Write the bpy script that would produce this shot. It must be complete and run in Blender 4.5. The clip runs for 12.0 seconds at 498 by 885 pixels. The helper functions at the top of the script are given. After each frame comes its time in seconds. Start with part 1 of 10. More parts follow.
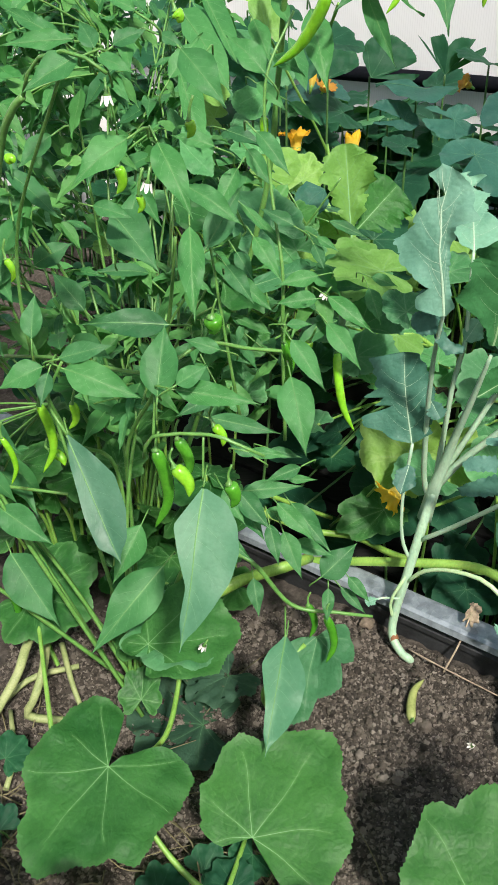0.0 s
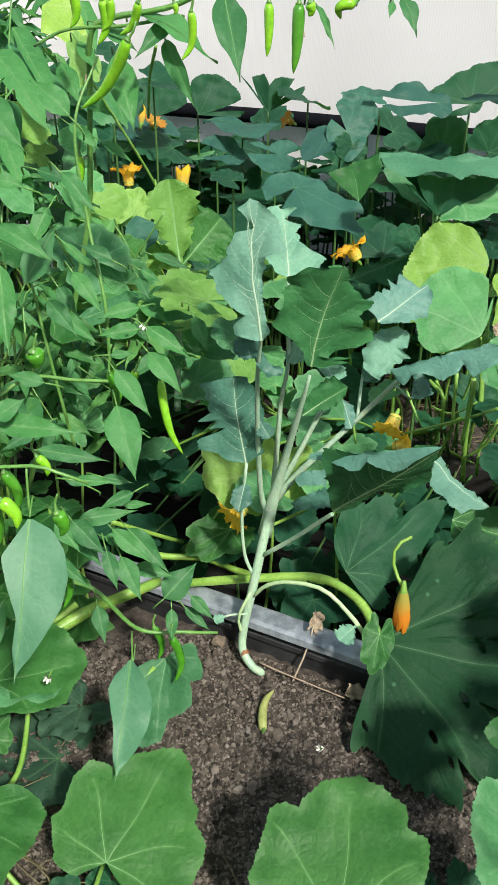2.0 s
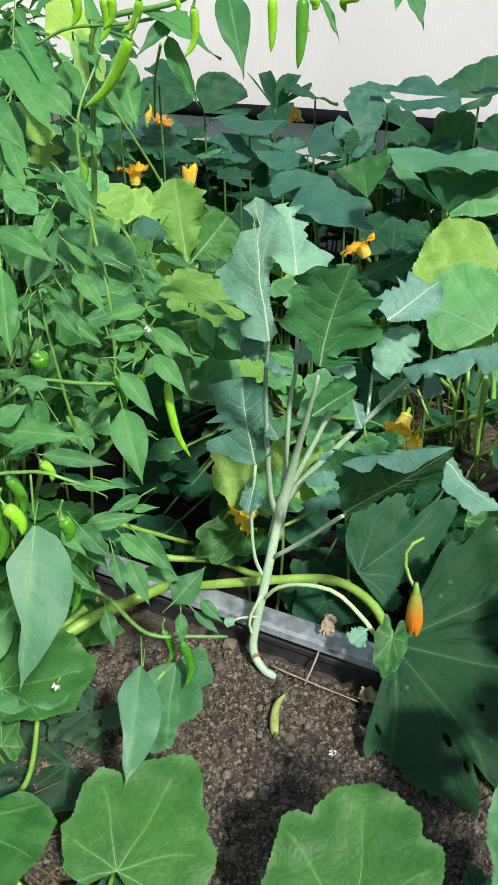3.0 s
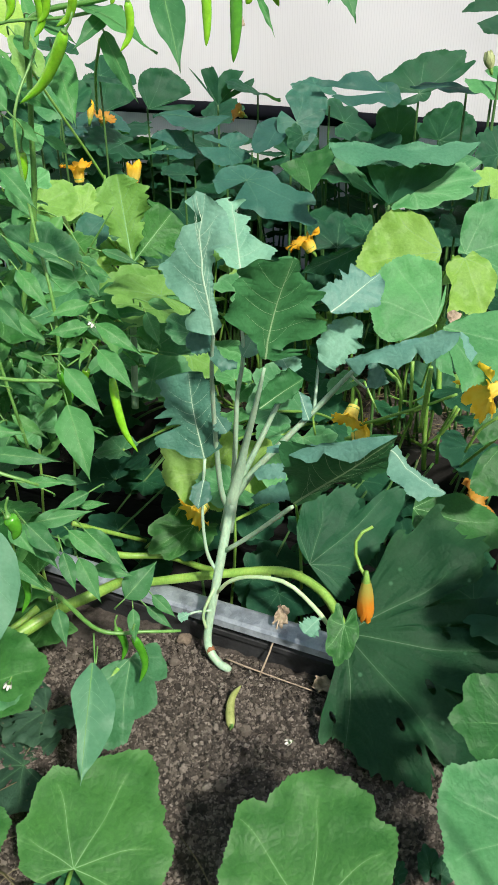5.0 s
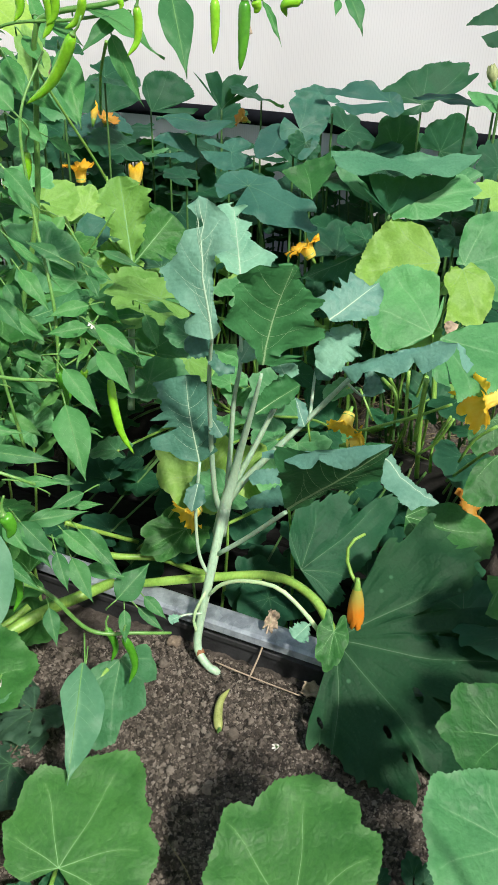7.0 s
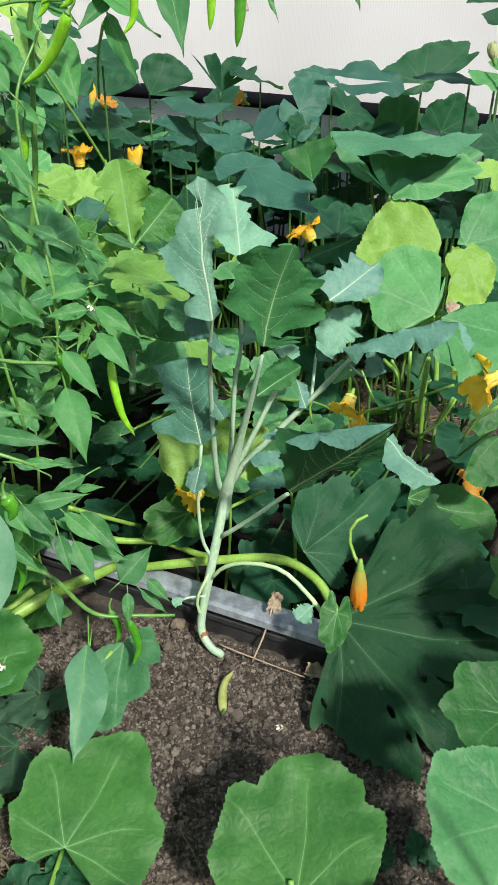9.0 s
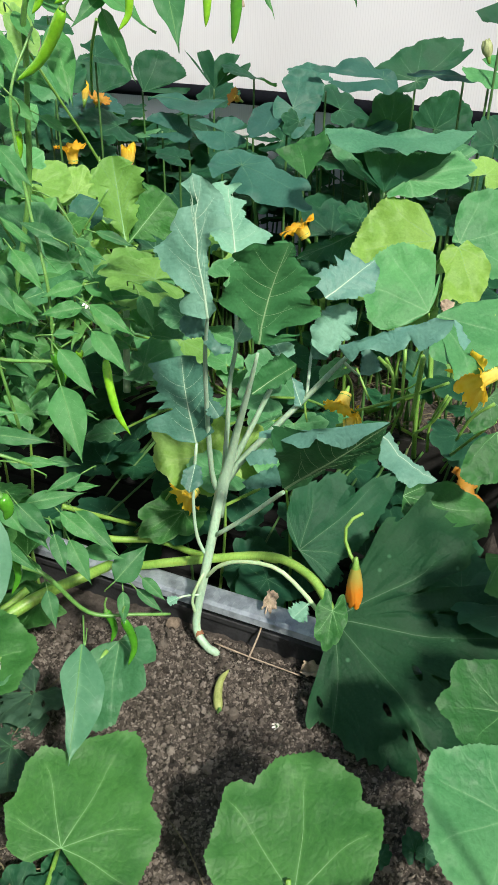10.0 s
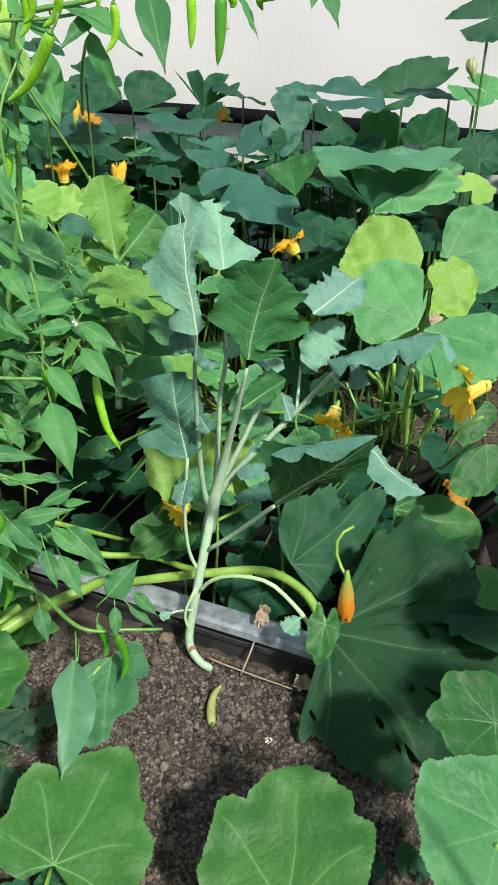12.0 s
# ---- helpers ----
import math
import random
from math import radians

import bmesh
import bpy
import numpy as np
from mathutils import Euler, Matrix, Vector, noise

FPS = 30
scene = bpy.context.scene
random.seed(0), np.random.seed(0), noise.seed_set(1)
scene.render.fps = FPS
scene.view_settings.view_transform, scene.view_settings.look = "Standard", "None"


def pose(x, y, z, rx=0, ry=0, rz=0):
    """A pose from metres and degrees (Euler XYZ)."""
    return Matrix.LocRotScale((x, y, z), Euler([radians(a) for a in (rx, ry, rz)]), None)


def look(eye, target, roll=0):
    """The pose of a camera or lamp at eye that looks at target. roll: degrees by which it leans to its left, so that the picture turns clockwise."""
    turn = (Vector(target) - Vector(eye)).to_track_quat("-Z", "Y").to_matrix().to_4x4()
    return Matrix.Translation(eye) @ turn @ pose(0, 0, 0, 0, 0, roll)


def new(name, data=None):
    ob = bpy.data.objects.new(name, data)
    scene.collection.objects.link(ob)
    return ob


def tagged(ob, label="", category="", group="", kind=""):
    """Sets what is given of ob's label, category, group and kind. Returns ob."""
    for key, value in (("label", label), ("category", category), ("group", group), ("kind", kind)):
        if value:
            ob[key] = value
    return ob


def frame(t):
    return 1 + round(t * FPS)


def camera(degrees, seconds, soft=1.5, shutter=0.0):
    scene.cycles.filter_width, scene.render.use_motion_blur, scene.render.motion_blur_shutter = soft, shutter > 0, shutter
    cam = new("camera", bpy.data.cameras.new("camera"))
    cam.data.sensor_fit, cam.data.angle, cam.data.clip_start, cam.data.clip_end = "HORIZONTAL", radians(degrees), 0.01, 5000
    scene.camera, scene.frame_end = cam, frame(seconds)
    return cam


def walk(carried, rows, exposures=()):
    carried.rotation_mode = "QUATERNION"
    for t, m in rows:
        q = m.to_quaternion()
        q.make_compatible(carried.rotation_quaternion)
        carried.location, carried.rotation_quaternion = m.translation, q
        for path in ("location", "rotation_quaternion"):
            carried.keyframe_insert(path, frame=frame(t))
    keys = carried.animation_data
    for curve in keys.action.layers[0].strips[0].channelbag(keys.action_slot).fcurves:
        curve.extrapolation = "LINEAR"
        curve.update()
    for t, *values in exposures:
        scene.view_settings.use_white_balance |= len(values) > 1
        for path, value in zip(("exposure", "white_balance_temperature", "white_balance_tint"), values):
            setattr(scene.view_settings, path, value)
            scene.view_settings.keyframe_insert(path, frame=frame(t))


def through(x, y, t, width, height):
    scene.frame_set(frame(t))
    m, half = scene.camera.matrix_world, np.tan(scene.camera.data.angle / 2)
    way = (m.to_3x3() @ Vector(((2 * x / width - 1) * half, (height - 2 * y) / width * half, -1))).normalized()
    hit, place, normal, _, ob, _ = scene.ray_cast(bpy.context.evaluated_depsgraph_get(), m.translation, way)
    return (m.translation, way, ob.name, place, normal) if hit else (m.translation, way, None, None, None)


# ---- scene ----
cam = camera(32.6, 12.0, soft=0.9)
PATH = [
    (0, (0.1, 0.572, 1.157), (0.091, 2.3, 0.149), -0.1),
    (0.5, (0.14, 0.549, 1.164), (0.294, 2.278, 0.171), 1.1),
    (1, (0.158, 0.513, 1.174), (0.453, 2.244, 0.218), 1.4),
    (1.5, (0.151, 0.532, 1.173), (0.473, 2.262, 0.222), 1.5),
    (2, (0.151, 0.528, 1.173), (0.451, 2.265, 0.226), 1.2),
    (2.5, (0.142, 0.544, 1.17), (0.406, 2.287, 0.225), 0.5),
    (3, (0.159, 0.545, 1.17), (0.431, 2.283, 0.219), 0.2),
    (3.5, (0.167, 0.543, 1.168), (0.496, 2.27, 0.215), 0.8),
    (5.5, (0.169, 0.531, 1.167), (0.553, 2.246, 0.212), 0.6),
    (6, (0.167, 0.529, 1.167), (0.56, 2.243, 0.214), 1.5),
    (6.5, (0.163, 0.531, 1.174), (0.557, 2.247, 0.227), 2.3),
    (8.5, (0.17, 0.527, 1.16), (0.547, 2.239, 0.199), 1.4),
    (9, (0.167, 0.527, 1.164), (0.548, 2.231, 0.189), 1.5),
    (9.5, (0.165, 0.532, 1.158), (0.556, 2.231, 0.178), 1.7),
    (10, (0.163, 0.532, 1.163), (0.561, 2.23, 0.183), 1.7),
    (10.5, (0.163, 0.532, 1.164), (0.565, 2.233, 0.192), 2.0),
    (11, (0.159, 0.533, 1.167), (0.557, 2.238, 0.201), 2.1),
    (11.5, (0.164, 0.528, 1.165), (0.559, 2.236, 0.202), 1.7),
    (12, (0.169, 0.521, 1.167), (0.581, 2.234, 0.219), 1.3),
]
walk(cam, [(t, look(eye, target, roll)) for t, eye, target, roll in PATH])

# ---- daylight ----
SUN_EL, SUN_AZ = radians(46), radians(166)  # height, and bearing from north (+y) clockwise
world = bpy.data.worlds.new("daylight")
scene.world = world
world.use_nodes = True
wt = world.node_tree
sky = wt.nodes.new("ShaderNodeTexSky")
sky.sky_type, sky.sun_disc = "NISHITA", False
sky.sun_elevation, sky.sun_rotation = SUN_EL, SUN_AZ
sky.air_density, sky.dust_density = 1.0, 2.5
wt.links.new(sky.outputs["Color"], wt.nodes["Background"].inputs["Color"])
wt.nodes["Background"].inputs["Strength"].default_value = 0.15
sun = new("sun", bpy.data.lights.new("sun", "SUN"))
sun.data.energy, sun.data.angle, sun.data.color = 5.0, radians(4), (1.0, 0.95, 0.86)
sun_from = Vector((math.sin(SUN_AZ) * math.cos(SUN_EL), math.cos(SUN_AZ) * math.cos(SUN_EL), math.sin(SUN_EL)))
sun.matrix_world = look(sun_from * 20, (0, 0, 0))
scene.view_settings.exposure = 0.16

# ---- materials ----
def node(nt, kind, **values):
    n = nt.nodes.new(kind)
    for k, v in values.items():
        if k in n.inputs:
            n.inputs[k].default_value = v
    return n


def blank(name):
    m = bpy.data.materials.new(name)
    m.use_nodes = True
    nt = m.node_tree
    return m, nt, nt.nodes["Principled BSDF"], nt.nodes["Material Output"]


def ramp(nt, fac, stops):
    r = nt.nodes.new("ShaderNodeValToRGB")
    while len(r.color_ramp.elements) < len(stops):
        r.color_ramp.elements.new(0.5)
    for e, (p, c) in zip(r.color_ramp.elements, stops):
        e.position, e.color = p, (*c, 1)
    nt.links.new(fac, r.inputs["Fac"])
    return r.outputs["Color"]


def mixed(nt, fac, a, b, blend="MIX"):
    m = nt.nodes.new("ShaderNodeMix")
    m.data_type, m.blend_type = "RGBA", blend
    for sock, v in ((m.inputs["Factor"], fac), (m.inputs[6], a), (m.inputs[7], b)):
        if isinstance(v, (tuple, float, int)):
            sock.default_value = (*v, 1) if isinstance(v, tuple) else v
        else:
            nt.links.new(v, sock)
    return m.outputs[2]


def shifted(nt):
    """Object coordinates, moved by each object's own random number."""
    tc, oi = nt.nodes.new("ShaderNodeTexCoord"), nt.nodes.new("ShaderNodeObjectInfo")
    add, mul = nt.nodes.new("ShaderNodeVectorMath"), nt.nodes.new("ShaderNodeMath")
    mul.operation, mul.inputs[1].default_value = "MULTIPLY", 37.0
    nt.links.new(oi.outputs["Random"], mul.inputs[0])
    nt.links.new(tc.outputs["Object"], add.inputs[0])
    nt.links.new(mul.outputs[0], add.inputs[1])
    return add.outputs[0], oi.outputs["Random"]


def noise_of(nt, co, scale, detail=4.0, rough=0.55):
    n = node(nt, "ShaderNodeTexNoise", Scale=scale, Detail=detail, Roughness=rough)
    nt.links.new(co, n.inputs["Vector"])
    return n.outputs["Fac"]


def leaf_material(name, dark, light, pale, rough=0.45, through=0.3, glow=(0.10, 0.42, 0.03), spots=None, bumps=0.34, crinkle=48.0, grain=0.3, sheen=0.32, net=75.0, quilt=0.16):
    """A thin leaf: two greens in large blotches, fine grain, paler beside the veins, light that shines through."""
    m, nt, bsdf, out = blank(name)
    co, rnd = shifted(nt)
    big, fine = noise_of(nt, co, 9.0, 3.0), noise_of(nt, co, 160.0, 4.0, 0.7)
    col = ramp(nt, big, [(0.3, dark), (0.72, light)])
    col = mixed(nt, grain, col, ramp(nt, fine, [(0.3, tuple(0.6 * c for c in dark)), (0.75, tuple(1.25 * c for c in light))]))
    at = nt.nodes.new("ShaderNodeAttribute")
    at.attribute_name = "vein"
    col = mixed(nt, at.outputs["Fac"], col, pale)
    if spots:
        v = node(nt, "ShaderNodeTexVoronoi", Scale=spots[1])
        nt.links.new(co, v.inputs["Vector"])
        col = mixed(nt, ramp(nt, v.outputs["Distance"], [(0.04, (1, 1, 1)), (0.12, (0, 0, 0))]), col, spots[0])
    hsv = nt.nodes.new("ShaderNodeHueSaturation")
    mr = node(nt, "ShaderNodeMapRange")
    mr.inputs[3].default_value, mr.inputs[4].default_value = 0.76, 1.2
    nt.links.new(rnd, mr.inputs[0])
    nt.links.new(mr.outputs[0], hsv.inputs["Value"])
    mh = node(nt, "ShaderNodeMapRange")
    mh.inputs[3].default_value, mh.inputs[4].default_value = 0.512, 0.488
    nt.links.new(rnd, mh.inputs[0])
    nt.links.new(mh.outputs[0], hsv.inputs["Hue"])
    nt.links.new(col, hsv.inputs["Color"])
    col = hsv.outputs["Color"]
    nt.links.new(col, bsdf.inputs["Base Color"])
    rr = node(nt, "ShaderNodeMapRange")
    rr.inputs[3].default_value, rr.inputs[4].default_value = rough - 0.1, rough + 0.15
    nt.links.new(big, rr.inputs[0])
    nt.links.new(rr.outputs[0], bsdf.inputs["Roughness"])
    bsdf.inputs["Specular IOR Level"].default_value = sheen
    # the fine net of veins: thin paler lines sunk between little pillows
    warp = nt.nodes.new("ShaderNodeTexNoise")
    warp.inputs["Scale"].default_value = 30.0
    nt.links.new(co, warp.inputs["Vector"])
    wm, wa = nt.nodes.new("ShaderNodeVectorMath"), nt.nodes.new("ShaderNodeVectorMath")
    wm.operation, wm.inputs["Scale"].default_value = "SCALE", 0.02
    nt.links.new(warp.outputs["Color"], wm.inputs[0])
    nt.links.new(co, wa.inputs[0])
    nt.links.new(wm.outputs[0], wa.inputs[1])
    vo = node(nt, "ShaderNodeTexVoronoi", Scale=net)
    vo.feature = "DISTANCE_TO_EDGE"
    nt.links.new(wa.outputs[0], vo.inputs["Vector"])
    pillow = node(nt, "ShaderNodeMapRange")
    pillow.interpolation_type = "SMOOTHSTEP"
    pillow.inputs[2].default_value = 0.28
    nt.links.new(vo.outputs["Distance"], pillow.inputs[0])
    cr = noise_of(nt, co, crinkle, 3.0, 0.6)
    b0 = node(nt, "ShaderNodeBump", Strength=quilt, Distance=0.0022)
    nt.links.new(pillow.outputs[0], b0.inputs["Height"])
    b1 = node(nt, "ShaderNodeBump", Strength=bumps, Distance=0.004)
    nt.links.new(cr, b1.inputs["Height"])
    nt.links.new(b0.outputs["Normal"], b1.inputs["Normal"])
    b2 = node(nt, "ShaderNodeBump", Strength=0.15, Distance=0.0006)
    nt.links.new(fine, b2.inputs["Height"])
    nt.links.new(b1.outputs["Normal"], b2.inputs["Normal"])
    nt.links.new(b2.outputs["Normal"], bsdf.inputs["Normal"])
    tr = node(nt, "ShaderNodeBsdfTranslucent")
    nt.links.new(mixed(nt, 0.5, col, glow), tr.inputs["Color"])
    nt.links.new(b2.outputs["Normal"], tr.inputs["Normal"])
    mx = nt.nodes.new("ShaderNodeMixShader")
    mx.inputs[0].default_value = through
    nt.links.new(bsdf.outputs[0], mx.inputs[1])
    nt.links.new(tr.outputs[0], mx.inputs[2])
    nt.links.new(mx.outputs[0], out.inputs["Surface"])
    return m


def plain_material(name, a, b, scale=20.0, rough=0.5, metal=0.0, bump=0.2, depth=0.002, stretch=None, spec=0.5, coat=0.0, sub=0.0):
    """Two tones in blotches and grain, with fine relief."""
    m, nt, bsdf, out = blank(name)
    co, rnd = shifted(nt)
    if stretch:
        mp = nt.nodes.new("ShaderNodeMapping")
        mp.inputs["Scale"].default_value = stretch
        nt.links.new(co, mp.inputs["Vector"])
        co = mp.outputs[0]
    big, fine = noise_of(nt, co, scale, 4.0), noise_of(nt, co, scale * 9, 3.0, 0.7)
    col = ramp(nt, big, [(0.32, a), (0.68, b)])
    col = mixed(nt, 0.3, col, ramp(nt, fine, [(0.3, tuple(0.55 * c for c in a)), (0.7, tuple(min(1, 1.3 * c) for c in b))]))
    nt.links.new(col, bsdf.inputs["Base Color"])
    bsdf.inputs["Roughness"].default_value, bsdf.inputs["Metallic"].default_value = rough, metal
    bsdf.inputs["Specular IOR Level"].default_value = spec
    bsdf.inputs["Coat Weight"].default_value = coat
    if sub:
        bsdf.inputs["Subsurface Weight"].default_value, bsdf.inputs["Subsurface Scale"].default_value = sub, 0.006
    bp = node(nt, "ShaderNodeBump", Strength=bump, Distance=depth)
    nt.links.new(mixed(nt, 0.5, big, fine), bp.inputs["Height"])
    nt.links.new(bp.outputs["Normal"], bsdf.inputs["Normal"])
    return m


def petal_material(name, throat, rim, low=0.25, high=0.8):
    """A thin crinkled petal, paler in its throat."""
    m, nt, bsdf, out = blank(name)
    co, rnd = shifted(nt)
    at = nt.nodes.new("ShaderNodeAttribute")
    at.attribute_name = "vein"
    n = noise_of(nt, co, 90, 4, 0.6)
    col = mixed(nt, ramp(nt, at.outputs["Fac"], [(low, (0, 0, 0)), (high, (1, 1, 1))]), throat, rim)
    col = mixed(nt, 0.25, col, ramp(nt, n, [(0.3, tuple(0.75 * c for c in rim)), (0.7, throat)]))
    nt.links.new(col, bsdf.inputs["Base Color"])
    bsdf.inputs["Roughness"].default_value = 0.6
    bp = node(nt, "ShaderNodeBump", Strength=0.6, Distance=0.003)
    nt.links.new(n, bp.inputs["Height"])
    nt.links.new(bp.outputs["Normal"], bsdf.inputs["Normal"])
    tr = node(nt, "ShaderNodeBsdfTranslucent")
    nt.links.new(col, tr.inputs["Color"])
    mx = nt.nodes.new("ShaderNodeMixShader")
    mx.inputs[0].default_value = 0.45
    nt.links.new(bsdf.outputs[0], mx.inputs[1])
    nt.links.new(tr.outputs[0], mx.inputs[2])
    nt.links.new(mx.outputs[0], out.inputs["Surface"])
    return m


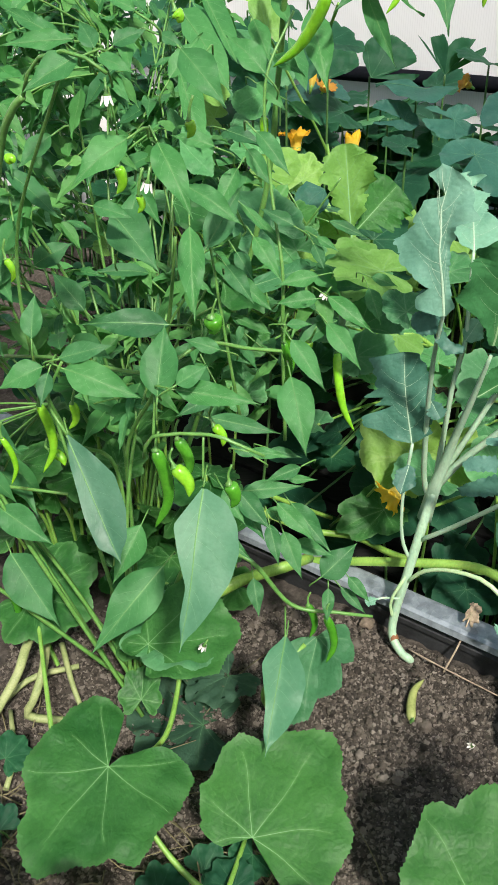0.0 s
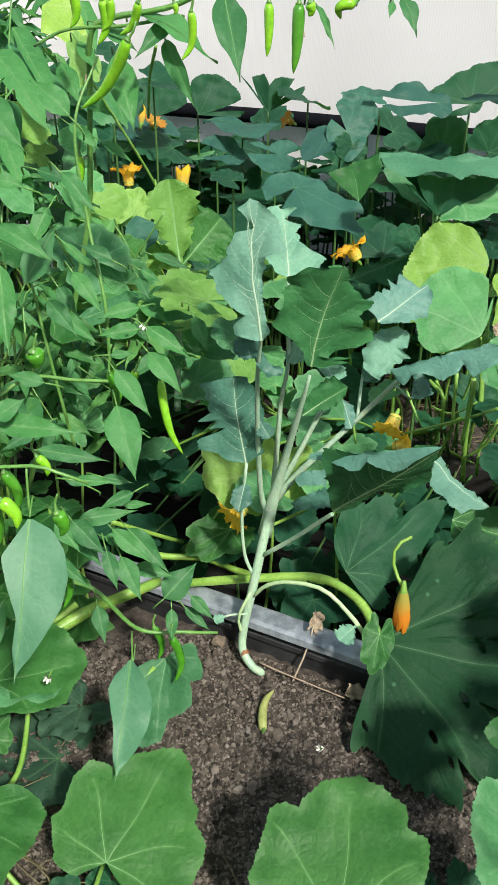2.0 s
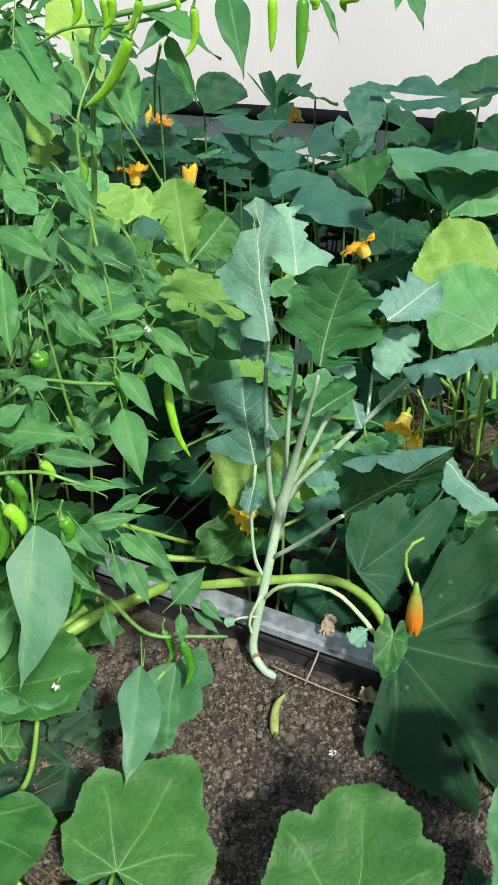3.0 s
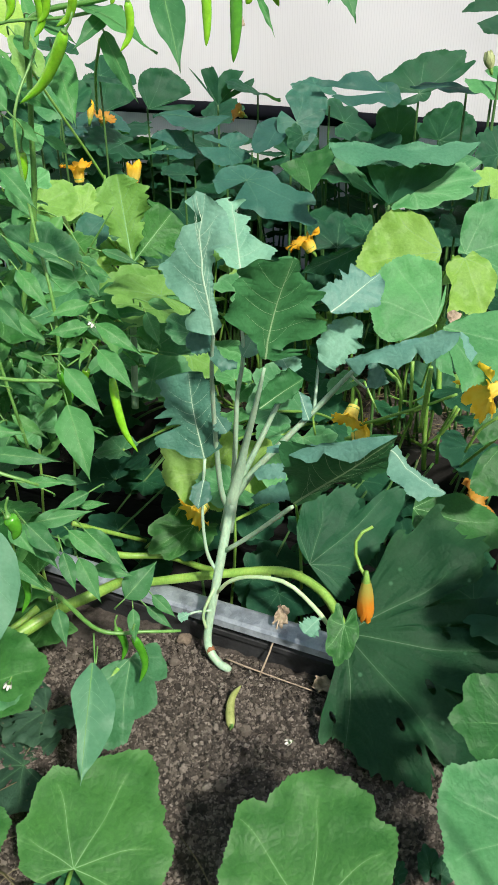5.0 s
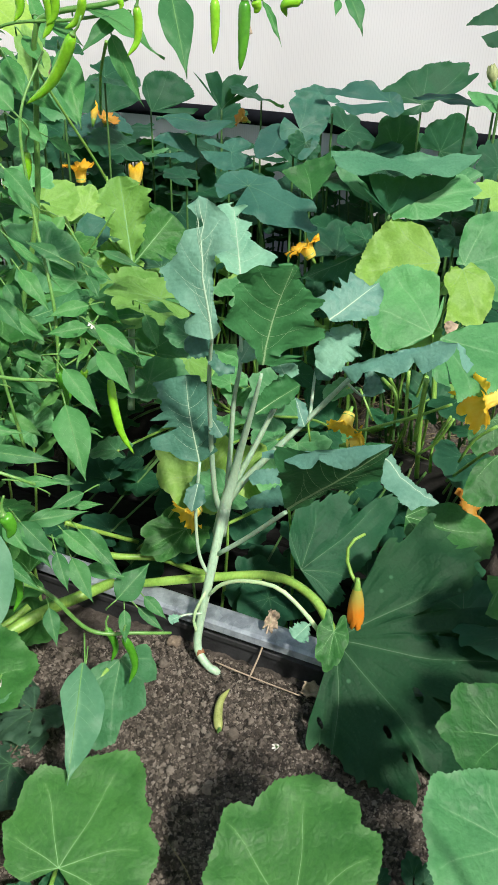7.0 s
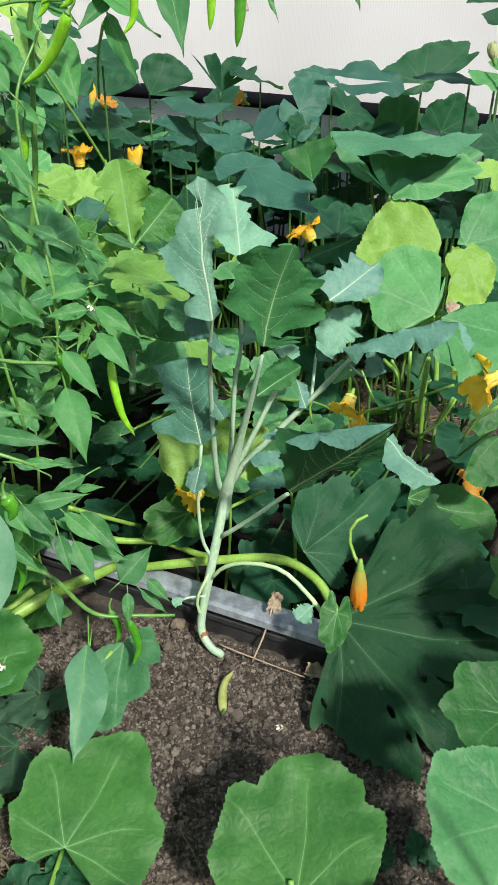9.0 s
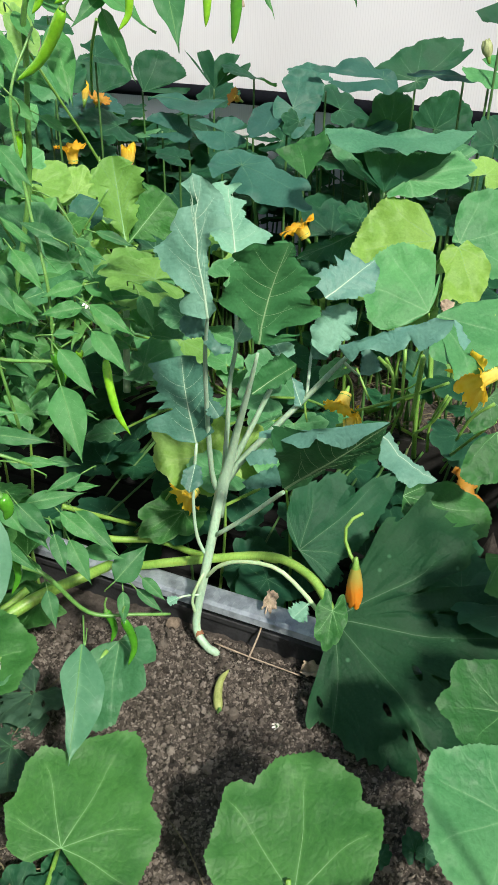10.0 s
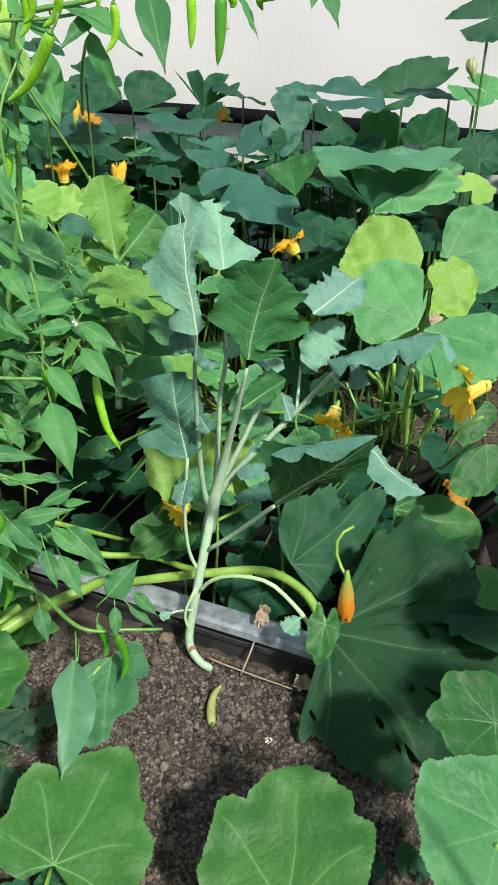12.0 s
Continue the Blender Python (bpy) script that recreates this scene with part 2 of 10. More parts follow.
M = {
    "squash": leaf_material("squash_leaf", (0.015, 0.09, 0.021), (0.046, 0.19, 0.038), (0.13, 0.325, 0.1), 0.5, 0.3, sheen=0.3, bumps=0.34, quilt=0.16),
    # darker copy of the squash leaf: back-row shade put into its colour
    "squash_shade": leaf_material("shaded_squash_leaf", (0.009, 0.056, 0.029), (0.02, 0.094, 0.046), (0.042, 0.145, 0.07), 0.55, 0.25, sheen=0.16, bumps=0.2, quilt=0.06),
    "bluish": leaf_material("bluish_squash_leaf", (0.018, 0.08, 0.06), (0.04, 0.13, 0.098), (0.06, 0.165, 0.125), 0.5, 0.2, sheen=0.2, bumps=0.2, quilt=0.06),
    "sage": leaf_material("sage_squash_leaf", (0.05, 0.21, 0.074), (0.115, 0.34, 0.132), (0.23, 0.47, 0.24), 0.5, 0.34, sheen=0.26, bumps=0.34),
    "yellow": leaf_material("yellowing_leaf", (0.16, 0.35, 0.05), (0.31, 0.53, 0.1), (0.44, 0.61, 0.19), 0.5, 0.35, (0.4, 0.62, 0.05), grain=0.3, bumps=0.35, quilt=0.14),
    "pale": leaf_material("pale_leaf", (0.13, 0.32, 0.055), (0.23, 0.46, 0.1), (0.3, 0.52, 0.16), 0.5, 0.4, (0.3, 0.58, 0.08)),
    # dark green of its own, deepened further for the shade it lies in
    "courgette": leaf_material("shaded_courgette_leaf", (0.006, 0.034, 0.015), (0.013, 0.056, 0.024), (0.045, 0.13, 0.055), 0.6, 0.12, sheen=0.14, spots=((0.04, 0.12, 0.06), 23.0)),
    "kale": leaf_material("kale_leaf", (0.1, 0.26, 0.182), (0.19, 0.385, 0.278), (0.27, 0.47, 0.345), 0.55, 0.25, (0.3, 0.55, 0.2), crinkle=35.0, sheen=0.22),
    "kale_blue": leaf_material("blue_green_kale_leaf", (0.075, 0.215, 0.165), (0.15, 0.325, 0.245), (0.25, 0.43, 0.33), 0.5, 0.15, (0.2, 0.4, 0.15), crinkle=35.0),
    # darker copy of the blue-green kale, with shade mixed into its green
    "kale_deep": leaf_material("shade_deep_kale_leaf", (0.04, 0.135, 0.095), (0.08, 0.215, 0.15), (0.19, 0.36, 0.25), 0.5, 0.15, (0.2, 0.4, 0.15), crinkle=35.0),
    # dark kale copy: the shade on undersides is put into the green
    "kale_dark": leaf_material("shaded_kale_underside", (0.02, 0.1, 0.036), (0.042, 0.16, 0.06), (0.11, 0.27, 0.11), 0.55, 0.16, (0.06, 0.2, 0.03), crinkle=35.0, sheen=0.18),
    "chilli": leaf_material("chilli_leaf", (0.032, 0.147, 0.045), (0.085, 0.272, 0.09), (0.18, 0.39, 0.16), 0.48, 0.28, crinkle=40.0, grain=0.2, sheen=0.24, bumps=0.14, quilt=0.05),
    "holed": leaf_material("eaten_leaf", (0.018, 0.06, 0.035), (0.045, 0.11, 0.06), (0.08, 0.17, 0.09), 0.6, 0.15, spots=((0.16, 0.17, 0.1), 40.0)),
    "vein": plain_material("leaf_vein", (0.07, 0.23, 0.05), (0.12, 0.3, 0.08), 60, 0.5),
    "vein_pale": plain_material("pale_leaf_vein", (0.12, 0.31, 0.1), (0.19, 0.4, 0.15), 60, 0.5),
    "vein_dark": plain_material("dim_leaf_vein", (0.045, 0.15, 0.05), (0.08, 0.21, 0.08), 60, 0.5),
    "vein_courgette": plain_material("courgette_vein", (0.028, 0.095, 0.035), (0.05, 0.14, 0.055), 60, 0.5),
    "vein_kale": plain_material("kale_vein", (0.3, 0.46, 0.31), (0.4, 0.55, 0.38), 60, 0.5),
    # veins of the shade-coloured kale undersides
    "vein_kale_dark": plain_material("shaded_kale_underside_vein", (0.17, 0.32, 0.14), (0.25, 0.4, 0.2), 60, 0.5),
    "kale_stem": plain_material("kale_stem", (0.27, 0.43, 0.28), (0.4, 0.56, 0.4), 26, 0.42, bump=0.25, stretch=(1, 1, 0.35), sub=0.1),
    "kale_stalk": plain_material("pale_kale_stalk", (0.34, 0.52, 0.26), (0.47, 0.64, 0.36), 30, 0.4, sub=0.1),
    "scar": plain_material("brown_scar", (0.16, 0.07, 0.03), (0.32, 0.15, 0.07), 80, 0.8),
    "vine": plain_material("squash_vine", (0.15, 0.31, 0.04), (0.27, 0.46, 0.09), 30, 0.42, bump=0.4, stretch=(1, 1, 0.3), sub=0.1),
    "petiole": plain_material("squash_petiole", (0.12, 0.28, 0.035), (0.24, 0.44, 0.09), 40, 0.45, sub=0.1),
    # petiole copy toned down likewise for the shade of the back rows
    "petiole_shade": plain_material("shaded_squash_petiole", (0.035, 0.1, 0.022), (0.07, 0.17, 0.045), 40, 0.5),
    "chilli_light": leaf_material("light_chilli_leaf", (0.055, 0.2, 0.05), (0.13, 0.35, 0.095), (0.22, 0.44, 0.16), 0.5, 0.32, crinkle=40.0, grain=0.2, sheen=0.25, bumps=0.16, quilt=0.06),
    # greyer copy of the chilli leaf: sky sheen put into its colour
    "chilli_grey": leaf_material("sky_sheen_chilli_leaf", (0.06, 0.19, 0.1), (0.12, 0.29, 0.165), (0.2, 0.4, 0.22), 0.45, 0.25, crinkle=40.0, grain=0.2, sheen=0.35, bumps=0.2, quilt=0.06),
    "dusty": leaf_material("dusty_squash_leaf", (0.05, 0.18, 0.095), (0.105, 0.275, 0.155), (0.17, 0.36, 0.22), 0.55, 0.2, sheen=0.15, bumps=0.3),
    "old_vine": plain_material("old_vine", (0.2, 0.26, 0.09), (0.36, 0.4, 0.18), 40, 0.6),
    "chilli_stem": plain_material("chilli_stem", (0.07, 0.2, 0.035), (0.15, 0.33, 0.08), 40, 0.4, sub=0.1),
    "pepper": plain_material("green_pepper", (0.14, 0.42, 0.012), (0.26, 0.58, 0.03), 12, 0.18, bump=0.06, coat=0.3, sub=0.15),
    "pepper_dark": plain_material("dark_green_pepper", (0.035, 0.2, 0.012), (0.08, 0.3, 0.02), 12, 0.2, bump=0.06, coat=0.3),
    "petal": petal_material("squash_petal", (0.95, 0.74, 0.12), (1.0, 0.52, 0.012)),
    "petal_light": petal_material("yellow_petal", (0.95, 0.82, 0.2), (1.0, 0.66, 0.025)),
    "petal_dry": petal_material("wilted_petal", (0.62, 0.42, 0.06), (0.55, 0.24, 0.03)),
    "petal_shut": petal_material("shut_petal", (0.5, 0.5, 0.1), (0.9, 0.32, 0.015), 0.15, 0.5),
    "white": plain_material("white_petal", (0.72, 0.7, 0.6), (0.86, 0.84, 0.78), 90, 0.5),
    "soil": None,
    "zinc": None,
    "dry": plain_material("dry_leaf", (0.2, 0.155, 0.105), (0.42, 0.34, 0.24), 60, 0.85, bump=0.6),
    "dry_gold": plain_material("golden_dead_leaf", (0.3, 0.17, 0.03), (0.55, 0.36, 0.08), 60, 0.8, bump=0.6),
    "clay": plain_material("crumbly_clay", (0.1, 0.078, 0.058), (0.26, 0.205, 0.15), 90, 0.95, bump=1.0, depth=0.004),
    "straw": plain_material("dry_straw", (0.11, 0.095, 0.05), (0.22, 0.19, 0.1), 30, 0.8),
    "twig": plain_material("dry_twig", (0.25, 0.19, 0.13), (0.42, 0.34, 0.25), 60, 0.8),
    "pod": plain_material("fallen_pod", (0.2, 0.25, 0.06), (0.38, 0.42, 0.15), 60, 0.5, bump=0.4),
    # wood of the path: the gap's shade is put into both colours
    "plank": plain_material("shade_dark_plank", (0.008, 0.009, 0.009), (0.022, 0.023, 0.022), 14, 0.9, stretch=(0.15, 1, 1), bump=0.5, spec=0.08),
    "board": plain_material("shade_grey_board", (0.01, 0.01, 0.009), (0.028, 0.027, 0.025), 14, 0.8, stretch=(0.15, 1, 1), bump=0.5, spec=0.2),
    "black": plain_material("black_pipe", (0.003, 0.0035, 0.005), (0.007, 0.008, 0.011), 14, 0.8, spec=0.05),
}


def soil_material(name="soil", loose=False):
    m, nt, bsdf, out = blank(name)
    tc = nt.nodes.new("ShaderNodeTexCoord")
    co = tc.outputs["Object"]
    big, mid, fine = noise_of(nt, co, 5, 4), noise_of(nt, co, 60, 6, 0.7), noise_of(nt, co, 700, 6, 0.8)
    col = ramp(nt, mid, [(0.3, (0.02, 0.018, 0.016)), (0.5, (0.1, 0.087, 0.074)), (0.72, (0.26, 0.226, 0.192))])
    col = mixed(nt, 0.5, col, ramp(nt, fine, [(0.3, (0.016, 0.014, 0.012)), (0.7, (0.15, 0.13, 0.112))]))
    col = mixed(nt, ramp(nt, big, [(0.4, (0, 0, 0)), (0.65, (0.35, 0.35, 0.35))]), col, (0.07, 0.055, 0.045))
    if loose:
        geo = nt.nodes.new("ShaderNodeNewGeometry")
        col = mixed(nt, 0.6, col, ramp(nt, geo.outputs["Random Per Island"], [(0.05, (0.018, 0.016, 0.014)), (0.5, (0.17, 0.145, 0.118)), (0.8, (0.35, 0.3, 0.25)), (0.99, (0.46, 0.41, 0.35))]))
    nt.links.new(col, bsdf.inputs["Base Color"])
    bsdf.inputs["Roughness"].default_value = 0.95
    bsdf.inputs["Specular IOR Level"].default_value = 0.2
    b1 = node(nt, "ShaderNodeBump", Strength=0.9, Distance=0.008)
    nt.links.new(mid, b1.inputs["Height"])
    b2 = node(nt, "ShaderNodeBump", Strength=1.0, Distance=0.003)
    nt.links.new(fine, b2.inputs["Height"])
    nt.links.new(b1.outputs["Normal"], b2.inputs["Normal"])
    nt.links.new(b2.outputs["Normal"], bsdf.inputs["Normal"])
    return m


def zinc_material():
    m, nt, bsdf, out = blank("galvanised_steel")
    co, rnd = shifted(nt)
    v = node(nt, "ShaderNodeTexVoronoi", Scale=70.0)
    nt.links.new(co, v.inputs["Vector"])
    n = noise_of(nt, co, 18, 5, 0.7)
    col = mixed(nt, 0.5, ramp(nt, v.outputs["Color"], [(0.2, (0.23, 0.275, 0.32)), (0.8, (0.4, 0.46, 0.52))]), ramp(nt, n, [(0.35, (0.13, 0.145, 0.16)), (0.6, (0.48, 0.53, 0.58))]))
    nt.links.new(col, bsdf.inputs["Base Color"])
    bsdf.inputs["Metallic"].default_value = 0.6
    nt.links.new(ramp(nt, n, [(0.3, (0.45, 0.45, 0.45)), (0.7, (0.65, 0.65, 0.65))]), bsdf.inputs["Roughness"])
    return m


def sheet_material():
    """Milky twin-wall sheet: scatters light from both sides, faint ribs."""
    m, nt, bsdf, out = blank("milky_twin_wall_sheet")
    tc = nt.nodes.new("ShaderNodeTexCoord")
    n = noise_of(nt, tc.outputs["Object"], 0.8, 3)
    col = ramp(nt, n, [(0.3, (0.8, 0.79, 0.78)), (0.7, (0.95, 0.94, 0.93))])
    dot = nt.nodes.new("ShaderNodeVectorMath")
    dot.operation, dot.inputs[1].default_value = "DOT_PRODUCT", (0.8, -0.6, 0)
    nt.links.new(tc.outputs["Object"], dot.inputs[0])
    fr = nt.nodes.new("ShaderNodeMath")
    fr.operation, fr.inputs[1].default_value = "PINGPONG", 0.0045
    nt.links.new(dot.outputs["Value"], fr.inputs[0])
    web = node(nt, "ShaderNodeMapRange")
    web.inputs[1].default_value, web.inputs[2].default_value = 0.0, 0.0013
    web.inputs[3].default_value, web.inputs[4].default_value = 0.2, 0.0
    nt.links.new(fr.outputs[0], web.inputs[0])
    col = mixed(nt, web.outputs[0], col, (0.5, 0.48, 0.47))
    nt.links.new(col, bsdf.inputs["Base Color"])
    bsdf.inputs["Roughness"].default_value = 0.5
    tr = node(nt, "ShaderNodeBsdfTranslucent")
    nt.links.new(col, tr.inputs["Color"])
    mx = nt.nodes.new("ShaderNodeMixShader")
    mx.inputs[0].default_value = 0.4
    nt.links.new(bsdf.outputs[0], mx.inputs[1])
    nt.links.new(tr.outputs[0], mx.inputs[2])
    nt.links.new(mx.outputs[0], out.inputs["Surface"])
    return m


M["soil"], M["clod"], M["zinc"], M["sheet"] = soil_material(), soil_material("soil_clod", True), zinc_material(), sheet_material()
# steel for the edging's face, with the flange's shade in its colour
M["zinc_shade"] = plain_material("shade_dark_steel", (0.012, 0.013, 0.014), (0.045, 0.047, 0.05), 20, 0.6, metal=0.2)

# ---- makers ----
def thing(name, at, label, category, group=""):
    """An empty at the thing's base, to carry its parts."""
    e = new(name)
    e.location = at
    e.empty_display_size = 0.05
    return tagged(e, label, category, group)


def mesh_ob(name, verts, faces, mats, slots=None, parent=None, at=None, label="", smooth=True, attr=None):
    me = bpy.data.meshes.new(name)
    me.from_pydata([tuple(v) for v in verts], [], [tuple(f) for f in faces])
    for m in mats:
        me.materials.append(m)
    if slots is not None:
        me.polygons.foreach_set("material_index", slots)
    if smooth:
        me.polygons.foreach_set("use_smooth", [True] * len(me.polygons))
    if attr is not None:
        a = me.attributes.new("vein", "FLOAT", "POINT")
        a.data.foreach_set("value", attr)
    me.update()
    ob = new(name, me)
    if at is not None:
        ob.matrix_basis = at
    if parent is not None:
        ob.parent = parent
    if label:
        tagged(ob, label)
    return ob


def part(name, bm, material, parent, label=""):
    me = bpy.data.meshes.new(name)
    bm.to_mesh(me)
    bm.free()
    me.materials.append(material)
    ob = new(name, me)
    ob.parent = parent
    if label:
        tagged(ob, label)
    return ob


def origin_of(ob):
    """Where a thing or part has its own origin, before the scene is evaluated."""
    p = Vector(ob.matrix_basis.translation)
    return p + origin_of(ob.parent) if ob.parent else p


def spline(points, n):
    """A smooth line through the points."""
    p = [np.array(q, float) for q in points]
    if len(p) == 2:
        return np.array([p[0] + (p[1] - p[0]) * t for t in np.linspace(0, 1, n)])
    p = [2 * p[0] - p[1]] + p + [2 * p[-1] - p[-2]]
    out = []
    for u in np.linspace(0, len(p) - 3, n):
        i = min(int(u), len(p) - 4)
        t = u - i
        a, b, c, d = p[i:i + 4]
        out.append(0.5 * (2 * b + (c - a) * t + (2 * a - 5 * b + 4 * c - d) * t * t + (3 * b - a - 3 * c + d) * t ** 3))
    return np.array(out)


def tube_data(line, radii, sides=8, flute=0.0, turn=0.0):
    """Rings along a line; flute gives ribs to the round."""
    line = np.array(line, float)
    tan = np.gradient(line, axis=0)
    tan /= np.linalg.norm(tan, axis=1)[:, None] + 1e-9
    ref = np.array((0.31, 0.2, 0.93)) if abs(tan[0][2]) < 0.9 else np.array((1.0, 0.1, 0.0))
    verts, faces = [], []
    for i, (c, t) in enumerate(zip(line, tan)):
        u = np.cross(t, ref)
        u /= np.linalg.norm(u) + 1e-9
        w = np.cross(t, u)
        ref = np.cross(u, t)
        for k in range(sides):
            a = 2 * math.pi * k / sides + turn
            r = radii[i] * (1 + flute * (1 if k % 2 else -1))
            verts.append(c + r * (math.cos(a) * u + math.sin(a) * w))
    n = len(line)
    for i in range(n - 1):
        for k in range(sides):
            k2 = (k + 1) % sides
            faces.append((i * sides + k, i * sides + k2, (i + 1) * sides + k2, (i + 1) * sides + k))
    faces.append(tuple(range(sides))[::-1])
    faces.append(tuple((n - 1) * sides + k for k in range(sides)))
    return verts, faces


def stalk(owner, name, points, r0, r1, material, label="", wob=0.12, sides=8, flute=0.06, knots=0):
    """A stem, vine, petiole or twig: a tapering, slightly uneven tube through the points."""
    o = origin_of(owner)
    d = sum((Vector(b) - Vector(a)).length for a, b in zip(points, points[1:]))
    n = max(6, min(40, int(d / 0.018)))
    line = spline(points, n) - np.array(points[0])
    rad = [(r0 + (r1 - r0) * i / (n - 1)) * (1 + wob * noise.noise(Vector(points[0]) * 9 + Vector((i * 0.6, 0, 0)))) for i in range(n)]
    for k in range(knots):
        rad[int((k + 0.7) * n / (knots + 0.5)) % n] *= 1.3
    v, f = tube_data(line, rad, sides, flute)
    return mesh_ob(name, v, f, [M[material]], None, owner, Matrix.Translation(Vector(points[0]) - o), label)


def frame_of(base, tip, normal):
    """Turn with y from base to tip and z towards normal."""
    y = (Vector(tip) - Vector(base)).normalized()
    z = Vector(normal) - y * Vector(normal).dot(y)
    z.normalize()
    x = y.cross(z)
    return Matrix((x, y, z)).transposed().to_4x4()


def soft(v):
    return v * v * (3 - 2 * v)


def through_knots(q, knots, ease=1.1):
    """A softly rounded curve through (place, value) knots."""
    k = sorted(knots)
    xs, ys = np.array([a for a, _ in k]), np.array([b for _, b in k])
    step = (xs[-1] - xs[0]) / 240
    fine_x = np.arange(xs[0] - 12 * step, xs[-1] + 12 * step, step)
    fine_y = np.interp(fine_x, xs, ys)
    g = np.exp(-(np.arange(-9, 10) / ease) ** 2)
    fine_y = np.convolve(np.pad(fine_y, 9, mode="edge"), g / g.sum(), "valid")
    return np.interp(q, fine_x, fine_y)


def leaf_mesh(kind, length, w, seed, fold, bend, ruffle, holes, curl, material, vein_material, fine=False, shape=None, eaten=(), plain=False):
    """Local verts of a leaf with its base at the origin, its tip at (0, length, 0) and its face to +z."""
    rng = random.Random(seed)
    ph = [rng.uniform(0, 6.28) for _ in range(12)]
    palm = kind in ("squash", "courgette")
    veins = []
    if palm:
        deep = kind == "courgette"
        nt_, nr = ((321, 40) if deep else (191, 13)) if fine else (81, 5)
        if shape:
            nt_, nr = (521, 84) if deep else (541, 24)
        lim = radians(rng.uniform(136, 154) if not deep else 86)
        th = np.linspace(-lim, lim, nt_)
        if shape:
            th = np.linspace(radians(min(q for q, _ in shape)), radians(max(q for q, _ in shape)), nt_)
            lim = max(abs(th[0]), abs(th[-1]))
        a = np.abs(th) / lim
        mains = [0, 33, -33, 66, -66] if deep else [0, 42, -42, 86, -86, 132, -132]
        mains = [radians(q + rng.uniform(-5, 5) * (q != 0)) for q in mains]
        if shape:
            mains = [q + radians(rng.uniform(-4, 4)) for q in [radians(g) for g in range(-252, 253, 36 if deep else 42)] if th[0] + 0.15 < q < th[-1] - 0.15]
        env = 1 - (0.12 if deep else 0.38) * a ** 1.4 - (0.5 if deep else 0.16) * np.clip((a - 0.86) / 0.14, 0, 1) ** 2 + 0.05 * np.sin(th + ph[0])
        near = np.min(np.abs(th[:, None] - np.array(mains)[None, :]), axis=1)
        sinus = []
        if shape:
            env = through_knots(np.degrees(th), shape)
            tooth = ((th * (11 if deep else 17) + 0.5 * np.sin(th * 7 + ph[1]) + ph[2]) % 1.0)
            env = env * (1 + (0.05 if deep else 0.02) * (tooth ** 2 - 0.4) + (0.025 if deep else 0.009) * np.sin(th * 13 + ph[3]) + (0.012 if deep else 0.006) * np.sin(th * 37 + ph[4]))
        elif deep:
            order = sorted(mains)
            for g0, g1 in zip(order, order[1:]):
                gap = (g0 + g1) / 2 + rng.uniform(-0.04, 0.04)
                depth = rng.uniform(0.1, 0.28)
                sinus.append((gap, 1 - depth))
                env = env * (1 - depth * np.exp(-(np.abs(th - gap) / radians(3.0)) ** 1.2))
            env = env * (0.88 + 0.12 * np.cos(np.clip(near / radians(24), 0, 1) * 1.57) ** 0.6)
            env += 0.075 * (np.abs(np.sin(th * 9 + ph[1])) - 0.5) + 0.04 * np.abs(np.sin(th * 31 + ph[2])) + 0.012 * np.sin(th * 71 + ph[3])
        else:
            env *= 0.86 + 0.14 * np.cos(near / radians(22) * 1.57)
            env += np.random.RandomState(seed % 9999).uniform(-0.007, 0.007, nt_)
            env += 0.016 * np.abs(np.sin(th * 15 + ph[1])) + 0.012 * np.abs(np.sin(th * 34 + ph[2])) + 0.022 * np.sin(th * 5 + ph[3]) + 0.015 * np.sin(th * 9 + ph[4])
        env *= length / (1.0 if shape else env[nt_ // 2])
        k = (np.arange(nr + 1) / nr) ** 0.9
        R, T = env[:, None] * k[None, :], th[:, None] + 0 * k[None, :]
        X, Y, E = R * np.sin(T) * w, R * np.cos(T), 0 * R + k[None, :]
        cols = nr + 1
        idx = lambda i, j: i * cols + j
        rows_n = nt_
        for q in mains:
            e = np.interp(q, th, env) * 0.95
            s = np.linspace(0.0, 1, 9)
            bow = 0.09 * math.sin(q) * s * s + 0.05 * np.sin(s * 5 + q * 3) * s
            s = s * rng.uniform(0.75, 1.0)
            px, py = e * s * np.sin(q + bow) * w, e * s * np.cos(q + bow)
            veins.append((px, py, (0.0052 if deep or shape else 0.0062) * length, 0.0008 * length))
            for b in range(2, 8):
                for side in (-1, 1):
                    s0 = b / 8.5 + rng.uniform(-0.03, 0.03)
                    l = (0.30 - 0.1 * abs(s0 - 0.45)) * e * (0.75 if b > 5 else 1)
                    bx, by = e * s0 * math.sin(q), e * s0 * math.cos(q)
                    g = q + side * radians(rng.uniform(38, 52))
                    u = np.linspace(0, 1, 5)
                    vx, vy = (bx + l * u * np.sin(g - side * 0.35 * u)), by + l * u * np.cos(g - side * 0.35 * u)
                    rr = np.hypot(vx, vy)
                    lim_r = np.interp(np.arctan2(vx, vy), th, env) * 0.95
                    if np.all(rr < lim_r) and rng.random() < 0.8:
                        veins.append((vx * w, vy, 0.003 * length, 0.0012 * length))
    else:
        kale = kind == "kale"
        ns, nw = (150, 30) if kale else ((34, 10) if fine else (20, 6))
        s = np.linspace(0, 1, ns)
        if kale:
            half = 0.55 * (0.05 + 0.95 * soft(np.clip((s + 0.02) / 0.48, 0, 1))) * np.sqrt(np.clip(1 - ((s - 0.62).clip(0) / 0.385) ** 2.6, 0.0, 1))
            sidew = []
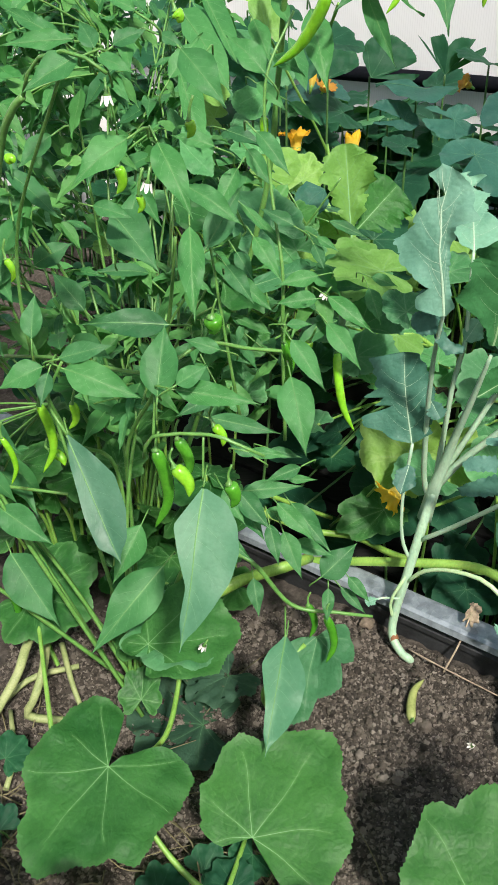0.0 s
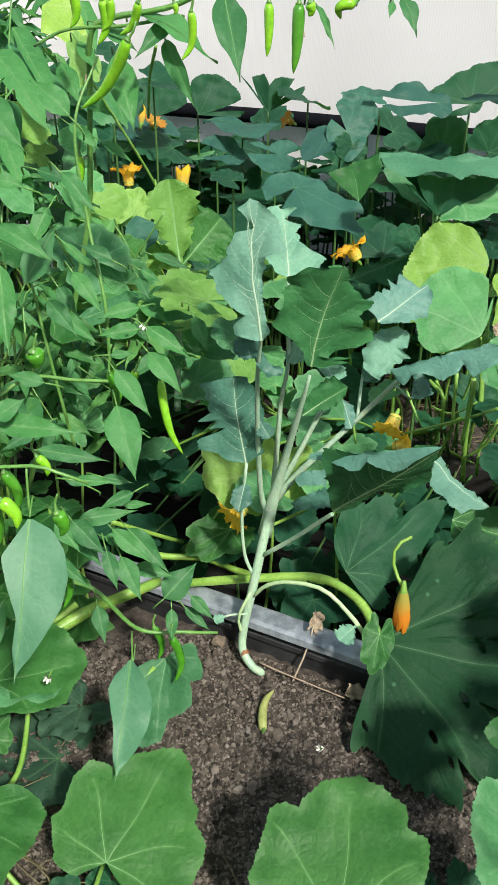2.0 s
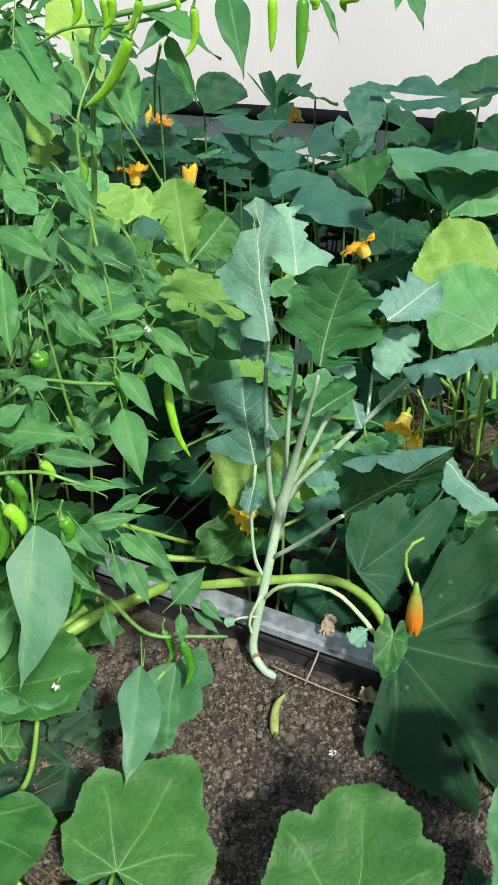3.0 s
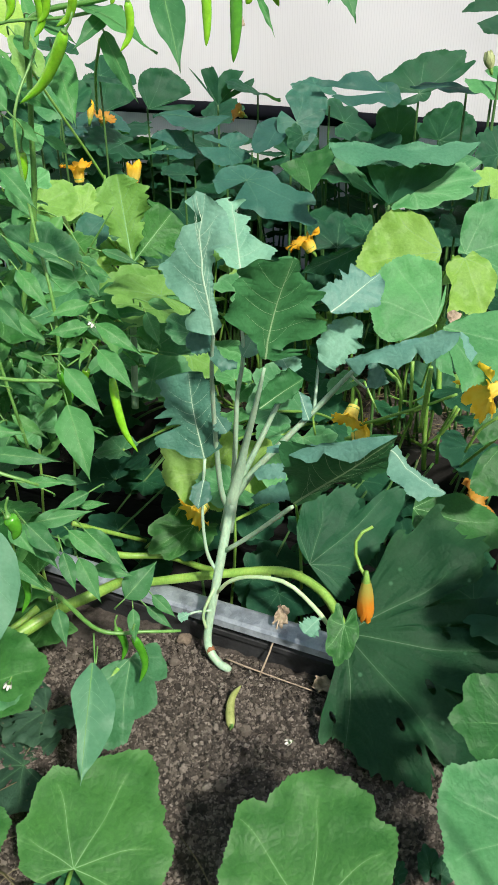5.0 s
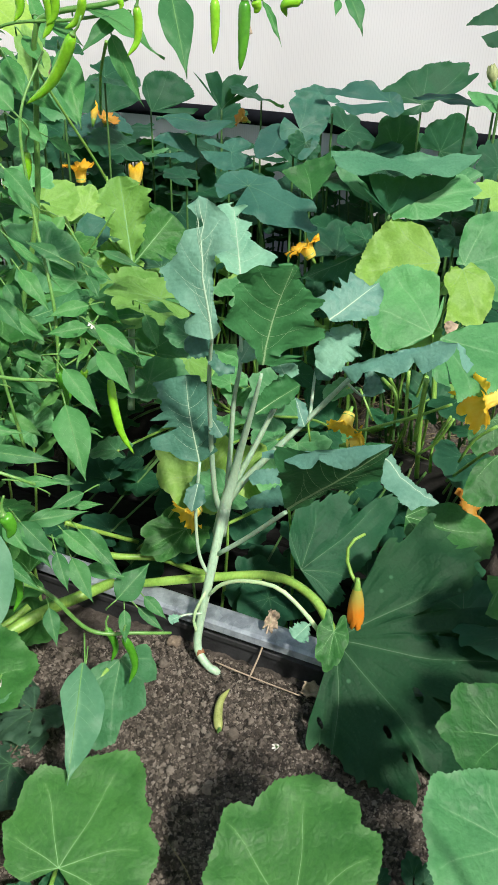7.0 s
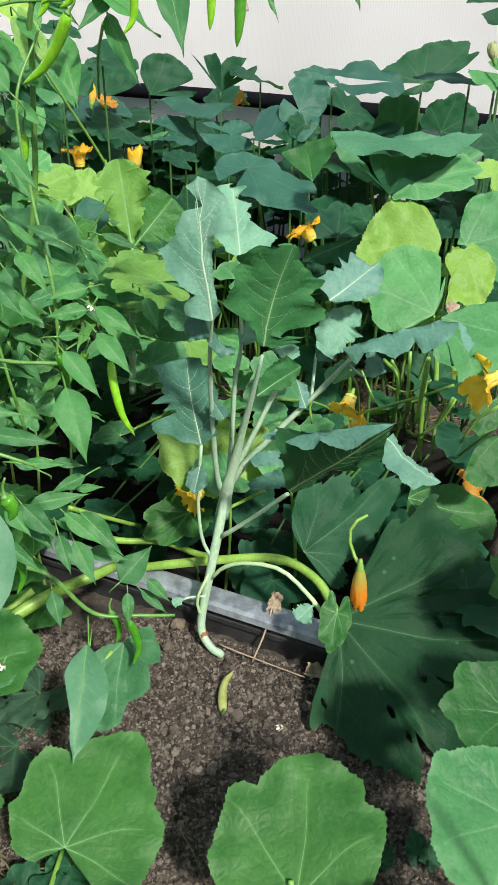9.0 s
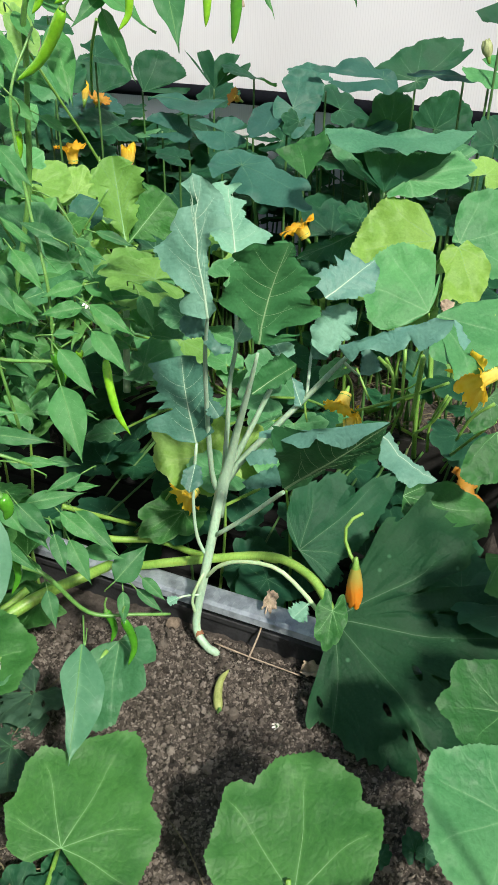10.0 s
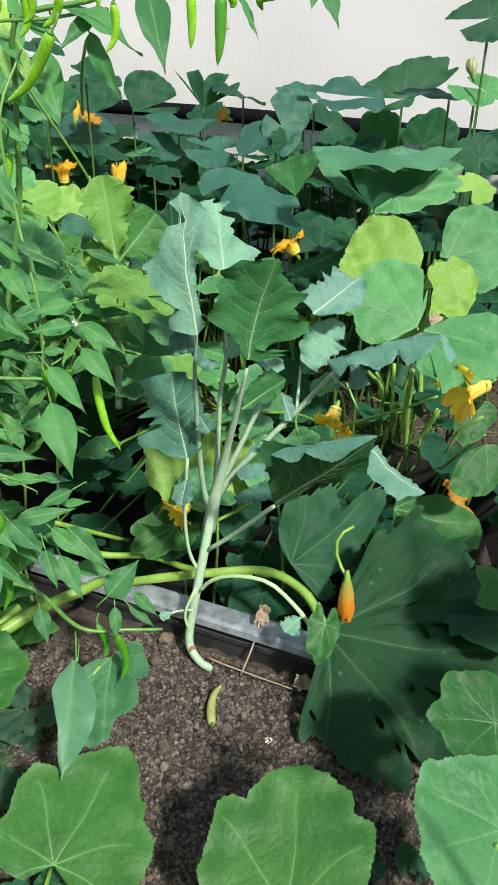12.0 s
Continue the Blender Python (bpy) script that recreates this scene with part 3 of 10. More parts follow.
            for k_ in (0, 1):
                q = half * (1 + 0.12 * np.sin(s * 11 + ph[k_]) + 0.09 * np.sin(s * 24 + ph[2 + k_]) + 0.08 * np.sin(s * 47 + ph[4 + k_]) + 0.075 * np.abs(np.sin(s * 58 + 2.5 * np.sin(s * 7 + ph[8]) + ph[6 + k_])))
                for c_, d_, e_ in ((0.14, 0.75, 0.03), (0.27, 0.55, 0.022), (0.45, 0.16, 0.02), (0.66, 0.16, 0.018), (0.83, 0.2, 0.016)):
                    q *= 1 - d_ * rng.uniform(0.3, 1.0) * np.exp(-((s - c_ - rng.uniform(-0.05, 0.05)) / e_) ** 2)
                sidew.append(np.maximum(q, 0.004))
        else:
            q = np.interp(s, [0, 0.03, 0.1, 0.2, 0.32, 0.45, 0.6, 0.74, 0.86, 0.94, 1], [0.01, 0.1, 0.29, 0.45, 0.5, 0.455, 0.32, 0.17, 0.07, 0.024, 0.003])
            sidew = [q * (1 + 0.05 * np.sin(s * 9 + ph[k_])) for k_ in (0, 1)]
        rib = 0 * s
        if shape:
            low, high = [k_ * through_knots(s, g, 1.6 if kale else 5.0) for k_, g in ((-1, shape[0]), (1, shape[1]))]
            if not kale:
                taper = np.clip((1 - s) / 0.14, 0, 1) ** 0.9
                low, high = low * taper, high * taper
            if kale:
                wide = np.clip(high - low, 0.0, 0.5)
                for k_, sign in ((0, 1), (1, -1)):
                    saw = (s * (13 + 4 * k_) + 1.3 * np.sin(s * 8 + ph[2 + k_]) + 0.6 * np.sin(s * 21 + ph[4 + k_])) % 1.0
                    bite = wide * (0.045 * saw ** 1.6 + 0.035 * np.sin(s * 34 + 2 * np.sin(s * 9 + ph[6]) + ph[k_])) * np.clip(9 * s * (1 - s), 0, 1)
                    low, high = (low + bite, high) if sign > 0 else (low, high - bite)
            high = np.maximum(high, low + 0.004)
            rib = np.clip(rib, low + 0.2 * (high - low), high - 0.2 * (high - low))
            rib = np.convolve(np.pad(rib, 6, mode="edge"), np.ones(13) / 13, "valid")
            sidew = [np.maximum(rib - low, 0.002), np.maximum(high - rib, 0.002)]
        v = np.linspace(-1, 1, nw + 1)
        X = (rib[:, None] + np.where(v[None, :] < 0, sidew[0][:, None], sidew[1][:, None]) * v[None, :]) * length * w
        Y = (s[:, None] + 0 * v[None, :]) * length
        sweep = 0.0 if shape else 1.0
        Y = Y + sweep * (0.10 if kale else 0.05) * length * np.abs(v[None, :]) * np.sin(np.pi * s)[:, None] * (1 if kale else 0.6)
        E = np.abs(v)[None, :] + 0 * Y
        cols, rows_n = nw + 1, ns
        idx = lambda i, j: i * cols + j
        u = np.linspace(0, 0.97, 12)
        veins.append((np.interp(u, s, rib) * length, u * length, (0.019 if kale else 0.011) * length, 0.003 * length))
        nv = (8 if length > 0.2 else 5 if length > 0.1 else 0) if kale else 6
        for b in range(nv):
            for side in (0, 1):
                s0 = 0.1 + 0.72 * (b + 0.4 * side + rng.uniform(-0.25, 0.25)) / nv
                reach = rng.uniform(0.12, 0.24) if kale else 0.15
                hw = float(np.interp(np.linspace(s0, min(s0 + reach, 1), 5), s, sidew[side]).min()) * length * w * 0.85
                t_ = np.linspace(0, 1, 6)
                vy = (s0 + reach * t_ ** 1.4) * length
                vx = (1 if side else -1) * hw * t_ ** 0.9 + np.interp(s0, s, rib) * length
                veins.append((vx, vy + sweep * (0.10 if kale else 0.03) * length * t_ * math.sin(math.pi * s0), (0.0036 if kale else 0.0028) * length, 0.0008 * length))
    if plain:
        veins = []
    # distance to the veins
    P = np.stack([X.ravel(), Y.ravel()], 1).astype(np.float32)
    lead = [c for c in veins if c[2] > 0.005 * length]
    def away(group):
        d = np.full(len(P), 9.0)
        for vx, vy, _, _ in group:
            q = np.linspace(0, 1, (36 if fine else 14) if group is lead else 10)
            s_ = np.linspace(0, 1, len(vx))
            c = np.stack([np.interp(q, s_, vx), np.interp(q, s_, vy)], 1)
            c = c.astype(np.float32)
            d = np.minimum(d, ((P[:, :1] - c[None, :, 0]) ** 2 + (P[:, 1:] - c[None, :, 1]) ** 2).min(1))
        return np.sqrt(d)
    first = away(lead)
    dist = np.minimum(first, away([c for c in veins if c[2] <= 0.005 * length]) + 0.004 * length)
    halo = 0.024 if shape and palm or kind == "chilli" else 0.045
    attr = np.maximum(np.clip(1 - first / (halo * length), 0, 1) ** 1.5 * (0.4 if shape and palm else 0.2 if kind == "chilli" else 0.55), np.clip(1 - dist / (0.3 * halo * length + 0.004 * length), 0, 1) * (0.35 if kind != "squash" or shape else 0.6))

    if palm:
        attr = np.maximum(attr, (0.22 if shape else 0.5) * np.clip((E.ravel() - 0.9) / 0.1, 0, 1))
    bend_r, fold_r = radians(bend), radians(fold)
    half_span = np.abs(X).max() + 1e-6

    def relief(x, y, e):
        r = ruffle * length * e ** 2
        z = r * (np.sin(x / length * 9 + y / length * 11 + ph[5]) + 0.7 * np.sin(y / length * 21 - x / length * 6 + ph[6]) + 0.5 * np.sin(x / length * 23 + ph[7]))
        z = z + 0.02 * length * np.sin(x / length * 5 + ph[8]) * np.sin(y / length * 6 + ph[9])
        return z

    def placed(x, y, z):
        ax = np.abs(x)
        if curl:
            c = radians(curl)
            phi = c * (ax / half_span)
            R_ = half_span / c
            z = z + R_ * (1 - np.cos(phi))
            ax = R_ * np.sin(phi)
        xx = np.sign(x) * (ax * math.cos(fold_r))
        zz = z + ax * math.sin(fold_r)
        if abs(bend_r) > 0.01:
            R_ = length / bend_r
            phi = y / R_
            yy, z2 = (R_ - zz * -1) * np.sin(phi), -R_ * (1 - np.cos(phi)) + zz * np.cos(phi)
            c, s_ = math.cos(bend_r / 2), math.sin(bend_r / 2)
            yy, z2 = yy * c - z2 * s_, yy * s_ + z2 * c
            k_ = length / max(1e-6, abs(2 * R_ * math.sin(bend_r / 2)))
            return np.stack([xx * k_, yy * k_, z2 * k_], -1)
        return np.stack([xx, y, zz], -1)

    Z = relief(X, Y, E)
    # the blade dips to each vein and swells between them
    Z = Z + (np.clip(dist / (0.08 * length), 0, 1) ** 0.8 * (0.012 if kind in ("kale", "courgette") else 0.005 if shape else 0.008) * length).reshape(Z.shape)
    zf = Z.ravel()

    def surface(x, y):
        """The blade's height at points, from the four nearest corners."""
        d = (P[:, 0][None] - np.array(x)[:, None]) ** 2 + (P[:, 1][None] - np.array(y)[:, None]) ** 2
        near4 = np.argpartition(d, 4, axis=1)[:, :4]
        wt_ = 1 / (np.take_along_axis(d, near4, 1) + 1e-9)
        return (zf[near4] * wt_).sum(1) / wt_.sum(1)

    V = placed(X, Y, Z).reshape(-1, 3)
    verts = [tuple(p) for p in V]
    faces, slots = [], []
    gaps = []
    for h in range(holes):
        gaps.append((rng.uniform(-0.6, 0.6) * half_span, rng.uniform(-0.3, 0.75) * length, rng.uniform(0.02, 0.06) * length, rng.uniform(0.4, 1.0), rng.uniform(0, 3.1)))
    for gx, gy, gr in eaten:
        gaps.append((gx * length, gy * length, gr * length, 0.65, 0.6))
    if palm and deep:
        for q, r in sinus:
            if rng.random() < 0.7:
                r = (r - rng.uniform(0.1, 0.2)) * np.interp(q, th, env) / 0.8
                gaps.append((r * math.sin(q) * w, r * math.cos(q), rng.uniform(0.02, 0.034) * length, rng.uniform(0.6, 1.0), math.pi / 2 - q))
    for i in range(rows_n - 1):
        for j in range(cols - 1):
            f = (idx(i, j), idx(i, j + 1), idx(i + 1, j + 1), idx(i + 1, j))
            if gaps:
                cx, cy = P[list(f)].mean(0)
                if any(((cx - gx) * math.cos(ga) + (cy - gy) * math.sin(ga)) ** 2 / (gr * 1.6) ** 2 + ((cy - gy) * math.cos(ga) - (cx - gx) * math.sin(ga)) ** 2 / (gr * gk) ** 2 < 1 for gx, gy, gr, gk, ga in gaps):
                    continue
            faces.append(f if palm else f[::-1])
            slots.append(0)
    # veins: low ridges above and below
    at = list(attr)
    for number, (vx, vy, w0, w1) in enumerate(veins):
        n = len(vx)
        chief = number == 0 if not palm else w0 > 0.005 * length
        if not chief and (palm or not fine and kind == "chilli"):
            continue
        tx, ty = np.gradient(vx), np.gradient(vy)
        m_ = np.hypot(tx, ty) + 1e-9
        nx, ny = -ty / m_, tx / m_
        wd = np.linspace(w0, w1, n) / 2
        zc = surface(vx, vy)
        for side in (1, -1):
            b0 = len(verts)
            for off, hgt in ((-1, 0.0002), (0, 0.5), (1, 0.0002)):
                pts = placed(vx + nx * wd * off, vy + ny * wd * off, zc + (side * wd * hgt * 1.2 + ((0.003 if palm else 0.0065) * length * (1 if side > 0 else -0.6))))
                verts += [tuple(p) for p in pts]
                at += [1.0 if chief else 0.55] * n
            for i in range(n - 1):
                for c in (0, 1):
                    q = (b0 + c * n + i, b0 + c * n + i + 1, b0 + (c + 1) * n + i + 1, b0 + (c + 1) * n + i)
                    faces.append(q if side < 0 else q[::-1])
                    slots.append(1 if chief or kind == "kale" and length > 0.13 else 0)
    return verts, faces, slots, at, [M[material], M[vein_material]]


VEINS = {"kale": "vein_kale", "kale_blue": "vein_kale", "kale_deep": "vein_kale", "kale_dark": "vein_kale_dark", "squash_shade": "vein_dark", "bluish": "vein_dark", "courgette": "vein_courgette", "sage": "vein_pale", "squash": "vein_pale", "yellow": "vein_pale", "pale": "vein_pale", "dusty": "vein_pale", "holed": "vein_dark"}


def leaf(owner, kind, base, tip, normal, w=1.0, material="", fold=6, bend=12, ruffle=0.02, holes=0, curl=0, seed=0, label="", shape=None, eaten=(), plain=False):
    """One leaf blade from its stalk's end to its tip. shape gives its own form: for a round leaf its reach at angles from the
    midrib in degrees, for a long one its half-widths along each side, all as shares of the length; eaten: holes; plain: no ribs show."""
    material = material or kind
    seed = seed or int(abs(base[0] * 7919 + base[1] * 3571 + base[2] * 1237) * 1000) % 99991
    length = (Vector(tip) - Vector(base)).length
    v, f, s, a, mats = leaf_mesh(kind, length, w, seed, fold, bend, ruffle, holes, curl, material, VEINS.get(material, "vein"), True, shape, eaten, plain)
    m = Matrix.Translation(Vector(base) - origin_of(owner)) @ frame_of(base, tip, normal)
    return mesh_ob("leaf", v, f, mats, s, owner, m, label, attr=a)


def pepper(owner, top, tip, radius, sag=0.12, material="pepper", stem=0.014, side=(0.3, -1, 0)):
    """A chilli pod: a cap and bent stalk over a long tapering body with a beak."""
    o = origin_of(owner)
    a, b = Vector(top), Vector(tip)
    d = (b - a)
    bow = Vector(side).cross(d).normalized() * d.length * sag
    body = a + d * (stem / max(stem * 2, d.length))
    pts = [body, body + (b - body) * 0.33 + bow * 0.8, body + (b - body) * 0.68 + bow, b]
    n = 16
    line = spline([p - body for p in pts], n)
    prof = np.interp(np.linspace(0, 1, n), [0, 0.05, 0.15, 0.5, 0.8, 0.95, 1], [0.55, 0.85, 1.0, 0.9, 0.6, 0.25, 0.04]) * radius
    prof = prof * (1 + 0.05 * np.array([noise.noise(Vector((i * 0.7, top[0] * 30, 0))) for i in range(n)]))
    v, f = tube_data(line, prof, 12, 0.015)
    pod = mesh_ob("pepper", v, f, [M[material]], None, owner, Matrix.Translation(body - o))
    line = spline([a - body + Vector((0.004, 0, 0.012)), a - body, (body - a) * -0.4, (body - a) * 0.02], 9)
    v, f = tube_data(line, np.interp(np.linspace(0, 1, 9), [0, 0.6, 0.85, 1], [0.0015, 0.0017, radius * 0.35, radius * 0.66]), 8)
    mesh_ob("cap", v, f, [M["chilli_stem"]], None, pod, Matrix(), "green stalk and cap")
    return pod


def squash_flower(owner, base, mouth, radius, material="petal", droop=0.0, shut=0.0, seed=1, label=""):
    """A trumpet of five broad frilled petals in a ribbed green calyx."""
    rng = random.Random(seed)
    o = origin_of(owner)
    length = (Vector(mouth) - Vector(base)).length
    hint = (0.2, -1, 0.35) if abs((Vector(mouth) - Vector(base)).normalized().y) < 0.8 else (0, 0.2, 1)
    m = Matrix.Translation(Vector(base) - o) @ frame_of(base, mouth, hint)
    holder = mesh_ob("flower", *tube_data([(0, -0.012, 0), (0, 0, 0), (0, 0.006, 0), (0, length * 0.24, 0)], [0.003, 0.005, 0.006, 0.005 + 0.3 * radius], 10, 0.08), [M["petiole"]], None, owner, m, label or "orange squash blossom on green calyx")
    for p in range(5):
        a0 = 2 * math.pi * p / 5 + rng.uniform(-0.1, 0.1) * (1 + 2 * shut)
        nu, nv = 16, 16
        verts, faces = [], []
        wilt, out = rng.uniform(-0.2, 0.3) + droop, rng.uniform(0.5, 1.1)
        k1, k2, k3 = [rng.uniform(0, 6.28) for _ in range(3)]
        for j in range(nv + 1):
            s = j / nv
            flare = (0.34 + 0.14 * s + 0.6 * soft(max(0, (s - 0.45) / 0.55)) * out) * radius * (1 - shut) + shut * radius * (0.28 + 0.66 * math.sin(math.pi * (0.1 + 0.8 * s)))
            yy = length * (0.1 + 0.9 * s - 0.25 * (1 - shut) * max(0, s - 0.6) ** 1.5 * 3 * out)
            wid = (0.8 if s < 0.65 else 0.8 * math.sqrt(1 - 0.5 * ((s - 0.65) / 0.35) ** 3)) * (1.0 + 0.2 * shut)
            for i in range(nu + 1):
                u = 2 * i / nu - 1
                a = a0 + u * wid + shut * (0.9 * s * s + 0.25 * math.sin(s * 6 + p)) + 0.05 * s * math.sin(s * 9 + k3)
                frill = radius * s * s * (0.10 * math.sin(u * 5 + k1) + 0.06 * math.sin(u * 11 + s * 5 + k2))
                edge = min(length, 1.6 * radius) * 0.04 * max(0, s - 0.8) * 5 * (math.sin(u * 8 + k3) + 0.6 * math.sin(u * 19 + k1) - 1.2 * u * u)
                crease = radius * 0.05 * math.exp(-(u / 0.12) ** 2) * s
                r = flare * (1 + 0.10 * u * u * s) + frill - crease
                verts.append((r * math.sin(a), yy - wilt * length * s ** 3 * 0.5 + frill * 0.8 + edge * (1 - 0.6 * shut), r * math.cos(a)))
        for j in range(nv):
            for i in range(nu):
                q = j * (nu + 1) + i
                faces.append((q, q + 1, q + nu + 2, q + nu + 1))
        mesh_ob("petal", verts, faces, [M[material]], None, holder, Matrix(), attr=[(q // (nu + 1)) / nv for q in range(len(verts))])
    if shut < 0.4:
        v, f = tube_data([(0, length * 0.1, 0), (0, length * 0.3, 0), (0, length * 0.5, 0), (0, length * 0.56, 0)], [0.003, 0.004, 0.006, 0.002], 8)
        mesh_ob("stamen", v, f, [M["petal_light"]], None, holder, Matrix(), "yellow stamen")
    return holder


def chilli_flower(owner, base, mouth, r=0.0065):
    """A small nodding white star with a green cap."""
    o = origin_of(owner)
    m = Matrix.Translation(Vector(base) - o) @ frame_of(base, mouth, (0.1, -1, 0.2))
    l = (Vector(mouth) - Vector(base)).length
    cap = mesh_ob("flower", *tube_data([(0, -0.012, 0), (0, 0, 0), (0, l * 0.3, 0)], [0.0012, 0.0014, 0.0042], 8), [M["chilli_stem"]], None, owner, m, "small white chilli flower")
    for p in range(6):
        a0 = 2 * math.pi * p / 6
        verts, faces = [], []
        for j in range(6):
            s = j / 5
            rr = 0.004 + (r - 0.004) * s
            for i in range(4):
                a = a0 + (i / 1.5 - 1) * 0.5 * (1 - 0.8 * s ** 2)
                verts.append((rr * math.sin(a), l * (0.2 + 0.8 * s - 0.2 * s * s), rr * math.cos(a)))
        for j in range(5):
            for i in range(3):
                q = j * 4 + i
                faces.append((q, q + 1, q + 5, q + 4))
        mesh_ob("petal", verts, faces, [M["white"]], None, cap, Matrix())
    return cap

# ---- the place: beds, path and wall run along U; V points across them, towards the wall ----
U, V = Vector((0.8, -0.6, 0)), Vector((0.6, 0.8, 0))
EDGE, BOARD, WALL, PATH_Z = 1.70, 2.60, 3.54, -0.30


def uv(u, v, z=0.0):
    return U * u + V * v + Vector((0, 0, z))


def height(x, y):
    """The beds' uneven soil and the sunken path between them."""
    v = x * V.x + y * V.y
    h = 0.014 * noise.noise(Vector((x * 2.1, y * 2.1, 0.3))) + 0.012 * noise.noise(Vector((x * 7, y * 7, 1.7)))
    h += 0.010 * noise.noise(Vector((x * 24, y * 24, 4.1))) + 0.009 * noise.noise(Vector((x * 61, y * 61, 2.2)))
    a = soft(min(1, max(0, (v - EDGE - 0.0) / 0.06))) - soft(min(1, max(0, (v - BOARD - 0.002) / 0.03)))
    return h * (1 - 0.6 * a) + PATH_Z * a


def ground_sheet():
    def lines(lo, hi, step, far):
        inner = np.arange(lo, hi, step)
        outer = [far * 0.5 ** k for k in range(12)]
        return np.array(sorted({round(float(q), 4) for q in [*inner, *(lo - o for o in outer), *(hi + o for o in outer)]}))
    xs, ys = lines(-0.35, 1.1, 0.0095, 1500.0), lines(1.0, 2.2, 0.0095, 1500.0)
    xs = np.array(sorted({*xs, *np.round(np.arange(-2.4, 3.4, 0.05), 4)}))
    ys = np.array(sorted({*ys, *np.round(np.arange(-1.2, 4.6, 0.05), 4)}))
    verts = [(x, y, height(x, y) if abs(x) < 6 and abs(y) < 8 else 0.0) for x in xs for y in ys]
    n = len(ys)
    faces = [(i * n + j, (i + 1) * n + j, (i + 1) * n + j + 1, i * n + j + 1) for i in range(len(xs) - 1) for j in range(n - 1)]
    return tagged(mesh_ob("ground", verts, faces, [M["soil"]]), "dark brown crumbly garden soil in raised beds", "soil", kind="structure")


ground_sheet()


def box_bm(bm, lo, hi, turn=Matrix()):
    """A box from corner to corner."""
    vs = [bm.verts.new(turn @ Vector((x, y, z))) for x in (lo[0], hi[0]) for y in (lo[1], hi[1]) for z in (lo[2], hi[2])]
    for f in ((0, 1, 3, 2), (4, 6, 7, 5), (0, 4, 5, 1), (2, 3, 7, 6), (0, 2, 6, 4), (1, 5, 7, 3)):
        bm.faces.new([vs[i] for i in f])


ALONG = Matrix((U, V, (0, 0, 1))).transposed().to_4x4()


def profile_along(name, section, u0, u1, material, parent=None, label="", steps=24, wave=0.0):
    """A bent-sheet section drawn out along U; the section is (v, z) pairs, closed."""
    verts, faces, k = [], [], len(section)
    for i in range(steps + 1):
        u = u0 + (u1 - u0) * i / steps
        dz = wave * noise.noise(Vector((u * 3, 0.2, 0)))
        for v, z in section:
            verts.append(uv(u, v + dz, z + dz * 0.5))
    for i in range(steps):
        for j in range(k):
            j2 = (j + 1) % k
            faces.append((i * k + j, i * k + j2, (i + 1) * k + j2, (i + 1) * k + j))
    faces += [tuple(range(k))[::-1], tuple(steps * k + j for j in range(k))]
    return mesh_ob(name, verts, faces, [material], parent=parent, label=label, smooth=False)


# galvanised edging of the near bed: rolled top flange over a ribbed face
edging = thing("bed_edging", uv(0.0, EDGE, 0), "galvanised steel edging rail along the soil bed", "bed edging")
edging.location = (0, 0, 0)
profile_along("top_flange", [(EDGE - 0.030, 0.066), (EDGE - 0.027, 0.078), (EDGE - 0.020, 0.083), (EDGE + 0.012, 0.088), (EDGE + 0.018, 0.086), (EDGE + 0.020, 0.070), (EDGE + 0.017, 0.070), (EDGE + 0.015, 0.082), (EDGE - 0.019, 0.078), (EDGE - 0.024, 0.074), (EDGE - 0.026, 0.066)], -2.2, 1.6, M["zinc"], edging, wave=0.003)
# the face is coloured near black for the shade below the flange
profile_along("face", [(EDGE - 0.016, 0.0765), (EDGE - 0.016, 0.05), (EDGE - 0.021, 0.046), (EDGE - 0.021, 0.036), (EDGE - 0.016, 0.032), (EDGE - 0.016, -0.32), (EDGE - 0.012, -0.32), (EDGE - 0.012, 0.0765)], -2.2, 1.6, M["zinc_shade"], edging, "dull steel face coloured dark for shade", wave=0.003)

# board that holds the far bed, its grey taken near black for shade
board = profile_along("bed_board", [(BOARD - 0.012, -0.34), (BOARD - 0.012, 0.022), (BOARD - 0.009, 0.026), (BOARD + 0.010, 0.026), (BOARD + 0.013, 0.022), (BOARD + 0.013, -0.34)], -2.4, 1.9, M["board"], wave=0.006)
tagged(board, "weathered grey board edging the far bed, darkened for shade", "bed edging")

# planks laid in the path, coloured near black for the shade down there
path_deck = thing("path_deck", (0, 0, PATH_Z), "weathered planks laid between the beds, darkened for shade", "path")
rp = random.Random(4)
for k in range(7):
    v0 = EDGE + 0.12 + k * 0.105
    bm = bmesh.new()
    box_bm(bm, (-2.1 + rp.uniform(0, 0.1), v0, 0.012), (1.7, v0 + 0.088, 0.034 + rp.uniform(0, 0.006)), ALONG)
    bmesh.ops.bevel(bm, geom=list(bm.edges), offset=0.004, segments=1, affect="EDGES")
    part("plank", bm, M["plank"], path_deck)


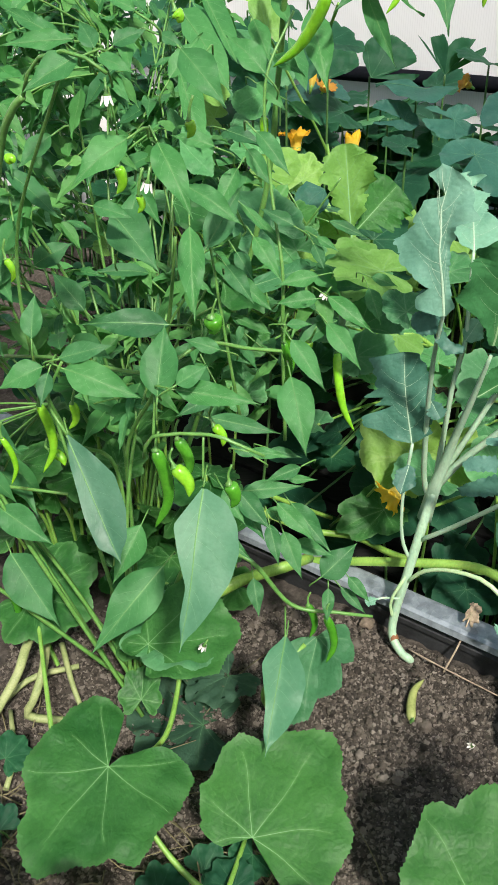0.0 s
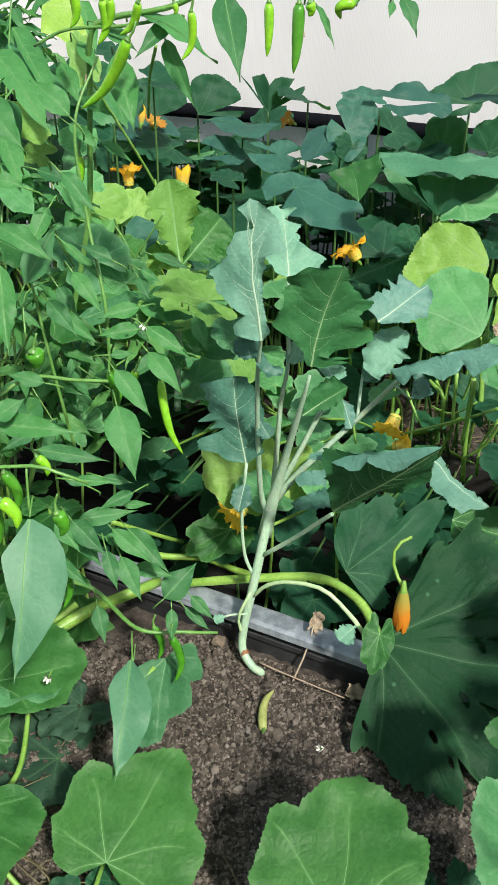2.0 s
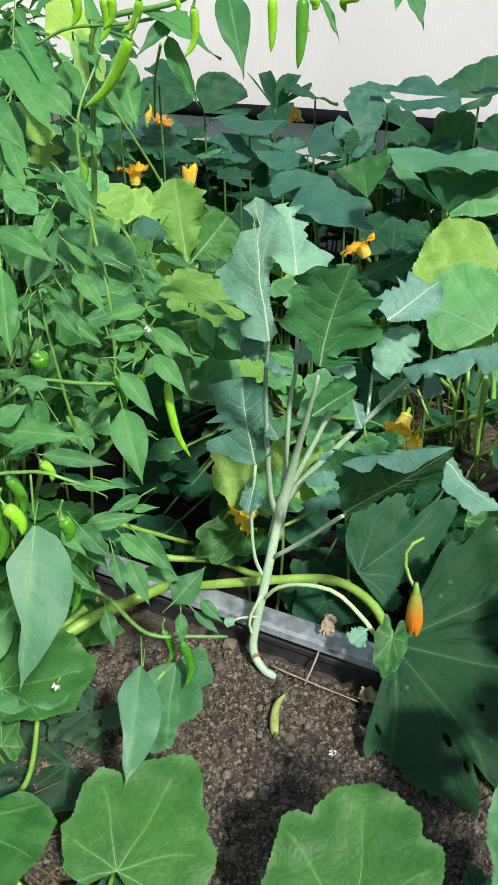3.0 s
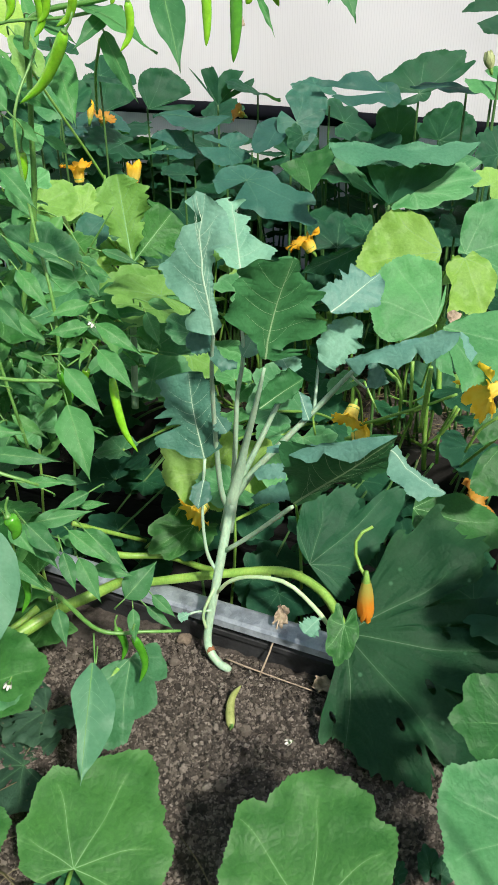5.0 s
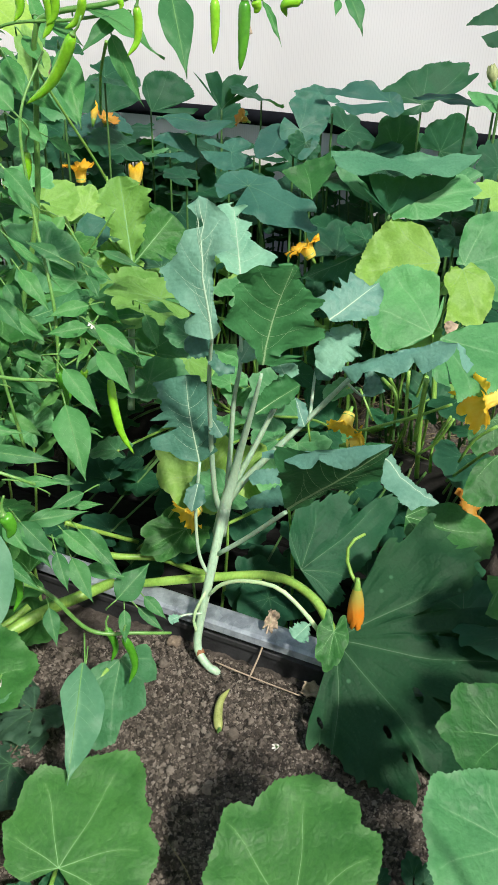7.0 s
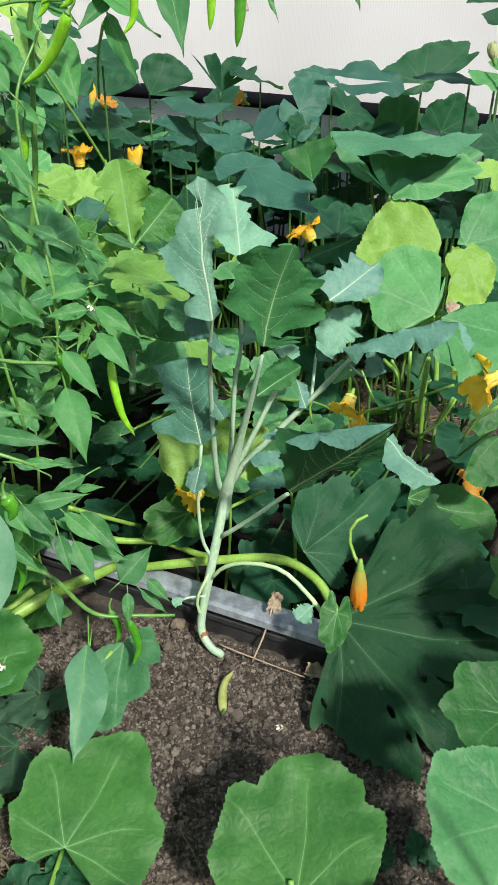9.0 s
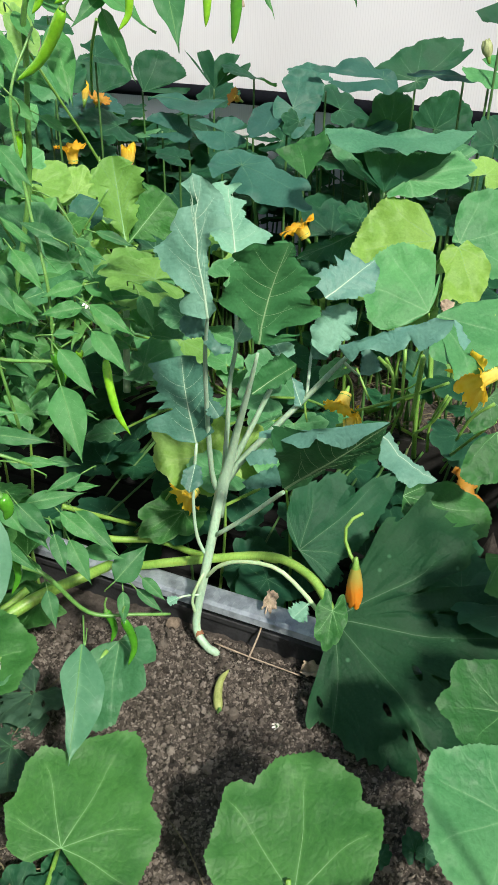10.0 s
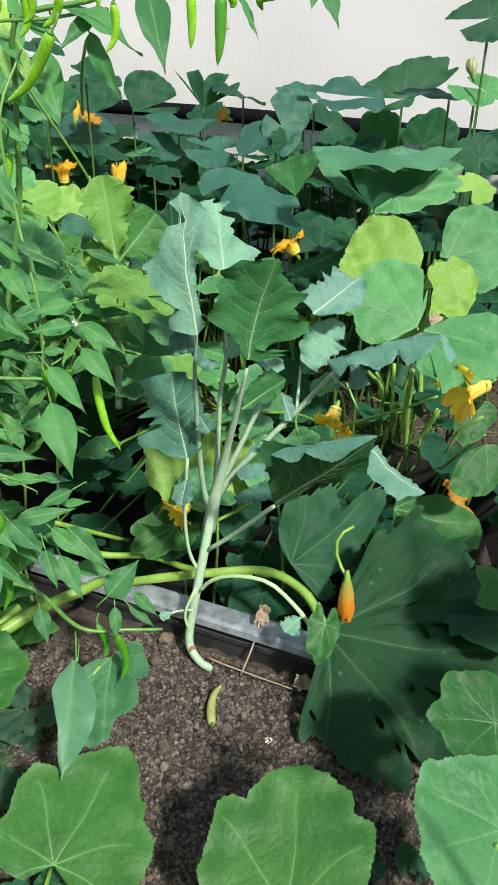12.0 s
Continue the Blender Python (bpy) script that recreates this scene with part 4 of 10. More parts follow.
def ribbed_wall(name, a, b, z0, z1, label, pitch=0.0105, deep=0.0008):
    """A standing twin-wall sheet between two points, with vertical ribs."""
    a, b = Vector(a), Vector(b)
    along = (b - a).normalized()
    out = along.cross(Vector((0, 0, 1)))
    n = int((b - a).length / pitch)
    verts, faces = [], []
    for i in range(n + 1):
        for s in (0.0, 0.42, 0.5, 0.92):
            p = a + along * ((i + s) * pitch) + out * (deep if s in (0.42, 0.5) else 0)
            verts += [(p.x, p.y, z0), (p.x, p.y, z1)]
    for i in range(len(verts) // 2 - 1):
        faces.append((2 * i, 2 * i + 2, 2 * i + 3, 2 * i + 1))
    k = len(verts)
    for p, z in ((a, z0), (b, z0), (b, z1), (a, z1)):
        verts.append(p - out * 0.012 + Vector((0, 0, z - p.z)))
    faces.append((k, k + 1, k + 2, k + 3))
    return tagged(mesh_ob(name, verts, faces, [M["sheet"]], smooth=False), label, "wall", kind="structure")


ribbed_wall("wall_back", uv(1.9, WALL), uv(-3.4, WALL), -0.1, 2.3, "milky white ribbed polycarbonate greenhouse wall")
for nm, a, b in (("wall_left", uv(-3.4, WALL), uv(-3.4, -1.8)), ("wall_right", uv(1.9, -1.8), uv(1.9, WALL)), ("wall_front", uv(-3.4, -1.8), uv(1.9, -1.8))):
    ribbed_wall(nm, a, b, -0.1, 2.3, "plain milky polycarbonate greenhouse wall", 0.1, 0.004)
pipe_line = [uv(u, WALL - 0.05, 0.745 + 0.004 * math.sin(u * 3)) for u in np.linspace(-3.3, 1.8, 30)]
pv, pf = tube_data(pipe_line, [0.027] * 30, 12)
tagged(mesh_ob("wall_pipe", pv, pf, [M["black"]]), "black plastic pipe running along the greenhouse wall", "pipe")


# ---- the plants ----
pumpkin_front = thing('pumpkin_plant', (0.1, 0.95, 0), 'green pumpkin plant with broad rounded leaves on soil', 'pumpkin plant')
leaf(pumpkin_front, 'squash', (0.1, 1.28, 0.139), (0.208, 1.412, 0.192), (-0.05, -0.331, 0.942), ruffle=0.014, bend=5, label='broad lit pumpkin leaf with toothed rim', fold=3, shape=[(-141, 0.23), (-129, 0.31), (-117, 0.4), (-108, 0.4), (-94, 0.48), (-83, 0.56), (-75, 0.54), (-68, 0.59), (-57, 0.7), (-47, 0.75), (-43, 0.78), (-32, 0.73), (-30, 0.72), (-21, 0.82), (-19, 0.81), (-14, 0.87), (-8, 0.94), (-3, 0.99), (1, 1.0), (7, 0.97), (16, 0.88), (22, 0.79), (31, 0.77), (39, 0.7), (47, 0.75), (53, 0.75), (68, 0.68), (89, 0.63), (109, 0.48), (115, 0.07)])
stalk(pumpkin_front, 'petiole', [(0.02, 1.12, 0), (0.05, 1.2, 0.06), (0.091, 1.346, 0.049)], 0.005, 0.0035, 'petiole')
leaf(pumpkin_front, 'squash', (0.377, 1.134, 0.17), (0.44, 1.288, 0.242), (-0.17, -0.362, 0.916), ruffle=0.014, bend=6, fold=3, shape=[(-123, 0.08), (-110, 0.31), (-95, 0.51), (-77, 0.67), (-66, 0.68), (-56, 0.73), (-43, 0.86), (-41, 0.87), (-36, 0.84), (-31, 0.8), (-30, 0.78), (-27, 0.82), (-22, 0.87), (-14, 0.92), (-6, 0.94), (1, 1.01), (5, 0.97), (10, 0.98), (14, 0.94), (25, 0.9), (28, 0.85), (30, 0.79), (35, 0.82), (39, 0.85), (45, 0.79), (54, 0.68), (68, 0.56), (88, 0.34), (114, 0.11)])
stalk(pumpkin_front, 'petiole', [(0.3, 1.05, 0), (0.36, 1.1, 0.08), (0.373, 1.147, 0.188)], 0.005, 0.0035, 'petiole')
leaf(pumpkin_front, 'squash', (0.636, 1.115, 0.274), (0.547, 1.168, 0.311), (0.1, -0.449, 0.888), material='sage', ruffle=0.014, bend=5, fold=3, shape=[(-212, 0.67), (-163, 0.64), (-102, 0.84), (-74, 1.04), (-55, 1.05), (-42, 1.06), (-31, 0.96), (-19, 1.02), (-12, 1.01), (-1, 1.03), (10, 1.07), (15, 1.08), (18, 1.01), (19, 1.08), (21, 0.97), (26, 0.93), (53, 0.79), (89, 0.8), (131, 0.79)])
stalk(pumpkin_front, 'petiole', [(0.65, 1, 0), (0.66, 1.1, 0.1), (0.621, 1.098, 0.274)], 0.005, 0.0035, 'petiole')
leaf(pumpkin_front, 'squash', (0.686, 1.241, 0.311), (0.591, 1.256, 0.333), (0.12, -0.499, 0.858), ruffle=0.014, bend=6, fold=3, shape=[(-180, 0.54), (-132, 0.48), (-71, 0.54), (-43, 0.82), (-35, 0.85), (-18, 0.83), (-8, 0.94), (0, 1.0), (7, 0.93), (18, 0.81), (25, 0.86), (33, 0.89), (45, 0.9), (53, 0.79), (66, 0.73), (100, 0.68), (144, 0.62)])
stalk(pumpkin_front, 'petiole', [(0.75, 1.15, 0), (0.76, 1.2, 0.1), (0.689, 1.236, 0.299)], 0.005, 0.0035, 'petiole')
leaf(pumpkin_front, 'squash', (-0.107, 1.393, 0.139), (-0.209, 1.271, 0.098), (-0.05, -0.28, 0.959), ruffle=0.02, bend=8, fold=2, shape=[(-165, 0.15), (-161, 0.24), (-151, 0.42), (-145, 0.55), (-133, 0.67), (-121, 0.76), (-104, 0.75), (-87, 0.76), (-79, 0.75), (-69, 0.84), (-58, 0.9), (-48, 0.79), (-40, 0.82), (-29, 0.83), (-19, 0.94), (-10, 1.03), (0, 1.0), (12, 0.91), (23, 0.73), (35, 0.72), (48, 0.75), (60, 0.73), (77, 0.65), (94, 0.65), (107, 0.7), (121, 0.72), (137, 0.64), (152, 0.51), (154, 0.12)])
stalk(pumpkin_front, 'petiole', [(0.1, 1.25, 0), (0, 1.3, 0.04), (-0.106, 1.393, 0.133)], 0.005, 0.0035, 'petiole')
leaf(pumpkin_front, 'squash', (-0.003, 1.565, 0.243), (-0.101, 1.525, 0.239), (0, -0.1, 0.995), 1.0, bend=14, material='sage')
stalk(pumpkin_front, 'petiole', [(-0.08, 1.5, 0.02), (-0.03, 1.5, 0.1), (-0.003, 1.565, 0.238)], 0.005, 0.0035, 'petiole')
leaf(pumpkin_front, 'squash', (-0.277, 1.708, 0.194), (-0.17, 1.67, 0.177), (0, -0.41, 0.912), 1.1)
stalk(pumpkin_front, 'petiole', [(-0.2, 1.45, 0.02), (-0.2, 1.45, 0.12), (-0.277, 1.71, 0.19)], 0.005, 0.0035, 'petiole')
leaf(pumpkin_front, 'squash', (0.015, 1.588, 0.002), (-0.118, 1.607, 0.002), (0, 0, 1), 1.0, material='holed', holes=16, bend=8, ruffle=0.035, label='dying grey-green leaf eaten into holes')
leaf(pumpkin_front, 'squash', (0.058, 1.657, 0.053), (-0.012, 1.598, 0.053), (0, 0, 1), 1.0, material='holed', holes=14, bend=8, ruffle=0.035, label='dying pale leaf eaten into holes')
leaf(pumpkin_front, 'squash', (-0.082, 1.562, 0.092), (-0.08, 1.605, 0.125), (0, -0.6, 0.8), 0.8, material='squash')
leaf(pumpkin_front, 'squash', (0.207, 1.625, 0.174), (0.18, 1.502, 0.087), (-0.15, -0.551, 0.821), material='sage', ruffle=0.025, bend=14, fold=8, shape=[(-138, 0.15), (-117, 0.33), (-91, 0.36), (-61, 0.49), (-47, 0.4), (-34, 0.61), (-9, 0.67), (-2, 0.88), (12, 0.98), (30, 0.55), (62, 0.37), (74, 0.19)])
stalk(pumpkin_front, 'petiole', [(0.13, 1.62, 0), (0.12, 1.58, 0.1), (0.186, 1.613, 0.166)], 0.005, 0.0035, 'petiole')
leaf(pumpkin_front, 'squash', (-0.057, 1.524, 0.25), (0.082, 1.54, 0.255), (0.0, -0.301, 0.954), ruffle=0.02, bend=6, fold=3, shape=[(-222, 0.21), (-172, 0.3), (-154, 0.24), (-118, 0.15), (-75, 0.39), (-69, 0.73), (-55, 0.91), (-19, 0.92), (-7, 1.01), (0, 1.0), (19, 0.86), (32, 0.84), (51, 0.6), (71, 0.46), (98, 0.35)])

leaf(pumpkin_front, 'squash', (0.602, 1.256, 0.025), (0.601, 1.284, 0.044), (0, -0.567, 0.824), 0.7, material='squash_shade', label='small low leaf coloured dark for shade')
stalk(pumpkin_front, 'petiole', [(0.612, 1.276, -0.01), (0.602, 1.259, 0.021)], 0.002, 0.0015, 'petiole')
leaf(pumpkin_front, 'squash', (0.615, 1.245, 0.025), (0.637, 1.262, 0.037), (0, -0.567, 0.824), 0.7, material='squash_shade', label='small low leaf coloured dark for shade')
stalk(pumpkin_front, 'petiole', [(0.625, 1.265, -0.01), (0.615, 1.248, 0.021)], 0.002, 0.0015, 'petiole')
leaf(pumpkin_front, 'squash', (0.547, 1.255, 0.025), (0.565, 1.269, 0.035), (0, -0.567, 0.824), 0.7, material='squash_shade', label='small low leaf coloured dark for shade')
stalk(pumpkin_front, 'petiole', [(0.557, 1.275, -0.01), (0.547, 1.257, 0.021)], 0.002, 0.0015, 'petiole')
stalk(pumpkin_front, 'vine', [(-0.286, 1.749, 0.12), (-0.288, 1.649, 0.12), (-0.296, 1.603, 0.1), (-0.333, 1.557, 0.05)], 0.009, 0.00765, 'old_vine', 'thick pale ageing squash stem')
stalk(pumpkin_front, 'vine', [(-0.265, 1.697, 0.1), (-0.255, 1.629, 0.1), (-0.265, 1.588, 0.07), (-0.28, 1.584, 0.03), (-0.214, 1.581, 0.02)], 0.008, 0.0068, 'old_vine', 'thick pale ageing squash stem')
stalk(pumpkin_front, 'vine', [(-0.354, 1.566, 0.02), (-0.327, 1.619, 0.03), (-0.287, 1.662, 0.04), (-0.209, 1.679, 0.05)], 0.006, 0.0050999999999999995, 'old_vine', 'thick pale ageing squash stem')
stalk(pumpkin_front, 'vine', [(-0.285, 1.444, 0.02), (-0.284, 1.5, 0.03), (-0.313, 1.594, 0.03)], 0.005, 0.00425, 'old_vine', 'thick pale ageing squash stem')
stalk(pumpkin_front, 'vine', [(-0.241, 1.704, 0.08), (-0.211, 1.629, 0.06), (-0.184, 1.582, 0.03)], 0.005, 0.00425, 'old_vine', 'thick pale ageing squash stem')
stalk(pumpkin_front, 'petiole', [(-0.295, 1.784, 0.019), (-0.22, 1.665, -0.034)], 0.004, 0.005, 'petiole')
stalk(pumpkin_front, 'vine', [(-0.067, 1.737, 0.102), (-0.006, 1.754, 0.13), (0.077, 1.792, 0.152), (0.154, 1.785, 0.189), (0.207, 1.845, 0.164)], 0.012, 0.01, 'vine', 'ribbed creeping pumpkin vine')
stalk(pumpkin_front, 'vine', [(-0.074, 1.806, 0.082), (0, 1.813, 0.11), (0.053, 1.835, 0.136)], 0.008, 0.007, 'vine')

# unseen leaves added right of the view to shade courgette and soil
leaf(pumpkin_front, 'squash', (0.86, 1.18, 0.44), (0.79, 1.11, 0.46), (0.1, -0.3, 0.95), 1.0, fold=6, bend=14, ruffle=0.03)
stalk(pumpkin_front, 'petiole', [(0.910, 1.160, 0), (0.910, 1.170, 0.264), (0.86, 1.18, 0.436)], 0.005, 0.0035, 'petiole')
leaf(pumpkin_front, 'squash', (0.9, 1.34, 0.46), (0.83, 1.42, 0.47), (0.1, -0.3, 0.95), 1.0, fold=6, bend=14, ruffle=0.03)
stalk(pumpkin_front, 'petiole', [(0.950, 1.320, 0), (0.950, 1.330, 0.276), (0.9, 1.34, 0.456)], 0.005, 0.0035, 'petiole')
leaf(pumpkin_front, 'squash', (0.98, 1.22, 0.56), (0.92, 1.3, 0.58), (0.1, -0.3, 0.95), 1.0, fold=6, bend=14, ruffle=0.03)
stalk(pumpkin_front, 'petiole', [(1.030, 1.200, 0), (1.030, 1.210, 0.336), (0.98, 1.22, 0.556)], 0.005, 0.0035, 'petiole')
leaf(pumpkin_front, 'squash', (0.95, 1.06, 0.56), (0.9, 1.0, 0.6), (0.1, -0.3, 0.95), 1.0, fold=6, bend=14, ruffle=0.03)
stalk(pumpkin_front, 'petiole', [(1.000, 1.040, 0), (1.000, 1.050, 0.336), (0.95, 1.06, 0.556)], 0.005, 0.0035, 'petiole')
leaf(pumpkin_front, 'squash', (0.56, 0.93, 0.66), (0.55, 0.86, 0.68), (0.1, -0.3, 0.95), 1.0, fold=6, bend=14, ruffle=0.03)
stalk(pumpkin_front, 'petiole', [(0.610, 0.910, 0), (0.610, 0.920, 0.396), (0.56, 0.93, 0.656)], 0.005, 0.0035, 'petiole')
leaf(pumpkin_front, 'squash', (1.02, 1.42, 0.5), (0.95, 1.5, 0.5), (0.1, -0.3, 0.95), 1.0, fold=6, bend=14, ruffle=0.03)
stalk(pumpkin_front, 'petiole', [(1.070, 1.400, 0), (1.070, 1.410, 0.300), (1.02, 1.42, 0.496)], 0.005, 0.0035, 'petiole')
# further leaves added out of view, only to shade the near soil
leaf(pumpkin_front, 'squash', (-0.16, 1.0, 0.3), (-0.21, 0.94, 0.31), (0.1, -0.3, 0.95), 1.0, fold=6, bend=14, ruffle=0.03)
stalk(pumpkin_front, 'petiole', [(-0.110, 0.980, 0), (-0.110, 0.990, 0.180), (-0.16, 1.0, 0.296)], 0.005, 0.0035, 'petiole')
leaf(pumpkin_front, 'squash', (-0.03, 0.98, 0.3), (-0.06, 0.91, 0.31), (0.1, -0.3, 0.95), 1.0, fold=6, bend=14, ruffle=0.03)
stalk(pumpkin_front, 'petiole', [(0.020, 0.960, 0), (0.020, 0.970, 0.180), (-0.03, 0.98, 0.296)], 0.005, 0.0035, 'petiole')
leaf(pumpkin_front, 'squash', (0.1, 1.0, 0.28), (0.12, 0.93, 0.29), (0.1, -0.3, 0.95), 1.0, fold=6, bend=14, ruffle=0.03)
stalk(pumpkin_front, 'petiole', [(0.150, 0.980, 0), (0.150, 0.990, 0.168), (0.1, 1.0, 0.276)], 0.005, 0.0035, 'petiole')
leaf(pumpkin_front, 'squash', (-0.3, 1.04, 0.32), (-0.36, 0.98, 0.33), (0.1, -0.3, 0.95), 1.0, fold=6, bend=14, ruffle=0.03)
stalk(pumpkin_front, 'petiole', [(-0.250, 1.020, 0), (-0.250, 1.030, 0.192), (-0.3, 1.04, 0.316)], 0.005, 0.0035, 'petiole')
leaf(pumpkin_front, 'squash', (-0.2, 1.1, 0.27), (-0.25, 1.06, 0.28), (0.1, -0.3, 0.95), 1.0, fold=6, bend=14, ruffle=0.03)
stalk(pumpkin_front, 'petiole', [(-0.150, 1.080, 0), (-0.150, 1.090, 0.162), (-0.2, 1.1, 0.266)], 0.005, 0.0035, 'petiole')
leaf(pumpkin_front, 'squash', (-0.08, 1.09, 0.26), (-0.1, 1.03, 0.27), (0.1, -0.3, 0.95), 1.0, fold=6, bend=14, ruffle=0.03)
stalk(pumpkin_front, 'petiole', [(-0.030, 1.070, 0), (-0.030, 1.080, 0.156), (-0.08, 1.09, 0.256)], 0.005, 0.0035, 'petiole')
leaf(pumpkin_front, 'squash', (0.04, 1.09, 0.26), (0.05, 1.03, 0.27), (0.1, -0.3, 0.95), 1.0, fold=6, bend=14, ruffle=0.03)
stalk(pumpkin_front, 'petiole', [(0.090, 1.070, 0), (0.090, 1.080, 0.156), (0.04, 1.09, 0.256)], 0.005, 0.0035, 'petiole')
leaf(pumpkin_front, 'squash', (-0.31, 1.14, 0.28), (-0.37, 1.12, 0.29), (0.1, -0.3, 0.95), 1.0, fold=6, bend=14, ruffle=0.03)
stalk(pumpkin_front, 'petiole', [(-0.260, 1.120, 0), (-0.260, 1.130, 0.168), (-0.31, 1.14, 0.276)], 0.005, 0.0035, 'petiole')
leaf(pumpkin_front, 'squash', (0.16, 1.06, 0.25), (0.2, 1.0, 0.26), (0.1, -0.3, 0.95), 1.0, fold=6, bend=14, ruffle=0.03)
stalk(pumpkin_front, 'petiole', [(0.210, 1.040, 0), (0.210, 1.050, 0.150), (0.16, 1.06, 0.246)], 0.005, 0.0035, 'petiole')
leaf(pumpkin_front, 'squash', (0.5, 1.0, 0.27), (0.46, 0.94, 0.28), (0.1, -0.3, 0.95), 1.0, fold=6, bend=14, ruffle=0.03)
stalk(pumpkin_front, 'petiole', [(0.550, 0.980, 0), (0.550, 0.990, 0.162), (0.5, 1.0, 0.266)], 0.005, 0.0035, 'petiole')
leaf(pumpkin_front, 'squash', (0.58, 0.98, 0.28), (0.62, 0.92, 0.29), (0.1, -0.3, 0.95), 1.0, fold=6, bend=14, ruffle=0.03)
stalk(pumpkin_front, 'petiole', [(0.630, 0.960, 0), (0.630, 0.970, 0.168), (0.58, 0.98, 0.276)], 0.005, 0.0035, 'petiole')
leaf(pumpkin_front, 'squash', (0.03, 1.3, 0.03), (0.073, 1.313, 0.034999999999999996), (0.1, -0.4, 0.9), 1.0, material='squash_shade', fold=8, bend=16, ruffle=0.03)
stalk(pumpkin_front, 'petiole', [(0.040, 1.310, 0.0), (0.036, 1.305, 0.018), (0.03, 1.3, 0.028)], 0.002, 0.0015, 'petiole_shade')
leaf(pumpkin_front, 'squash', (0.075, 1.27, 0.045), (0.052, 1.309, 0.049999999999999996), (0.1, -0.4, 0.9), 1.0, material='squash_shade', fold=8, bend=16, ruffle=0.03)
stalk(pumpkin_front, 'petiole', [(0.085, 1.280, 0.0), (0.081, 1.275, 0.027), (0.075, 1.27, 0.043)], 0.002, 0.0015, 'petiole_shade')
leaf(pumpkin_front, 'squash', (-0.03, 1.27, 0.03), (-0.014, 1.312, 0.034999999999999996), (0.1, -0.4, 0.9), 1.0, material='squash_shade', fold=8, bend=16, ruffle=0.03)
stalk(pumpkin_front, 'petiole', [(-0.020, 1.280, 0.0), (-0.024, 1.275, 0.018), (-0.03, 1.27, 0.028)], 0.002, 0.0015, 'petiole_shade')
leaf(pumpkin_front, 'squash', (0.1, 1.33, 0.03), (0.071, 1.296, 0.034999999999999996), (0.1, -0.4, 0.9), 1.0, material='squash_shade', fold=8, bend=16, ruffle=0.03)
stalk(pumpkin_front, 'petiole', [(0.110, 1.340, 0.0), (0.106, 1.335, 0.018), (0.1, 1.33, 0.028)], 0.002, 0.0015, 'petiole_shade')
leaf(pumpkin_front, 'squash', (-0.27, 1.36, 0.04), (-0.309, 1.383, 0.045), (0.1, -0.4, 0.9), 1.0, material='squash_shade', fold=8, bend=16, ruffle=0.03)
stalk(pumpkin_front, 'petiole', [(-0.260, 1.370, 0.0), (-0.264, 1.365, 0.024), (-0.27, 1.36, 0.038)], 0.002, 0.0015, 'petiole_shade')
leaf(pumpkin_front, 'squash', (-0.29, 1.48, 0.05), (-0.266, 1.518, 0.055), (0.1, -0.4, 0.9), 1.0, material='squash_shade', fold=8, bend=16, ruffle=0.03)
stalk(pumpkin_front, 'petiole', [(-0.280, 1.490, 0.0), (-0.284, 1.485, 0.030), (-0.29, 1.48, 0.048)], 0.002, 0.0015, 'petiole_shade')
leaf(pumpkin_front, 'squash', (-0.24, 1.5, 0.03), (-0.227, 1.457, 0.034999999999999996), (0.1, -0.4, 0.9), 1.0, material='squash_shade', fold=8, bend=16, ruffle=0.03)
stalk(pumpkin_front, 'petiole', [(-0.230, 1.510, 0.0), (-0.234, 1.505, 0.018), (-0.24, 1.5, 0.028)], 0.002, 0.0015, 'petiole_shade')

courgette = thing('courgette_plant', (0.85, 1.75, 0), 'courgette plant with dark jagged holed leaves beside the steel edging', 'courgette plant')
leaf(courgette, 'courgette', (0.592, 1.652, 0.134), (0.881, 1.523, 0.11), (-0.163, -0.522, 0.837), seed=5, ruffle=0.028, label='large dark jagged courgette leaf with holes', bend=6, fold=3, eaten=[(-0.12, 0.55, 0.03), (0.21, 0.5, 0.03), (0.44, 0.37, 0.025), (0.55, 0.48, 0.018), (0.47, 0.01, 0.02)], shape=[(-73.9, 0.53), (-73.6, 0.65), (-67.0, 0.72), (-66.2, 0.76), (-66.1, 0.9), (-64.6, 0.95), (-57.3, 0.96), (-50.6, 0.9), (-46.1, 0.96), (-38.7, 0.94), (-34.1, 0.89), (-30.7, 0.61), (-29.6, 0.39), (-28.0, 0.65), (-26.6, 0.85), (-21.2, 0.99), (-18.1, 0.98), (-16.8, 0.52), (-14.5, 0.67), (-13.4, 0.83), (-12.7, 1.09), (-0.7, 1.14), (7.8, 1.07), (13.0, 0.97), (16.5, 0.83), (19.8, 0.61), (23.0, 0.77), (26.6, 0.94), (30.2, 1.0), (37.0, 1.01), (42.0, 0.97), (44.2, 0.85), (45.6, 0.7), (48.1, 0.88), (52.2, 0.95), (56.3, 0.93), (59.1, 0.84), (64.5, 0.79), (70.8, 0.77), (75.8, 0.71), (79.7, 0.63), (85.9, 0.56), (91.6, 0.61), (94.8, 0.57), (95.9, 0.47)])
